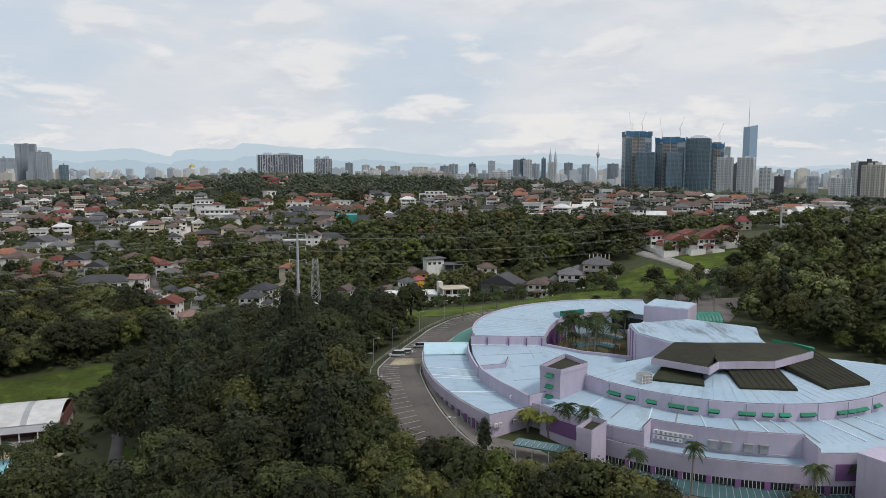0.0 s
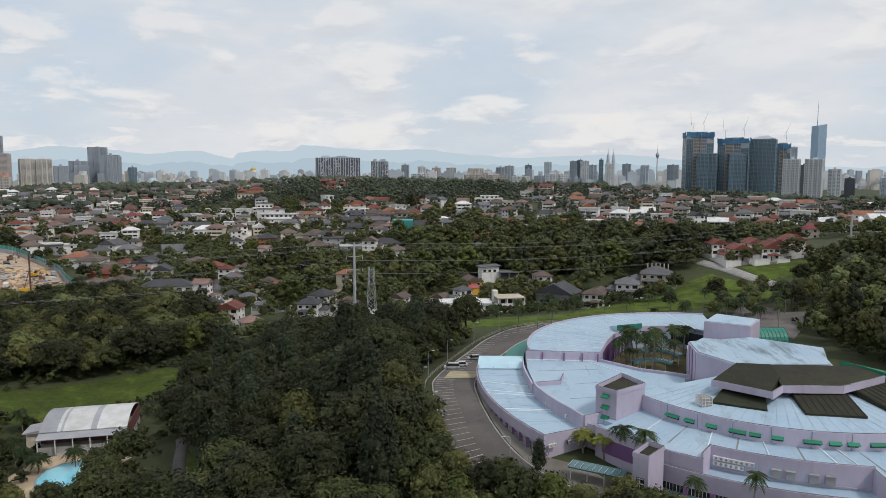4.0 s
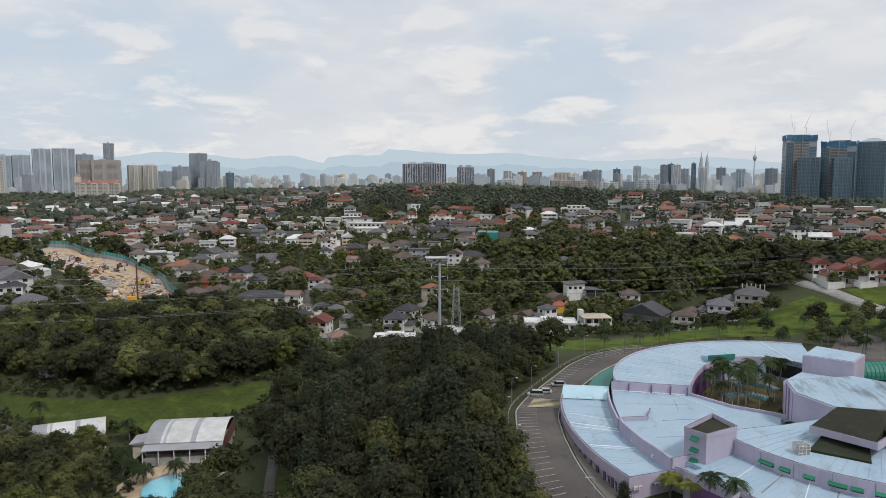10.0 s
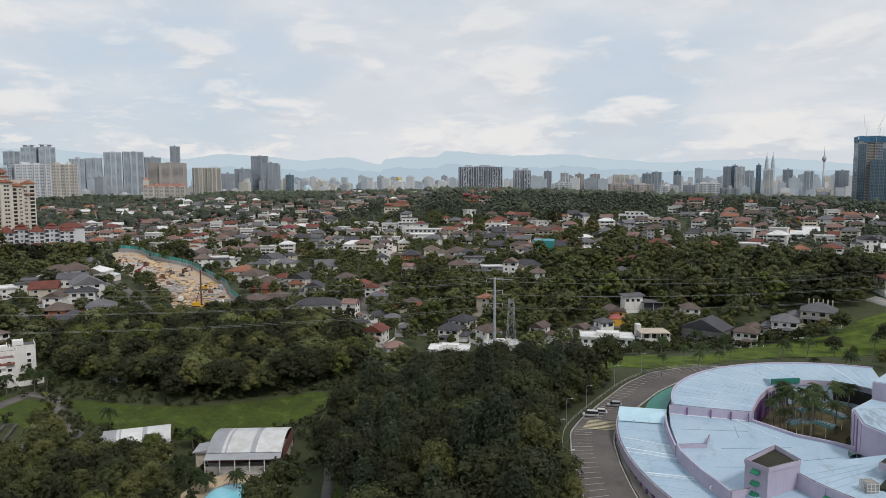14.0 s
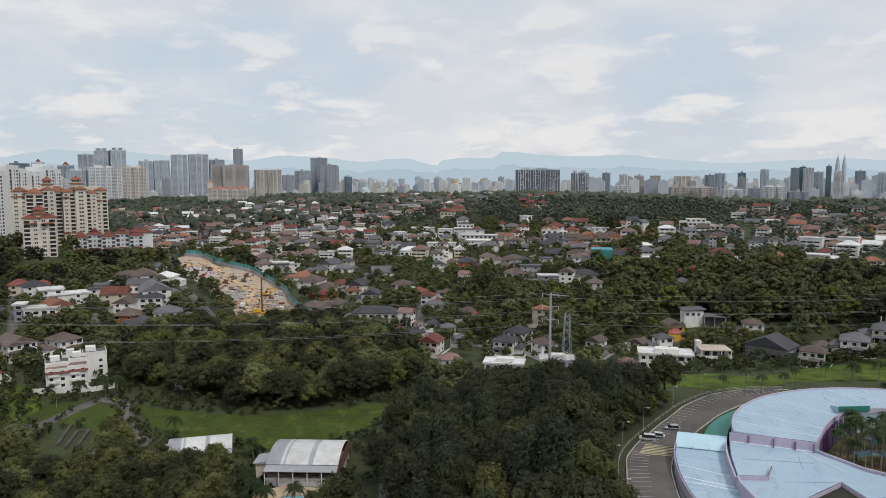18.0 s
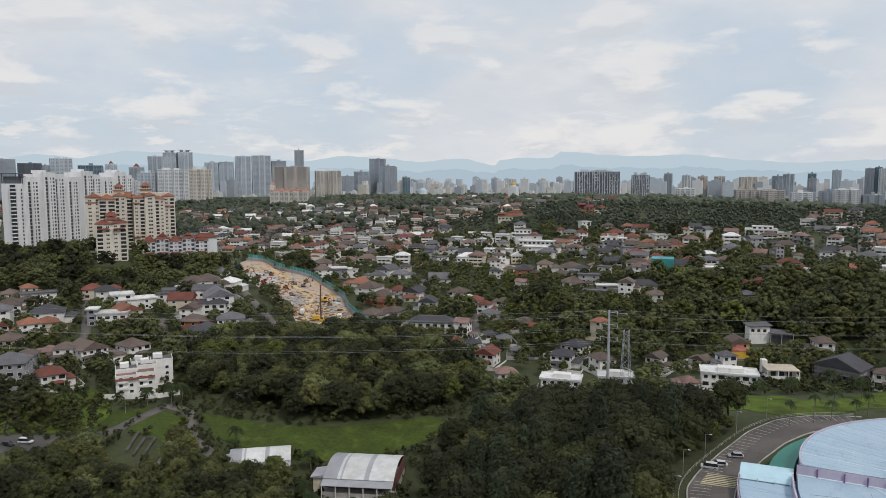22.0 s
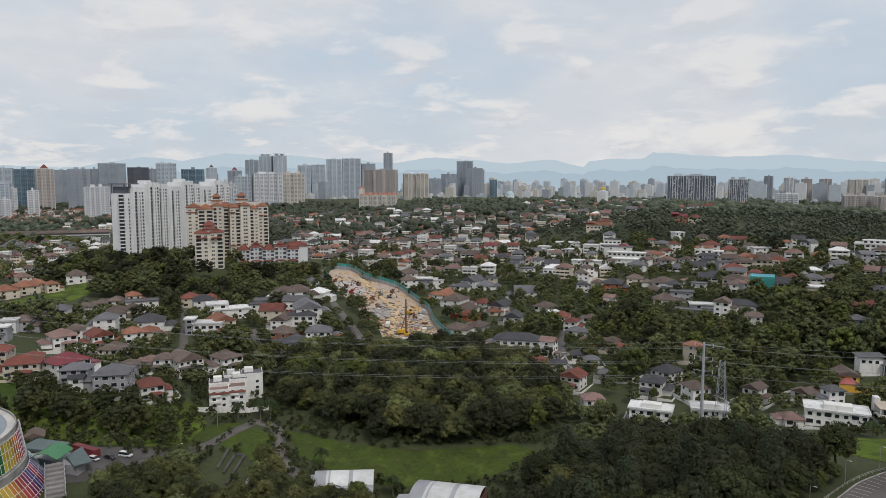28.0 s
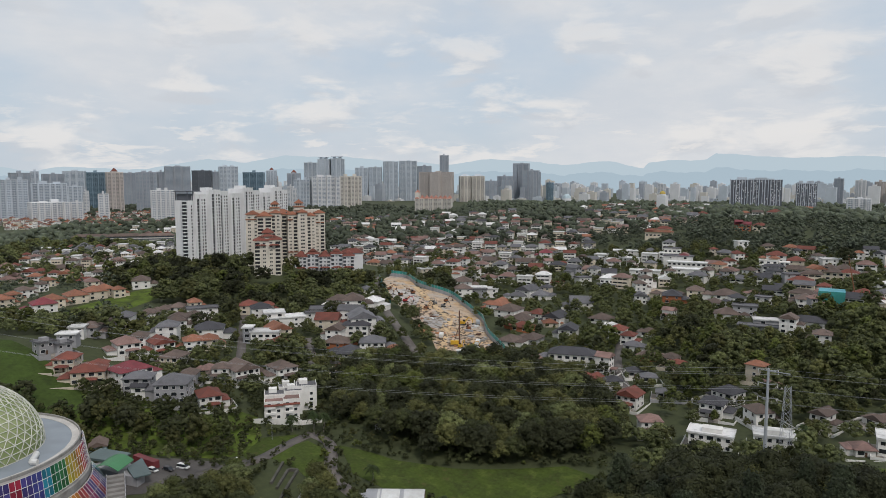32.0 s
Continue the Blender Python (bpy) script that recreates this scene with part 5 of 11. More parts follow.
NOTREE.append([(-16.4, 265.0), (-3.5, 285.0), (12.1, 296.0), (28.6, 322.3), (47.6, 335.7), (66.0, 342.5), (79.0, 359.3), (92.4, 366.1), (77.3, 302.8), (56.8, 297.6), (40.2, 294.9), (21.4, 281.6), (9.1, 263.9), (-4.9, 258.6)])
drape("lawn", [(-16.4, 265.0), (-3.5, 285.0), (12.1, 296.0), (28.6, 322.3), (47.6, 335.7), (66.0, 342.5), (79.0, 359.3), (92.4, 366.1), (77.3, 302.8), (56.8, 297.6), (40.2, 294.9), (21.4, 281.6), (9.1, 263.9), (-4.9, 258.6)], LAWN, 0.14, "bright green lawn band behind the curved roof", "lawn")
drape("lawn", [(-58, 262), (-40, 258), (-26, 262), (-14, 268), (2, 284), (-6, 296), (-30, 292), (-52, 284)], LAWN, 0.12, "strip of bright grass between houses and ring road", "lawn")
NOTREE.append([(-229.0, 164.5), (-240.6, 182.3), (-234.4, 194.9), (-231.3, 197.0), (-227.3, 183.4), (-224.6, 171.6), (-221.8, 163.1)])
drape("lawn", [(-229.0, 164.5), (-240.6, 182.3), (-234.4, 194.9), (-231.3, 197.0), (-227.3, 183.4), (-224.6, 171.6), (-221.8, 163.1)], SLOPE, 0.1, "grass bank beside the lane", "lawn")
NOTREE.append([(-221.5, 171.9), (-226.1, 188.1), (-225.4, 194.0), (-217.1, 193.7), (-206.5, 185.8), (-198.1, 176.9), (-199.2, 171.1), (-208.6, 173.6), (-216.1, 171.7)])
drape("lawn", [(-221.5, 171.9), (-226.1, 188.1), (-225.4, 194.0), (-217.1, 193.7), (-206.5, 185.8), (-198.1, 176.9), (-199.2, 171.1), (-208.6, 173.6), (-216.1, 171.7)], SLOPE, 0.1, "grass mound inside the bend of the lane", "lawn")
NOTREE.append([(-90.6, 175.2), (-75.5, 153.7), (-65.2, 139.5), (-70.2, 138.5), (-81.5, 156.2)])
drape("lawn", [(-90.6, 175.2), (-75.5, 153.7), (-65.2, 139.5), (-70.2, 138.5), (-81.5, 156.2)], SLOPE, 0.1, "grass verge along the park path", "lawn")
SITE = [(-424.7, 443.6), (-435.0, 467.4), (-420.3, 475.1), (-390.2, 452.7), (-368.9, 454.4), (-353.4, 453.5), (-320.2, 432.1), (-292.9, 412.3), (-269.0, 383.5), (-237.9, 357.9), (-234.3, 340.3), (-247.1, 323.5), (-255.4, 318.3), (-284.1, 345.2), (-314.4, 364.8), (-347.6, 389.1), (-377.0, 405.5)]
NOTREE.append(SITE)
drape("building_site", SITE, SOIL, 0.15, "bare sandy earthworks of a hillside building site", "building site")
drape("spoil_patch", [(-396.7, 425.1), (-388.4, 438.0), (-365.0, 428.4), (-350.1, 404.6), (-364.8, 398.6)], ROCK, 0.28, "patch of pale rubble on the building site", "rubble")
drape("spoil_patch", [(-324.1, 380.8), (-315.9, 399.2), (-294.4, 375.3), (-302.9, 364.8)], ROCK, 0.28, "patch of grey rubble on the building site", "rubble")
drape("spoil_patch", [(-250.6, 339.1), (-254.0, 366.0), (-242.2, 356.4), (-237.0, 337.2), (-239.1, 328.0)], REDSOIL, 0.28, "patch of red soil on the building site", "rubble")
drape("spoil_patch", [(-314.7, 365.8), (-299.3, 366.4), (-288.8, 350.8), (-296.5, 348.7)], REDSOIL, 0.28, "patch of red soil on the building site", "rubble")
ribbon("road", [(-391.3, 451.8), (-362.2, 432.1), (-335.0, 413.0), (-309.8, 394.8), (-289.6, 363.4), (-271.4, 339.1), (-254.1, 319.3)], 6, mat("haul_road", (0.58, 0.42, 0.25), 0.95), 0.3, "sandy haul road across the building site", "road")
CLEARLINES.append(([(-391.3, 451.8), (-362.2, 432.1), (-335.0, 413.0), (-309.8, 394.8), (-289.6, 363.4), (-271.4, 339.1), (-254.1, 319.3)], 4.0))
ribbon("road", [(-438.8, 455.4), (-392.2, 405.4), (-358.3, 379.4), (-317.5, 347.3), (-292.3, 330.4), (-272.2, 316.8)], 6, ASPHALT, 0.25, "narrow grey residential street", "road")
CLEARLINES.append(([(-438.8, 455.4), (-392.2, 405.4), (-358.3, 379.4), (-317.5, 347.3), (-292.3, 330.4), (-272.2, 316.8)], 4.0))
ribbon("road", [(-430.9, 311.9), (-391.9, 281.1), (-357.5, 255.7), (-333.3, 237.3)], 5, ASPHALT, 0.25, "narrow lane between gardens", "road")
CLEARLINES.append(([(-430.9, 311.9), (-391.9, 281.1), (-357.5, 255.7), (-333.3, 237.3)], 3.5))
ribbon("road", [(-337.1, 289.2), (-313.1, 271.7), (-291.5, 254.7), (-274.3, 235.7)], 5, ASPHALT, 0.25, "narrow lane between gardens", "road")
CLEARLINES.append(([(-337.1, 289.2), (-313.1, 271.7), (-291.5, 254.7), (-274.3, 235.7)], 3.5))
ribbon("road", [(-220.7, 141.1), (-222.2, 146.6), (-221.7, 158.0), (-221.8, 168.2), (-226.3, 179.7), (-229.4, 190.8), (-230.6, 201.0)], 5, ASPHALT, 0.2, "narrow lane climbing past grass banks", "road")
CLEARLINES.append(([(-220.7, 141.1), (-222.2, 146.6), (-221.7, 158.0), (-221.8, 168.2), (-226.3, 179.7), (-229.4, 190.8), (-230.6, 201.0)], 3.5))
ribbon("road", [(-230.6, 199.4), (-219.5, 200.5), (-209.8, 193.5), (-197.7, 180.7), (-183.6, 176.0), (-174.4, 175.3)], 5, ASPHALT, 0.22, "bend of the lane towards the sports hall", "road")
CLEARLINES.append(([(-230.6, 199.4), (-219.5, 200.5), (-209.8, 193.5), (-197.7, 180.7), (-183.6, 176.0), (-174.4, 175.3)], 3.5))
ribbon("road", [(-96.5, 184.0), (-93.0, 178.0), (-88.3, 167.0), (-82.0, 153.4), (-76.0, 142.9), (-70.0, 133.0)], 3.2, ASPHALT, 0.2, "dark park path between trees", "road")
CLEARLINES.append(([(-95.1, 177.2), (-86.4, 163.2), (-81.0, 151.4), (-74.6, 142.5), (-68.8, 136.9)], 7.8))
ribbon("road", [(90.6, 388.4), (100.7, 369.1), (107.4, 348.0), (114.7, 329.6), (119.8, 312.6)], 7, CONCRETE, 0.25, "pale road climbing the hill", "road")
CLEARLINES.append(([(90.6, 388.4), (100.7, 369.1), (107.4, 348.0), (114.7, 329.6), (119.8, 312.6)], 4.5))
ribbon("road", [(-194.6, 426.2), (-176.5, 382.5), (-159.4, 353.0), (-143.9, 329.3)], 5, ASPHALT, 0.25, "street between hillside houses", "road")
CLEARLINES.append(([(-194.6, 426.2), (-176.5, 382.5), (-159.4, 353.0), (-143.9, 329.3)], 3.5))
ribbon("road", [(7.2, 580.8), (5.4, 630.5), (0.8, 704.2)], 5, ASPHALT, 0.25, "street between hillside houses", "road")
CLEARLINES.append(([(7.2, 580.8), (5.4, 630.5), (0.8, 704.2)], 3.5))
for line, r in CLEARLINES:
    for p in smooth_line(line, 3.0):
        FOOT.append((float(p[0]), float(p[1]), r))

# ---------------------------------------------------------------- houses
TILES = {"RED": T_RED, "ORANGE": T_ORANGE, "BROWN": T_BROWN, "GREY": T_GREY, "DARK": T_DARK, "MAROON": T_MAROON, "PINK": T_PINK, "WHITE": T_WHITE}
WALLS = {"WHITE": WHITE, "CREAM": CREAM, "GREYWALL": GREYWALL, "YELLOW": YELLOW, "BRICKRED": BRICKRED}
SAY = {"RED": "red tiled", "ORANGE": "orange tiled", "BROWN": "brown tiled", "GREY": "grey tiled", "DARK": "charcoal tiled", "MAROON": "maroon tiled", "PINK": "faded pink tiled", "WHITE": "pale"}
SAYW = {"WHITE": "white", "CREAM": "cream", "GREYWALL": "grey", "YELLOW": "yellow", "BRICKRED": "orange brick"}


def window_mesh(w, h):
    key = ("window", w, h)
    if key not in PROTO:
        bm = bmesh.new()
        fr = 0.09
        o = [(-w / 2 - fr, -fr), (w / 2 + fr, -fr), (w / 2 + fr, h + fr), (-w / 2 - fr, h + fr)]
        i = [(-w / 2, 0), (w / 2, 0), (w / 2, h), (-w / 2, h)]
        back = [bm.verts.new((x, 0.06, z)) for x, z in o]
        out = [bm.verts.new((x, -0.08, z)) for x, z in o]
        inn = [bm.verts.new((x, -0.08, z)) for x, z in i]
        gl = [bm.verts.new((x, -0.01, z)) for x, z in i]
        for k in range(4):
            j = (k + 1) % 4
            bm.faces.new((back[k], back[j], out[j], out[k]))
            bm.faces.new((out[k], out[j], inn[j], inn[k]))
            bm.faces.new((inn[k], inn[j], gl[j], gl[k]))
        bm.faces.new(gl).material_index = 1
        bmesh.ops.recalc_face_normals(bm, faces=bm.faces)
        PROTO[key] = mesh_of(bm, "window", [FRAME, GLASS])
    return PROTO[key]


def roof_bm(w, d, pitch, over, style, th=0.22):
    """A hipped, gabled or flat roof over a rectangle, its eaves at z = 0."""
    bm = bmesh.new()
    a, b = w / 2 + over, d / 2 + over
    if style == "flat":
        box(bm, -a, -b, 0, a, b, 0.3)
        for r in ((-a, -b, 0.3, a, -b + 0.25, 0.75), (-a, b - 0.25, 0.3, a, b, 0.75), (-a, -b, 0.3, -a + 0.25, b, 0.75), (a - 0.25, -b, 0.3, a, b, 0.75)):
            box(bm, *r)
        return bm
    h = min(a, b) * pitch
    if a >= b:
        k = a - b * (1.0 if style == "hip" else 0.0)
        ridge = [(-k, 0), (k, 0)]
    else:
        k = b - a * (1.0 if style == "hip" else 0.0)
        ridge = [(0, -k), (0, k)]
    c = [(-a, -b), (a, -b), (a, b), (-a, b)]
    lo = [bm.verts.new((x, y, -th)) for x, y in c]
    hi = [bm.verts.new((x, y, 0)) for x, y in c]
    r = [bm.verts.new((x, y, h)) for x, y in ridge]
    bm.faces.new(lo[::-1])
    for i in range(4):
        j = (i + 1) % 4
        bm.faces.new((lo[i], lo[j], hi[j], hi[i]))
    if a >= b:
        bm.faces.new((hi[0], hi[1], r[1], r[0]))
        bm.faces.new((hi[2], hi[3], r[0], r[1]))
        bm.faces.new((hi[1], hi[2], r[1]))
        bm.faces.new((hi[3], hi[0], r[0]))
    else:
        bm.faces.new((hi[1], hi[2], r[1], r[0]))
        bm.faces.new((hi[3], hi[0], r[0], r[1]))
        bm.faces.new((hi[0], hi[1], r[0]))
        bm.faces.new((hi[2], hi[3], r[1]))
    return bm


HOUSE_RNG = np.random.default_rng(21)


def house(x, y, rot, w, d, floors, style, roof, wall, label=""):
    z = gz(x, y)
    rng = HOUSE_RNG
    near = math.hypot(x, y) < 425
    lab = label or "%s %s house with a %s %s roof" % (("single-storey", "two-storey", "three-storey", "four-storey")[floors - 1], SAYW[wall], SAY[roof], {"hip": "hipped", "gable": "gabled", "flat": "flat"}[style])
    H = thing("house", pose(x, y, z, 0, 0, rot), lab, "house", "houses in the valley")
    h = 3.1 * floors
    wm, rm = WALLS[wall], TILES[roof]
    wing = style != "flat" and w > 9
    w1, d1 = (w * 0.72, d) if wing else (w, d)
    ox = (w - w1) / 2 * (1 if rng.random() < 0.5 else -1)
    part("wall", boxes((-w1 / 2 + ox, -d1 / 2, -4, w1 / 2 + ox, d1 / 2, h)), wm, H)
    if style == "gable":
        a, b = w1 / 2, d1 / 2
        hh = min(a, b) * 0.5
        bm = bmesh.new()
        tri = [(-b, h), (b, h), (0, h + hh)] if a >= b else [(-a, h), (a, h), (0, h + hh)]
        for s in (-1, 1):
            q = [bm.verts.new((s * (a - 0.1) + ox, u, v) if a >= b else (u + ox, s * (b - 0.1), v)) for u, v in tri]
            bm.faces.new(q)
            q2 = [bm.verts.new((s * (a - 0.3) + ox, u, v) if a >= b else (u + ox, s * (b - 0.3), v)) for u, v in tri]
            bm.faces.new(q2[::-1])
            for i in range(3):
                j = (i + 1) % 3
                bm.faces.new((q[j], q[i], q2[i], q2[j]))
        bmesh.ops.recalc_face_normals(bm, faces=bm.faces)
        part("gable_wall", bm, wm, H)
    part("roof", roof_bm(w1, d1, 0.5, 0.7, style), rm, H, m=Matrix.Translation((ox, 0, h)))
    if wing:  # a lower, set-back side wing
        s = -1 if ox > 0 else 1
        h2 = max(3.1, h - 3.1) if floors > 1 else 2.7
        x0 = s * (w / 2) if s > 0 else -w / 2
        xa, xb = (w1 / 2 + ox, w / 2) if s > 0 else (-w / 2, -w1 / 2 + ox)
        part("wall", boxes((xa - 0.3, -d * 0.3, -4, xb + 0.3, d * 0.45, h2)), wm, H)
        part("roof", roof_bm(xb - xa, d * 0.75, 0.5, 0.6, "hip"), rm, H, m=Matrix.Translation(((xa + xb) / 2, d * 0.075, h2)))
    if near and style != "flat" and floors > 1:  # porch roof and balcony
        pw = w1 * rng.uniform(0.4, 0.7)
        px = ox + rng.uniform(-0.2, 0.2) * w1
        part("porch_roof", roof_bm(pw, 3.0, 0.45, 0.4, "hip"), rm, H, m=Matrix.Translation((px, -d1 / 2 - 1.4, 3.0)))
        for sx in (-1, 1):
            part("porch_post", boxes((px + sx * pw / 2 - 0.15, -d1 / 2 - 2.8, -4, px + sx * pw / 2 + 0.15, -d1 / 2 - 2.5, 2.9)), wm, H)
    if style == "flat" and near:
        part("parapet_cap", boxes((-w * 0.2, -d * 0.3, h + 0.3, w * 0.25, d * 0.2, h + 2.1)), wm, H, "roof-top stair box")
    wn = window_mesh(1.5, 1.35)
    wn2 = window_mesh(2.4, 1.6)
    if True:
        for k in range(floors):
            n = max(2, int(w1 / 3.0)) if near else 2
            for i in range(n):
                if near and k == 0 and i == n // 2:
                    continue
                u = -w1 / 2 + w1 * (i + 0.5) / n + ox
                part("window", wn2 if (i + k) % 3 == 0 and w1 / n > 2.8 else wn, None, H, m=Matrix.Translation((u, -d1 / 2 - 0.03, 3.1 * k + 1.0)))
            if near:
                for s in (-1, 1):
                    for i in range(max(1, int(d1 / 4.5))):
                        v = -d1 / 2 + d1 * (i + 0.5) / max(1, int(d1 / 4.5))
                        part("window", wn, None, H, m=Matrix.Translation((s * (w1 / 2 + 0.03) + ox, v, 3.1 * k + 1.0)) @ pose(0, 0, 0, 0, 0, 90 * s))
    if near:
        part("door", boxes((ox - 0.5, -d1 / 2 - 0.06, 0, ox + 0.5, -d1 / 2 + 0.05, 2.1)), mat("dark_timber_door", (0.10, 0.055, 0.03), 0.6), H)
    if near:  # paved yard with a low wall towards the street
        part("yard", boxes((-w / 2 - 2.5, -d / 2 - 5.5, -4, w / 2 + 2.5, d / 2 + 2.0, -0.12)), PAVING, H, "paved yard")
        for k, e in ((-1, -w * 0.1), (1, w * 0.2)):
            L = [(k * (w / 2 + 2.6), -d / 2 - 5.6), (e, -d / 2 - 5.6), (e, -d / 2 - 5.4), (k * (w / 2 + 2.4), -d / 2 - 5.4), (k * (w / 2 + 2.4), d / 2 + 2), (k * (w / 2 + 2.6), d / 2 + 2)]
            part("garden_wall", slab(L[::-k], -4, 1.1), wm, H, "low plastered garden wall")
    FOOT.append((x, y, max(w, d) * 0.5 + 1.0))
    HOUSES.append((x, y, z + h * 0.62, w * 0.42))
    return H


house(-565.9, 203.1, 90, 14.9, 14.9, 2, "hip", "ORANGE", "CREAM")
house(-577.2, 214.0, 89, 11.2, 11.2, 2, "hip", "ORANGE", "CREAM")
house(-590.0, 226.3, 89, 12.7, 12.7, 2, "hip", "BROWN", "WHITE")
house(-606.6, 242.2, 88, 9.9, 9.9, 2, "hip", "BROWN", "WHITE")
house(-634.7, 261.3, 87, 11.5, 11.5, 2, "hip", "ORANGE", "CREAM")
house(-534.1, 224.8, 82, 17.8, 14.3, 2, "hip", "ORANGE", "CREAM")
house(-537.0, 236.3, 81, 19.2, 15.4, 2, "hip", "ORANGE", "CREAM")
house(-539.4, 251.3, 80, 19.6, 15.7, 2, "hip", "ORANGE", "CREAM")
house(-540.0, 264.4, 78, 15.9, 12.7, 2, "hip", "ORANGE", "CREAM")
house(-527.1, 268.0, 78, 11.5, 9.2, 2, "hip", "ORANGE", "CREAM")
house(-525.9, 209.4, 78, 21.0, 14.8, 2, "hip", "MAROON", "WHITE")
house(-580.4, 273.5, 74, 13.7, 13.7, 2, "hip", "PINK", "CREAM")
house(-545.2, 297.2, 61, 18.9, 17.0, 2, "hip", "BROWN", "WHITE")
house(-406.7, 183.1, 50, 7.7, 7.7, 2, "flat", "WHITE", "WHITE")
house(-409.0, 192.9, 49, 13.4, 12.1, 2, "hip", "BROWN", "GREYWALL")
house(-420.4, 208.6, 48, 14.0, 12.7, 2, "hip", "BROWN", "GREYWALL")
house(-422.7, 216.4, 47, 13.4, 12.1, 3, "hip", "GREY", "WHITE")
house(-433.7, 231.4, 46, 12.3, 12.3, 2, "hip", "BROWN", "WHITE")
house(-451.9, 250.4, 46, 11.1, 11.1, 1, "hip", "BROWN", "WHITE")
house(-455.4, 260.9, 45, 11.3, 11.3, 1, "hip", "BROWN", "WHITE")
house(-454.8, 270.3, 44, 12.4, 12.4, 1, "hip", "BROWN", "WHITE")
house(-378.5, 153.5, 92, 7.4, 7.4, 2, "flat", "GREY", "GREYWALL")
house(-376.1, 161.1, 91, 7.5, 7.5, 2, "flat", "GREY", "GREYWALL")
house(-390.9, 171.1, 46, 9.5, 6.8, 2, "flat", "WHITE", "GREYWALL")
house(-374.8, 191.6, 77, 16.3, 13.2, 2, "hip", "PINK", "WHITE")
house(-383.5, 208.1, 51, 12.4, 11.2, 2, "hip", "BROWN", "WHITE")
house(-389.1, 224.4, 50, 16.2, 12.9, 3, "hip", "GREY", "WHITE")
house(-369.7, 209.1, 80, 15.4, 12.2, 2, "gable", "RED", "WHITE")
house(-414.3, 251.2, 48, 15.9, 12.7, 2, "hip", "BROWN", "WHITE")
house(-357.5, 154.1, 46, 13.3, 10.7, 2, "hip", "RED", "CREAM")
house(-340.4, 155.6, 55, 20.1, 12.1, 2, "hip", "RED", "CREAM")
house(-346.7, 164.1, 54, 11.3, 9.2, 2, "hip", "RED", "CREAM")
house(-328.6, 175.1, 91, 22.0, 13.2, 3, "hip", "MAROON", "WHITE")
house(-301.5, 176.0, 44, 19.6, 13.7, 3, "hip", "GREY", "GREYWALL")
house(-445.3, 281.2, 67, 11.6, 11.6, 2, "hip", "ORANGE", "CREAM")
house(-426.8, 273.7, 62, 19.5, 9.8, 2, "flat", "GREY", "WHITE")
house(-412.8, 261.5, 72, 15.2, 12.2, 2, "hip", "BROWN", "WHITE")
house(-408.9, 246.3, 68, 14.8, 11.8, 2, "hip", "BROWN", "WHITE")
house(-380.4, 252.7, 51, 23.7, 14.2, 2, "hip", "DARK", "WHITE")
house(-366.4, 226.8, 63, 14.2, 11.3, 2, "hip", "ORANGE", "WHITE")
house(-362.1, 239.0, 61, 13.7, 10.9, 2, "hip", "ORANGE", "CREAM")
house(-318.3, 214.2, 41, 12.1, 9.6, 2, "hip", "BROWN", "WHITE")
house(-328.4, 212.7, 42, 9.4, 9.4, 1, "hip", "PINK", "WHITE")
house(-319.0, 196.0, 43, 11.0, 8.8, 2, "hip", "BROWN", "GREYWALL")
house(-309.7, 224.7, 79, 17.9, 14.4, 2, "gable", "BROWN", "WHITE")
house(-298.4, 236.2, 81, 15.9, 12.7, 2, "hip", "BROWN", "WHITE")
house(-411.2, 302.6, 53, 16.2, 13.1, 2, "hip", "RED", "CREAM")
house(-402.3, 311.1, 52, 10.5, 10.5, 2, "hip", "RED", "CREAM")
house(-374.9, 293.2, 56, 12.6, 12.6, 3, "flat", "WHITE", "WHITE")
house(-369.1, 298.1, 59, 23.4, 11.7, 2, "flat", "WHITE", "WHITE")
house(-354.2, 277.0, 71, 17.8, 14.3, 2, "gable", "ORANGE", "CREAM")
house(-343.2, 269.7, 56, 12.4, 7.4, 1, "hip", "RED", "CREAM")
house(-363.8, 328.6, 47, 21.6, 12.9, 2, "flat", "GREY", "WHITE")
house(-362.3, 316.3, 48, 11.0, 11.0, 2, "flat", "GREY", "WHITE")
house(-340.1, 312.2, 37, 19.5, 13.7, 2, "gable", "RED", "CREAM")
house(-325.0, 299.3, 27, 13.5, 12.2, 2, "gable", "BROWN", "WHITE")
house(-312.3, 293.5, 26, 17.3, 13.9, 1, "hip", "BROWN", "BRICKRED")
house(-298.6, 284.7, 41, 18.3, 14.6, 1, "hip", "DARK", "GREYWALL")
house(-279.4, 268.2, 41, 13.4, 10.7, 1, "hip", "ORANGE", "CREAM")
house(-286.0, 189.1, 66, 13.3, 12.0, 2, "hip", "RED", "WHITE")
house(-361.9, 355.6, 50, 21.5, 19.3, 3, "hip", "BROWN", "WHITE")
house(-319.8, 322.5, 54, 21.8, 17.4, 3, "gable", "GREY", "WHITE")
house(-291.5, 303.5, 43, 20.4, 12.2, 2, "hip", "GREY", "WHITE")
house(-282.0, 304.1, 42, 16.1, 12.8, 1, "hip", "ORANGE", "BRICKRED")
house(-367.5, 491.9, 36, 19.9, 15.9, 2, "hip", "BROWN", "WHITE")
house(-349.7, 479.4, 36, 19.0, 9.5, 2, "flat", "WHITE", "WHITE")
house(-308.6, 449.7, 9, 18.5, 14.8, 2, "hip", "ORANGE", "WHITE")
house(-288.9, 444.8, 8, 22.0, 17.6, 2, "hip", "BROWN", "WHITE")
house(-351.8, 470.3, 46, 18.8, 13.2, 2, "hip", "BROWN", "WHITE")
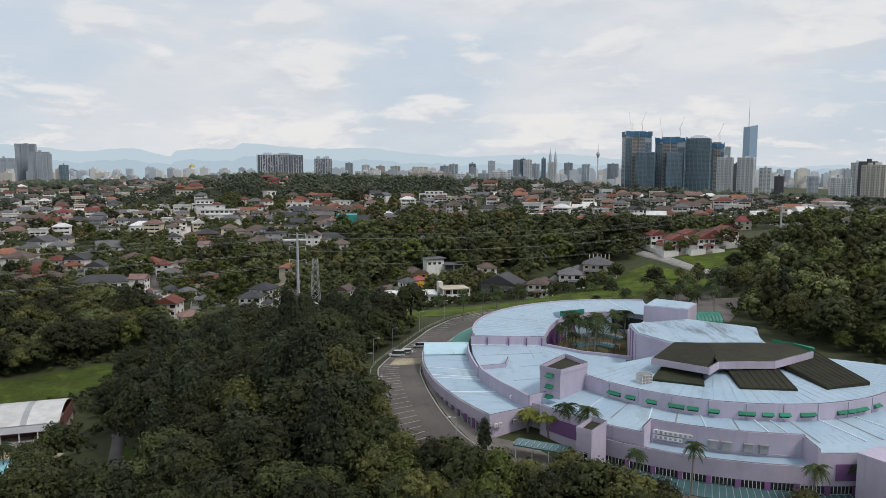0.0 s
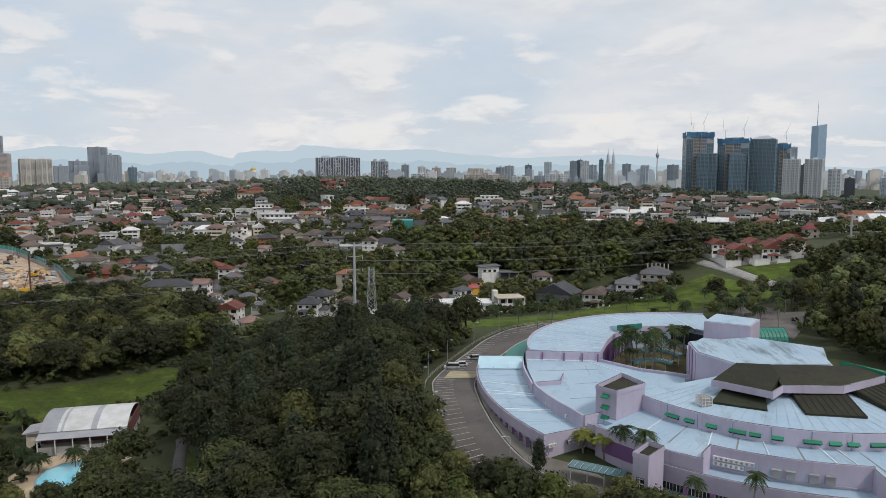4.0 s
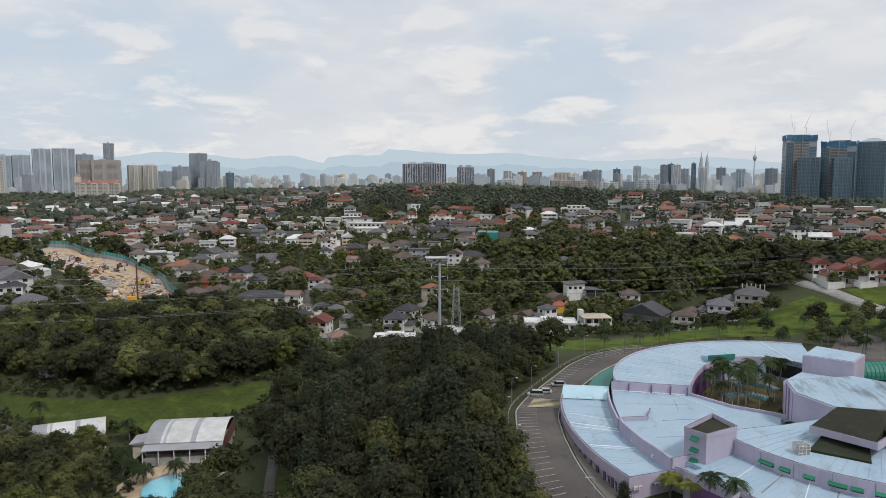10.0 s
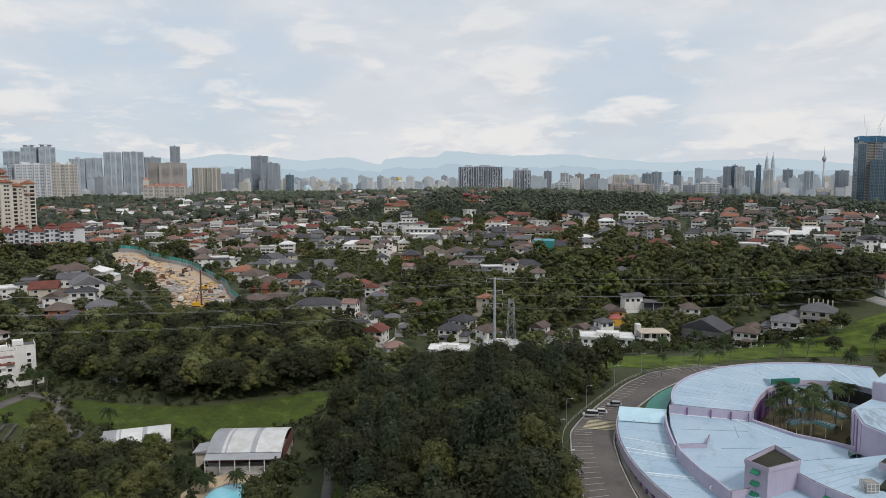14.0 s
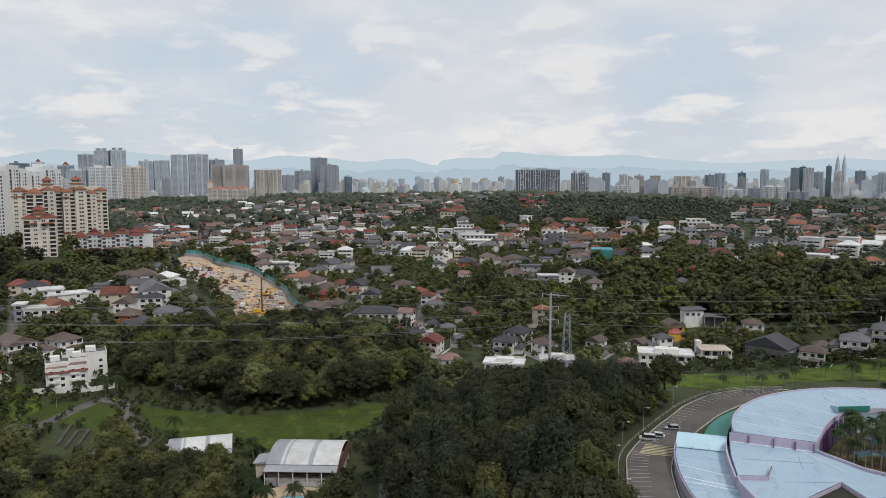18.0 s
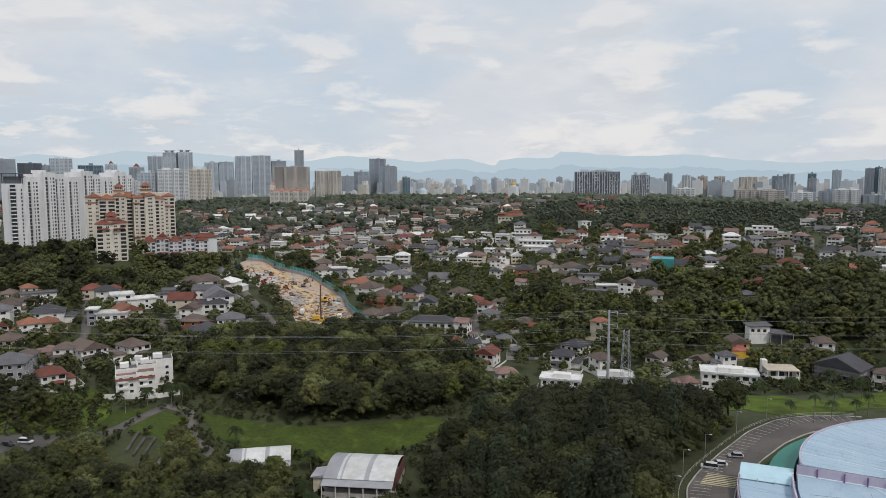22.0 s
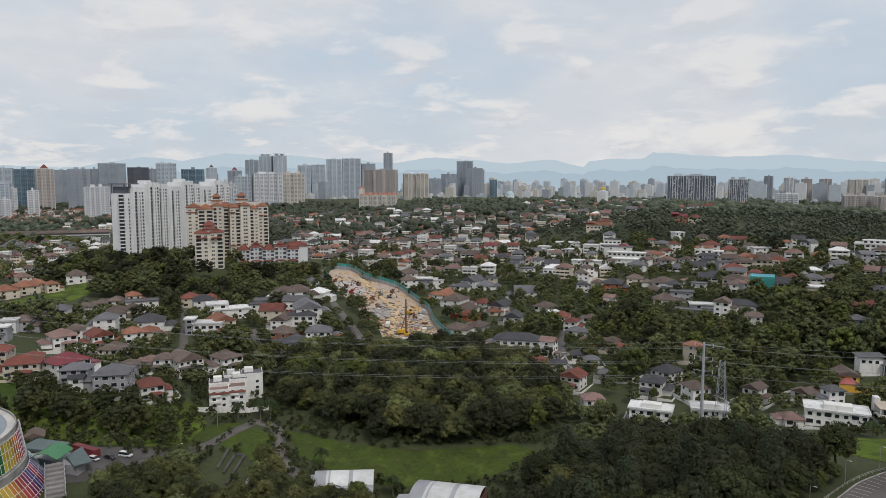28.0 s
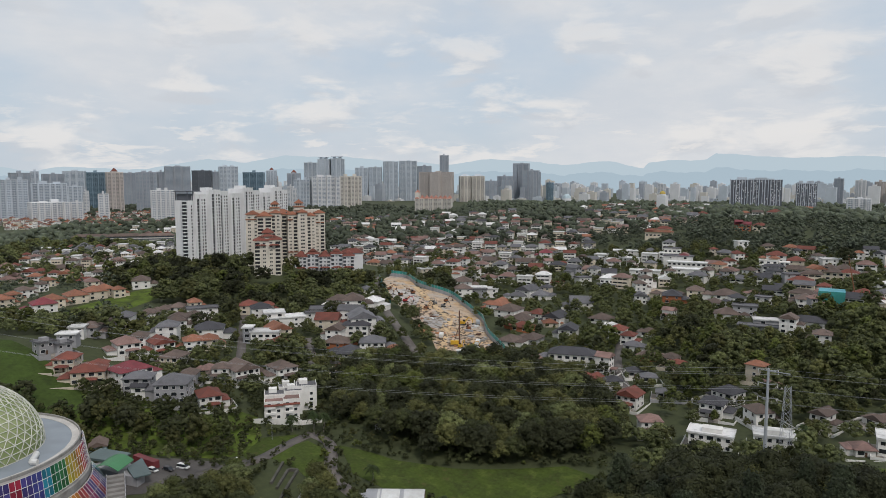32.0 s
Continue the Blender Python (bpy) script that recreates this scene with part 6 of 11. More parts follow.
house(-340.4, 486.5, 44, 13.4, 12.1, 2, "flat", "WHITE", "WHITE")
house(-345.1, 476.4, 45, 14.4, 11.5, 2, "flat", "GREY", "GREYWALL")
house(-317.4, 464.1, 14, 19.0, 15.2, 1, "gable", "ORANGE", "WHITE")
house(-322.1, 497.5, 22, 17.8, 10.7, 1, "hip", "GREY", "WHITE")
house(-315.3, 511.5, 1, 19.3, 17.3, 2, "gable", "GREY", "WHITE")
house(-305.2, 515.1, 20, 19.2, 15.4, 1, "hip", "GREY", "WHITE")
house(-265.2, 498.9, 32, 23.7, 16.6, 2, "gable", "GREY", "WHITE")
house(-276.3, 462.7, 5, 14.3, 12.9, 1, "hip", "RED", "WHITE")
house(-256.7, 447.5, 4, 17.8, 16.1, 2, "gable", "DARK", "WHITE")
house(-253.2, 441.3, 39, 13.8, 9.6, 1, "hip", "ORANGE", "CREAM")
house(-230.5, 418.7, 18, 16.0, 12.8, 2, "gable", "DARK", "WHITE")
house(-278.6, 434.4, 7, 19.8, 15.7, 1, "hip", "BROWN", "WHITE")
house(-264.3, 415.0, 7, 19.0, 11.3, 1, "hip", "RED", "BRICKRED")
house(-246.5, 380.1, 7, 16.0, 14.3, 1, "hip", "BROWN", "WHITE")
house(-242.7, 393.3, 6, 15.4, 13.8, 1, "hip", "BROWN", "GREYWALL")
house(-212.4, 356.5, 35, 10.6, 9.5, 1, "hip", "PINK", "WHITE")
house(-171.8, 341.2, 6, 11.2, 8.9, 1, "gable", "RED", "WHITE")
house(-178.5, 343.5, 7, 8.2, 6.5, 1, "hip", "RED", "WHITE")
house(-161.9, 344.9, 45, 9.3, 8.3, 1, "hip", "DARK", "WHITE")
house(-198.5, 434.8, 9, 13.9, 11.1, 2, "hip", "RED", "WHITE")
house(-142.8, 320.5, 3, 14.0, 10.2, 2, "gable", "RED", "WHITE")
house(-162.5, 327.4, 6, 7.7, 6.9, 1, "hip", "BROWN", "WHITE")
house(-186.4, 423.5, 8, 11.2, 9.0, 2, "hip", "RED", "WHITE")
house(-177.9, 413.2, 8, 14.5, 8.7, 1, "hip", "GREY", "WHITE")
house(-163.4, 397.2, 2, 11.8, 9.4, 1, "hip", "BROWN", "BRICKRED")
house(-152.7, 398.2, 0, 11.8, 9.4, 1, "hip", "BROWN", "CREAM")
house(-144.9, 389.1, 0, 10.0, 7.0, 1, "hip", "RED", "CREAM")
house(-157.6, 366.1, 33, 9.7, 7.7, 1, "hip", "DARK", "WHITE")
house(-148.1, 360.1, 32, 7.6, 6.8, 1, "hip", "GREY", "WHITE")
house(-129.6, 340.9, 20, 11.8, 6.0, 1, "hip", "GREY", "GREYWALL")
house(-119.7, 293.2, 37, 8.8, 7.9, 2, "hip", "PINK", "WHITE")
house(-258.0, 612.2, 17, 26.0, 10.4, 2, "flat", "WHITE", "WHITE")
house(-201.2, 536.7, 20, 19.0, 17.1, 2, "hip", "DARK", "BRICKRED")
house(-190.2, 554.9, 18, 17.0, 13.6, 2, "hip", "BROWN", "CREAM")
house(-173.9, 555.7, 17, 26.0, 15.6, 1, "hip", "BROWN", "WHITE")
house(-140.1, 500.0, 15, 14.8, 10.4, 2, "flat", "GREY", "GREYWALL")
house(-146.5, 493.2, 16, 21.5, 12.9, 1, "hip", "BROWN", "WHITE")
house(-117.3, 475.8, 21, 20.7, 8.3, 1, "flat", "WHITE", "GREYWALL")
house(-110.3, 521.0, 16, 15.3, 13.8, 2, "hip", "BROWN", "WHITE")
house(-76.0, 550.7, 7, 18.1, 12.6, 2, "hip", "RED", "CREAM")
house(-85.0, 446.8, 10, 12.8, 10.2, 2, "hip", "BROWN", "WHITE")
house(-87.7, 364.0, 43, 9.5, 8.6, 2, "hip", "PINK", "WHITE")
house(-59.1, 331.3, -14, 9.5, 8.6, 2, "gable", "BROWN", "WHITE")
house(-92.5, 290.0, 12, 16.5, 9.0, 2, "flat", "WHITE", "WHITE")
house(-71.0, 297.5, 18, 14.0, 9.0, 2, "flat", "WHITE", "WHITE")
house(-42.2, 343.9, -28, 9.6, 8.7, 1, "gable", "BROWN", "WHITE")
house(-43.5, 306.0, 29, 9.6, 7.7, 1, "hip", "PINK", "WHITE")
house(-27.5, 314.0, 10, 21.6, 10.8, 2, "flat", "WHITE", "WHITE")
house(6.3, 372.5, 14, 11.4, 9.1, 2, "hip", "BROWN", "WHITE")
house(29.6, 349.8, 10, 7.4, 6.7, 1, "hip", "BROWN", "WHITE")
house(36.5, 355.5, 9, 8.0, 7.2, 1, "hip", "BROWN", "WHITE")
house(-10.2, 572.6, 6, 19.6, 11.7, 2, "hip", "RED", "CREAM")
house(5.7, 544.0, 14, 13.6, 8.2, 2, "flat", "WHITE", "WHITE")
house(-29.3, 493.4, 3, 17.4, 12.2, 1, "hip", "RED", "GREYWALL")
house(-30.2, 459.8, 3, 12.3, 8.6, 1, "hip", "GREY", "GREYWALL")
house(37.3, 617.0, -3, 21.8, 13.1, 2, "hip", "GREY", "WHITE")
house(29.9, 645.7, -2, 15.6, 12.5, 2, "hip", "BROWN", "WHITE")
house(-76.9, 622.9, 7, 16.3, 8.1, 1, "hip", "WHITE", "WHITE")
house(-60.5, 639.3, 5, 19.4, 11.6, 2, "hip", "GREY", "WHITE")
house(-315.8, 698.7, 24, 25.4, 15.2, 2, "flat", "WHITE", "WHITE")
house(-246.9, 662.5, 15, 26.0, 13.0, 3, "flat", "GREY", "WHITE")
house(-224.8, 626.4, 14, 26.0, 13.0, 2, "flat", "WHITE", "WHITE")
house(-169.9, 684.6, 13, 22.3, 13.4, 3, "hip", "RED", "WHITE")
house(-152.7, 682.5, 12, 18.6, 14.8, 2, "hip", "RED", "CREAM")
house(-120.1, 652.8, 10, 20.6, 12.3, 1, "flat", "WHITE", "WHITE")
house(-106.4, 659.7, 9, 17.5, 14.0, 2, "hip", "BROWN", "CREAM")
house(-406.5, 684.3, 30, 19.0, 15.2, 3, "hip", "MAROON", "WHITE")
house(-316.8, 619.9, 27, 18.9, 13.3, 1, "hip", "PINK", "CREAM")
house(-287.6, 595.4, 25, 18.0, 12.6, 2, "gable", "DARK", "WHITE")
house(103.8, 399.5, 10, 12.6, 10.1, 2, "gable", "RED", "WHITE")
house(107.3, 383.9, 9, 13.3, 10.7, 2, "gable", "RED", "WHITE")
house(117.9, 394.6, 8, 12.4, 9.9, 2, "gable", "RED", "WHITE")
house(120.7, 381.1, 7, 12.6, 10.1, 2, "gable", "RED", "WHITE")
house(130.0, 387.7, 6, 12.2, 9.8, 2, "gable", "RED", "WHITE")
house(141.1, 395.6, 5, 13.7, 10.9, 2, "gable", "RED", "WHITE")
house(168.4, 455.1, -10, 13.6, 8.1, 2, "hip", "MAROON", "CREAM")
house(277.5, 554.0, -26, 17.2, 12.1, 3, "flat", "WHITE", "WHITE")
house(247.2, 593.1, -22, 26.0, 13.0, 2, "flat", "PINK", "CREAM")
house(211.1, 545.8, -21, 21.4, 10.7, 1, "flat", "DARK", "GREYWALL")
house(127.8, 571.3, 17, 13.5, 10.8, 3, "gable", "DARK", "WHITE")
house(136.8, 536.0, -4, 14.4, 11.5, 2, "hip", "BROWN", "WHITE")
house(154.8, 556.2, -15, 14.9, 11.9, 2, "hip", "RED", "WHITE")
house(110.5, 562.5, -11, 15.1, 12.1, 2, "hip", "GREY", "WHITE")
house(133.1, 755.1, -9, 26.0, 15.6, 2, "hip", "GREY", "WHITE")
house(87.6, 659.6, -7, 24.0, 14.4, 1, "hip", "ORANGE", "CREAM")
house(108.7, 749.9, -8, 15.4, 12.3, 2, "hip", "ORANGE", "YELLOW")
house(87.8, 746.6, -6, 17.7, 14.1, 2, "hip", "BROWN", "WHITE")
house(289.5, 532.9, -28, 18.2, 10.9, 2, "hip", "GREY", "WHITE")
house(213.8, 413.4, -27, 11.0, 8.8, 2, "hip", "BROWN", "WHITE")
house(102.7, 972.4, -6, 21.6, 17.3, 1, "hip", "RED", "WHITE")
house(193.1, 594.8, -17, 14.0, 11.2, 1, "hip", "RED", "WHITE")
house(286.9, 600.7, -25, 26.0, 13.0, 3, "hip", "PINK", "CREAM")
house(-564.7, 780.0, 3, 13.1, 8.9, 3, "hip", "PINK", "WHITE")
house(-547.7, 705.3, 99, 12.8, 9.6, 3, "hip", "ORANGE", "WHITE")
house(-530.0, 665.5, 46, 13.3, 8.7, 3, "hip", "GREY", "CREAM")
house(-517.1, 658.2, 3, 14.0, 8.4, 2, "hip", "ORANGE", "WHITE")
house(-513.4, 782.7, 104, 10.6, 7.3, 2, "gable", "RED", "WHITE")
house(-497.9, 741.4, 18, 13.5, 11.7, 2, "hip", "GREY", "CREAM")
house(-485.4, 621.5, 58, 9.5, 6.6, 2, "gable", "BROWN", "GREYWALL")
house(-482.3, 659.7, 52, 14.0, 10.1, 2, "hip", "PINK", "CREAM")
house(-485.0, 681.5, 13, 12.4, 9.6, 2, "gable", "BROWN", "GREYWALL")
house(-465.7, 638.4, 9, 14.1, 9.4, 3, "gable", "PINK", "WHITE")
house(-450.5, 641.5, 21, 14.3, 9.2, 2, "hip", "GREY", "WHITE")
house(-452.8, 697.9, 52, 11.2, 9.0, 2, "hip", "GREY", "WHITE")
house(-450.6, 763.4, 102, 14.4, 13.0, 3, "hip", "RED", "WHITE")
house(-437.9, 580.6, 8, 9.9, 8.4, 3, "hip", "RED", "WHITE")
house(-434.8, 681.1, 99, 11.8, 9.4, 1, "flat", "GREY", "WHITE")
house(-436.3, 698.5, 7, 14.7, 9.7, 2, "hip", "BROWN", "WHITE")
house(-434.2, 744.6, 4, 9.3, 6.4, 3, "flat", "GREY", "CREAM")
house(-421.3, 641.5, 19, 14.4, 11.8, 2, "hip", "BROWN", "WHITE")
house(-418.8, 725.0, 100, 11.8, 8.8, 2, "hip", "ORANGE", "CREAM")
house(-415.7, 770.8, 104, 10.4, 6.7, 2, "gable", "RED", "WHITE")
house(-404.5, 538.2, 13, 11.7, 8.7, 2, "gable", "GREY", "WHITE")
house(-407.2, 661.5, 13, 11.8, 9.6, 1, "hip", "GREY", "CREAM")
house(-405.3, 703.0, 14, 12.7, 10.6, 2, "flat", "GREY", "CREAM")
house(-390.7, 509.6, 109, 12.7, 8.8, 3, "gable", "ORANGE", "WHITE")
house(-381.5, 744.2, 19, 13.0, 8.9, 2, "hip", "GREY", "WHITE")
house(-372.0, 639.1, 50, 11.5, 8.2, 2, "gable", "PINK", "WHITE")
house(-363.7, 691.8, 9, 11.6, 8.6, 1, "gable", "BROWN", "WHITE")
house(-341.1, 571.2, 51, 13.8, 9.4, 2, "hip", "BROWN", "GREYWALL")
house(-333.3, 667.7, 53, 9.3, 7.1, 2, "flat", "WHITE", "CREAM")
house(-326.2, 639.9, 50, 13.8, 9.4, 3, "gable", "GREY", "CREAM")
house(-316.4, 555.0, 13, 12.9, 11.2, 1, "gable", "RED", "CREAM")
house(-306.2, 641.5, 64, 10.0, 6.6, 3, "flat", "WHITE", "WHITE")
house(-297.0, 569.2, 57, 12.0, 9.3, 2, "flat", "GREY", "WHITE")
house(-215.4, 453.5, 0, 11.5, 7.6, 1, "hip", "WHITE", "WHITE")
house(-186.2, 446.5, 8, 10.7, 9.7, 1, "hip", "BROWN", "WHITE")
house(-174.9, 364.3, 95, 10.4, 7.8, 3, "gable", "PINK", "WHITE")
house(-294.0, 663.1, -9, 13.0, 11.1, 2, "flat", "WHITE", "WHITE")
house(-284.8, 645.1, 1, 9.1, 8.1, 2, "hip", "BROWN", "WHITE")
house(-266.5, 645.9, 88, 13.4, 9.4, 2, "hip", "GREY", "CREAM")
house(-251.7, 596.6, -11, 10.1, 8.1, 3, "hip", "BROWN", "WHITE")
house(-247.5, 650.8, 40, 10.5, 8.4, 1, "hip", "RED", "CREAM")
house(-246.9, 680.4, 1, 11.0, 8.1, 2, "gable", "PINK", "CREAM")
house(-236.8, 555.8, 39, 12.6, 10.2, 3, "hip", "BROWN", "WHITE")
house(-239.6, 574.0, 47, 13.4, 8.5, 3, "hip", "BROWN", "WHITE")
house(-238.8, 617.9, 8, 12.8, 9.2, 2, "hip", "BROWN", "WHITE")
house(-232.7, 652.1, 34, 13.7, 9.1, 1, "hip", "GREY", "CREAM")
house(-227.6, 705.8, 42, 9.3, 6.0, 2, "hip", "RED", "CREAM")
house(-222.4, 552.1, 92, 12.0, 7.4, 1, "hip", "BROWN", "CREAM")
house(-209.5, 726.7, 47, 10.6, 8.1, 3, "flat", "WHITE", "WHITE")
house(-203.6, 650.8, -6, 13.7, 10.0, 2, "hip", "ORANGE", "CREAM")
house(-200.2, 666.7, 43, 11.8, 10.0, 2, "gable", "RED", "WHITE")
house(-202.0, 695.7, 43, 13.7, 10.6, 2, "hip", "RED", "WHITE")
house(-188.6, 490.4, 87, 9.4, 7.7, 2, "gable", "PINK", "WHITE")
house(-189.2, 612.3, 35, 11.6, 9.1, 3, "hip", "BROWN", "GREYWALL")
house(-173.3, 634.8, -7, 12.7, 10.8, 2, "hip", "BROWN", "WHITE")
house(-169.8, 701.6, 92, 11.5, 7.1, 2, "hip", "RED", "WHITE")
house(-153.4, 562.5, 39, 9.5, 7.1, 1, "hip", "PINK", "WHITE")
house(-158.1, 637.8, 49, 12.4, 10.2, 2, "hip", "DARK", "GREYWALL")
house(-156.2, 722.8, 10, 10.1, 6.3, 2, "hip", "DARK", "WHITE")
house(-135.4, 526.1, 0, 9.3, 7.9, 2, "flat", "GREY", "WHITE")
house(-139.8, 587.4, 84, 12.0, 9.4, 1, "gable", "DARK", "WHITE")
house(-137.2, 610.8, 33, 12.6, 8.4, 3, "flat", "GREY", "GREYWALL")
house(-138.8, 706.9, 40, 11.9, 8.9, 2, "hip", "BROWN", "WHITE")
house(-123.2, 637.8, 40, 14.1, 10.7, 3, "gable", "ORANGE", "CREAM")
house(-124.4, 678.5, 7, 11.4, 7.1, 1, "hip", "BROWN", "WHITE")
house(-127.0, 695.0, 30, 12.9, 10.6, 2, "flat", "WHITE", "WHITE")
house(-102.2, 460.9, 4, 12.7, 9.3, 3, "gable", "BROWN", "WHITE")
house(-98.4, 507.1, 29, 9.8, 8.3, 3, "hip", "PINK", "GREYWALL")
house(-108.1, 581.5, 92, 13.6, 8.3, 2, "hip", "RED", "WHITE")
house(-90.8, 717.2, -26, 14.4, 11.2, 3, "gable", "GREY", "WHITE")
house(-57.0, 570.8, 15, 13.3, 11.5, 2, "hip", "BROWN", "GREYWALL")
house(-59.7, 694.9, 26, 13.8, 11.7, 2, "flat", "GREY", "WHITE")
house(-40.4, 670.5, 29, 14.5, 9.7, 3, "gable", "GREY", "GREYWALL")
house(-38.5, 740.1, 18, 12.6, 11.2, 1, "gable", "RED", "CREAM")
house(-24.5, 554.0, 28, 13.9, 9.6, 1, "gable", "DARK", "CREAM")
house(-22.9, 630.9, 31, 9.2, 6.1, 3, "hip", "BROWN", "GREYWALL")
house(-24.4, 673.1, 16, 11.2, 8.0, 2, "flat", "GREY", "CREAM")
house(-5.8, 608.7, 73, 9.5, 6.2, 2, "hip", "BROWN", "WHITE")
house(-4.6, 694.1, -22, 14.2, 11.1, 3, "hip", "PINK", "GREYWALL")
house(12.1, 627.8, 14, 10.1, 7.9, 2, "flat", "GREY", "WHITE")
house(45.1, 569.7, 65, 9.1, 5.9, 1, "flat", "WHITE", "CREAM")
house(44.6, 674.1, 26, 14.0, 9.7, 2, "hip", "RED", "WHITE")
house(43.8, 714.3, 17, 14.2, 12.7, 2, "hip", "GREY", "CREAM")
house(60.4, 586.4, 17, 14.5, 9.7, 2, "hip", "RED", "WHITE")
house(62.2, 670.9, -10, 11.6, 7.4, 2, "hip", "GREY", "WHITE")
house(64.5, 696.3, 11, 11.3, 8.4, 1, "gable", "BROWN", "CREAM")
house(61.3, 740.1, 21, 9.9, 8.1, 2, "hip", "BROWN", "WHITE")
house(79.0, 712.6, 76, 10.6, 6.7, 1, "gable", "BROWN", "WHITE")
house(79.2, 813.8, 73, 12.6, 9.7, 1, "hip", "BROWN", "WHITE")
house(79.1, 833.9, 10, 9.0, 7.3, 3, "hip", "GREY", "CREAM")
house(97.0, 810.8, -19, 13.7, 9.6, 3, "flat", "GREY", "CREAM")
house(-105.0, 346.4, -17, 14.7, 11.3, 2, "hip", "DARK", "WHITE")
house(-31.5, 331.1, 40, 9.5, 6.0, 3, "hip", "GREY", "WHITE")
house(-389.9, 297.0, 60, 17.6, 12.1, 3, "hip", "DARK", "WHITE")
house(-391.5, 392.6, 71, 12.4, 8.7, 2, "hip", "GREY", "WHITE")
house(-360.0, 372.6, 18, 17.4, 13.1, 2, "hip", "WHITE", "WHITE")
house(-348.0, 204.8, 28, 14.4, 12.2, 2, "hip", "BROWN", "CREAM")
house(-318.6, 589.8, 84, 13.4, 11.1, 3, "gable", "GREY", "GREYWALL")
house(-310.4, 526.4, 9, 11.6, 8.1, 2, "hip", "DARK", "CREAM")
house(-304.2, 608.7, 3, 13.1, 10.5, 2, "hip", "GREY", "WHITE")
house(-227.8, 470.4, 0, 17.9, 13.8, 1, "hip", "BROWN", "WHITE")
house(-224.8, 530.1, 30, 13.2, 9.8, 2, "gable", "GREY", "WHITE")
house(-206.6, 552.6, -2, 11.5, 8.5, 1, "hip", "BROWN", "WHITE")
house(-210.1, 627.4, -7, 12.1, 9.9, 2, "gable", "BROWN", "WHITE")
house(-155.7, 529.1, 37, 13.5, 9.4, 2, "hip", "DARK", "WHITE")
house(-111.3, 731.7, 0, 11.7, 7.1, 2, "hip", "ORANGE", "WHITE")
house(-93.5, 749.6, 95, 11.3, 6.8, 1, "hip", "RED", "GREYWALL")
house(-102.1, 327.9, 4, 13.7, 10.2, 2, "hip", "DARK", "WHITE")
house(-99.4, 380.9, 84, 9.9, 8.7, 3, "hip", "ORANGE", "CREAM")
house(-82.6, 326.2, 46, 12.1, 10.3, 2, "hip", "BROWN", "WHITE")
house(-642.1, 595.7, 11, 14.2, 11.6, 3, "flat", "GREY", "WHITE")
house(-628.7, 579.0, 16, 9.3, 6.0, 2, "flat", "GREY", "WHITE")
house(-627.3, 636.5, 54, 9.9, 8.1, 1, "hip", "BROWN", "WHITE")
house(-614.0, 600.6, 53, 13.7, 10.8, 2, "hip", "PINK", "WHITE")
house(-595.0, 682.2, 65, 11.3, 9.0, 3, "hip", "BROWN", "GREYWALL")
house(-547.3, 555.5, 62, 14.4, 10.9, 2, "hip", "ORANGE", "WHITE")
house(-550.3, 679.9, 28, 12.6, 11.0, 2, "hip", "RED", "GREYWALL")
house(-528.8, 521.7, 17, 10.2, 7.7, 2, "hip", "RED", "CREAM")
house(-529.5, 581.2, 27, 10.3, 7.2, 2, "gable", "GREY", "WHITE")
house(-514.1, 515.3, 13, 9.0, 6.0, 2, "hip", "BROWN", "GREYWALL")
house(-518.2, 602.1, 108, 11.0, 8.1, 1, "hip", "RED", "WHITE")
house(-516.1, 618.6, 104, 13.1, 10.0, 3, "hip", "BROWN", "WHITE")
house(-483.1, 534.7, 57, 12.9, 9.1, 2, "flat", "GREY", "WHITE")
house(-484.5, 561.1, 24, 14.8, 11.8, 2, "hip", "BROWN", "GREYWALL")
house(-481.8, 717.9, 63, 10.9, 6.8, 1, "flat", "GREY", "WHITE")
house(-433.3, 601.7, 19, 9.8, 7.3, 1, "gable", "PINK", "WHITE")
house(-422.0, 499.8, 69, 10.7, 8.9, 2, "flat", "WHITE", "CREAM")


FAR_HOUSES = {}  # material name -> boxes and roofs of the joined far houses


def join_house(x, y, rot, w, d, h, wall, tiles, style):
    z = gz(x, y)
    m = pose(x, y, z, 0, 0, rot)
    for name, bm in ((wall.name, boxes((-w / 2, -d / 2, -5, w / 2, d / 2, h))), (tiles.name, roof_bm(w, d, 0.5, 0.6, style)), (GLASS.name, boxes(*[(-w / 2 + 1 + (w - 2) / 3 * j, -d / 2 - 0.06, 3.1 * q + 1, -w / 2 + 0.4 + (w - 2) / 3 * (j + 1), -d / 2 + 0.05, 3.1 * q + 2.2) for q in range(int(h / 3.1)) for j in range(3)]))):
        if name == tiles.name:
            bm.transform(Matrix.Translation((0, 0, h)))
        bm.transform(m)
        bm.verts.index_update()
        V, F = FAR_HOUSES.setdefault(name, ([], []))
        n = len(V)
        V.extend(v.co[:] for v in bm.verts)
        F.extend([n + v.index for v in f.verts] for f in bm.faces)
        bm.free()


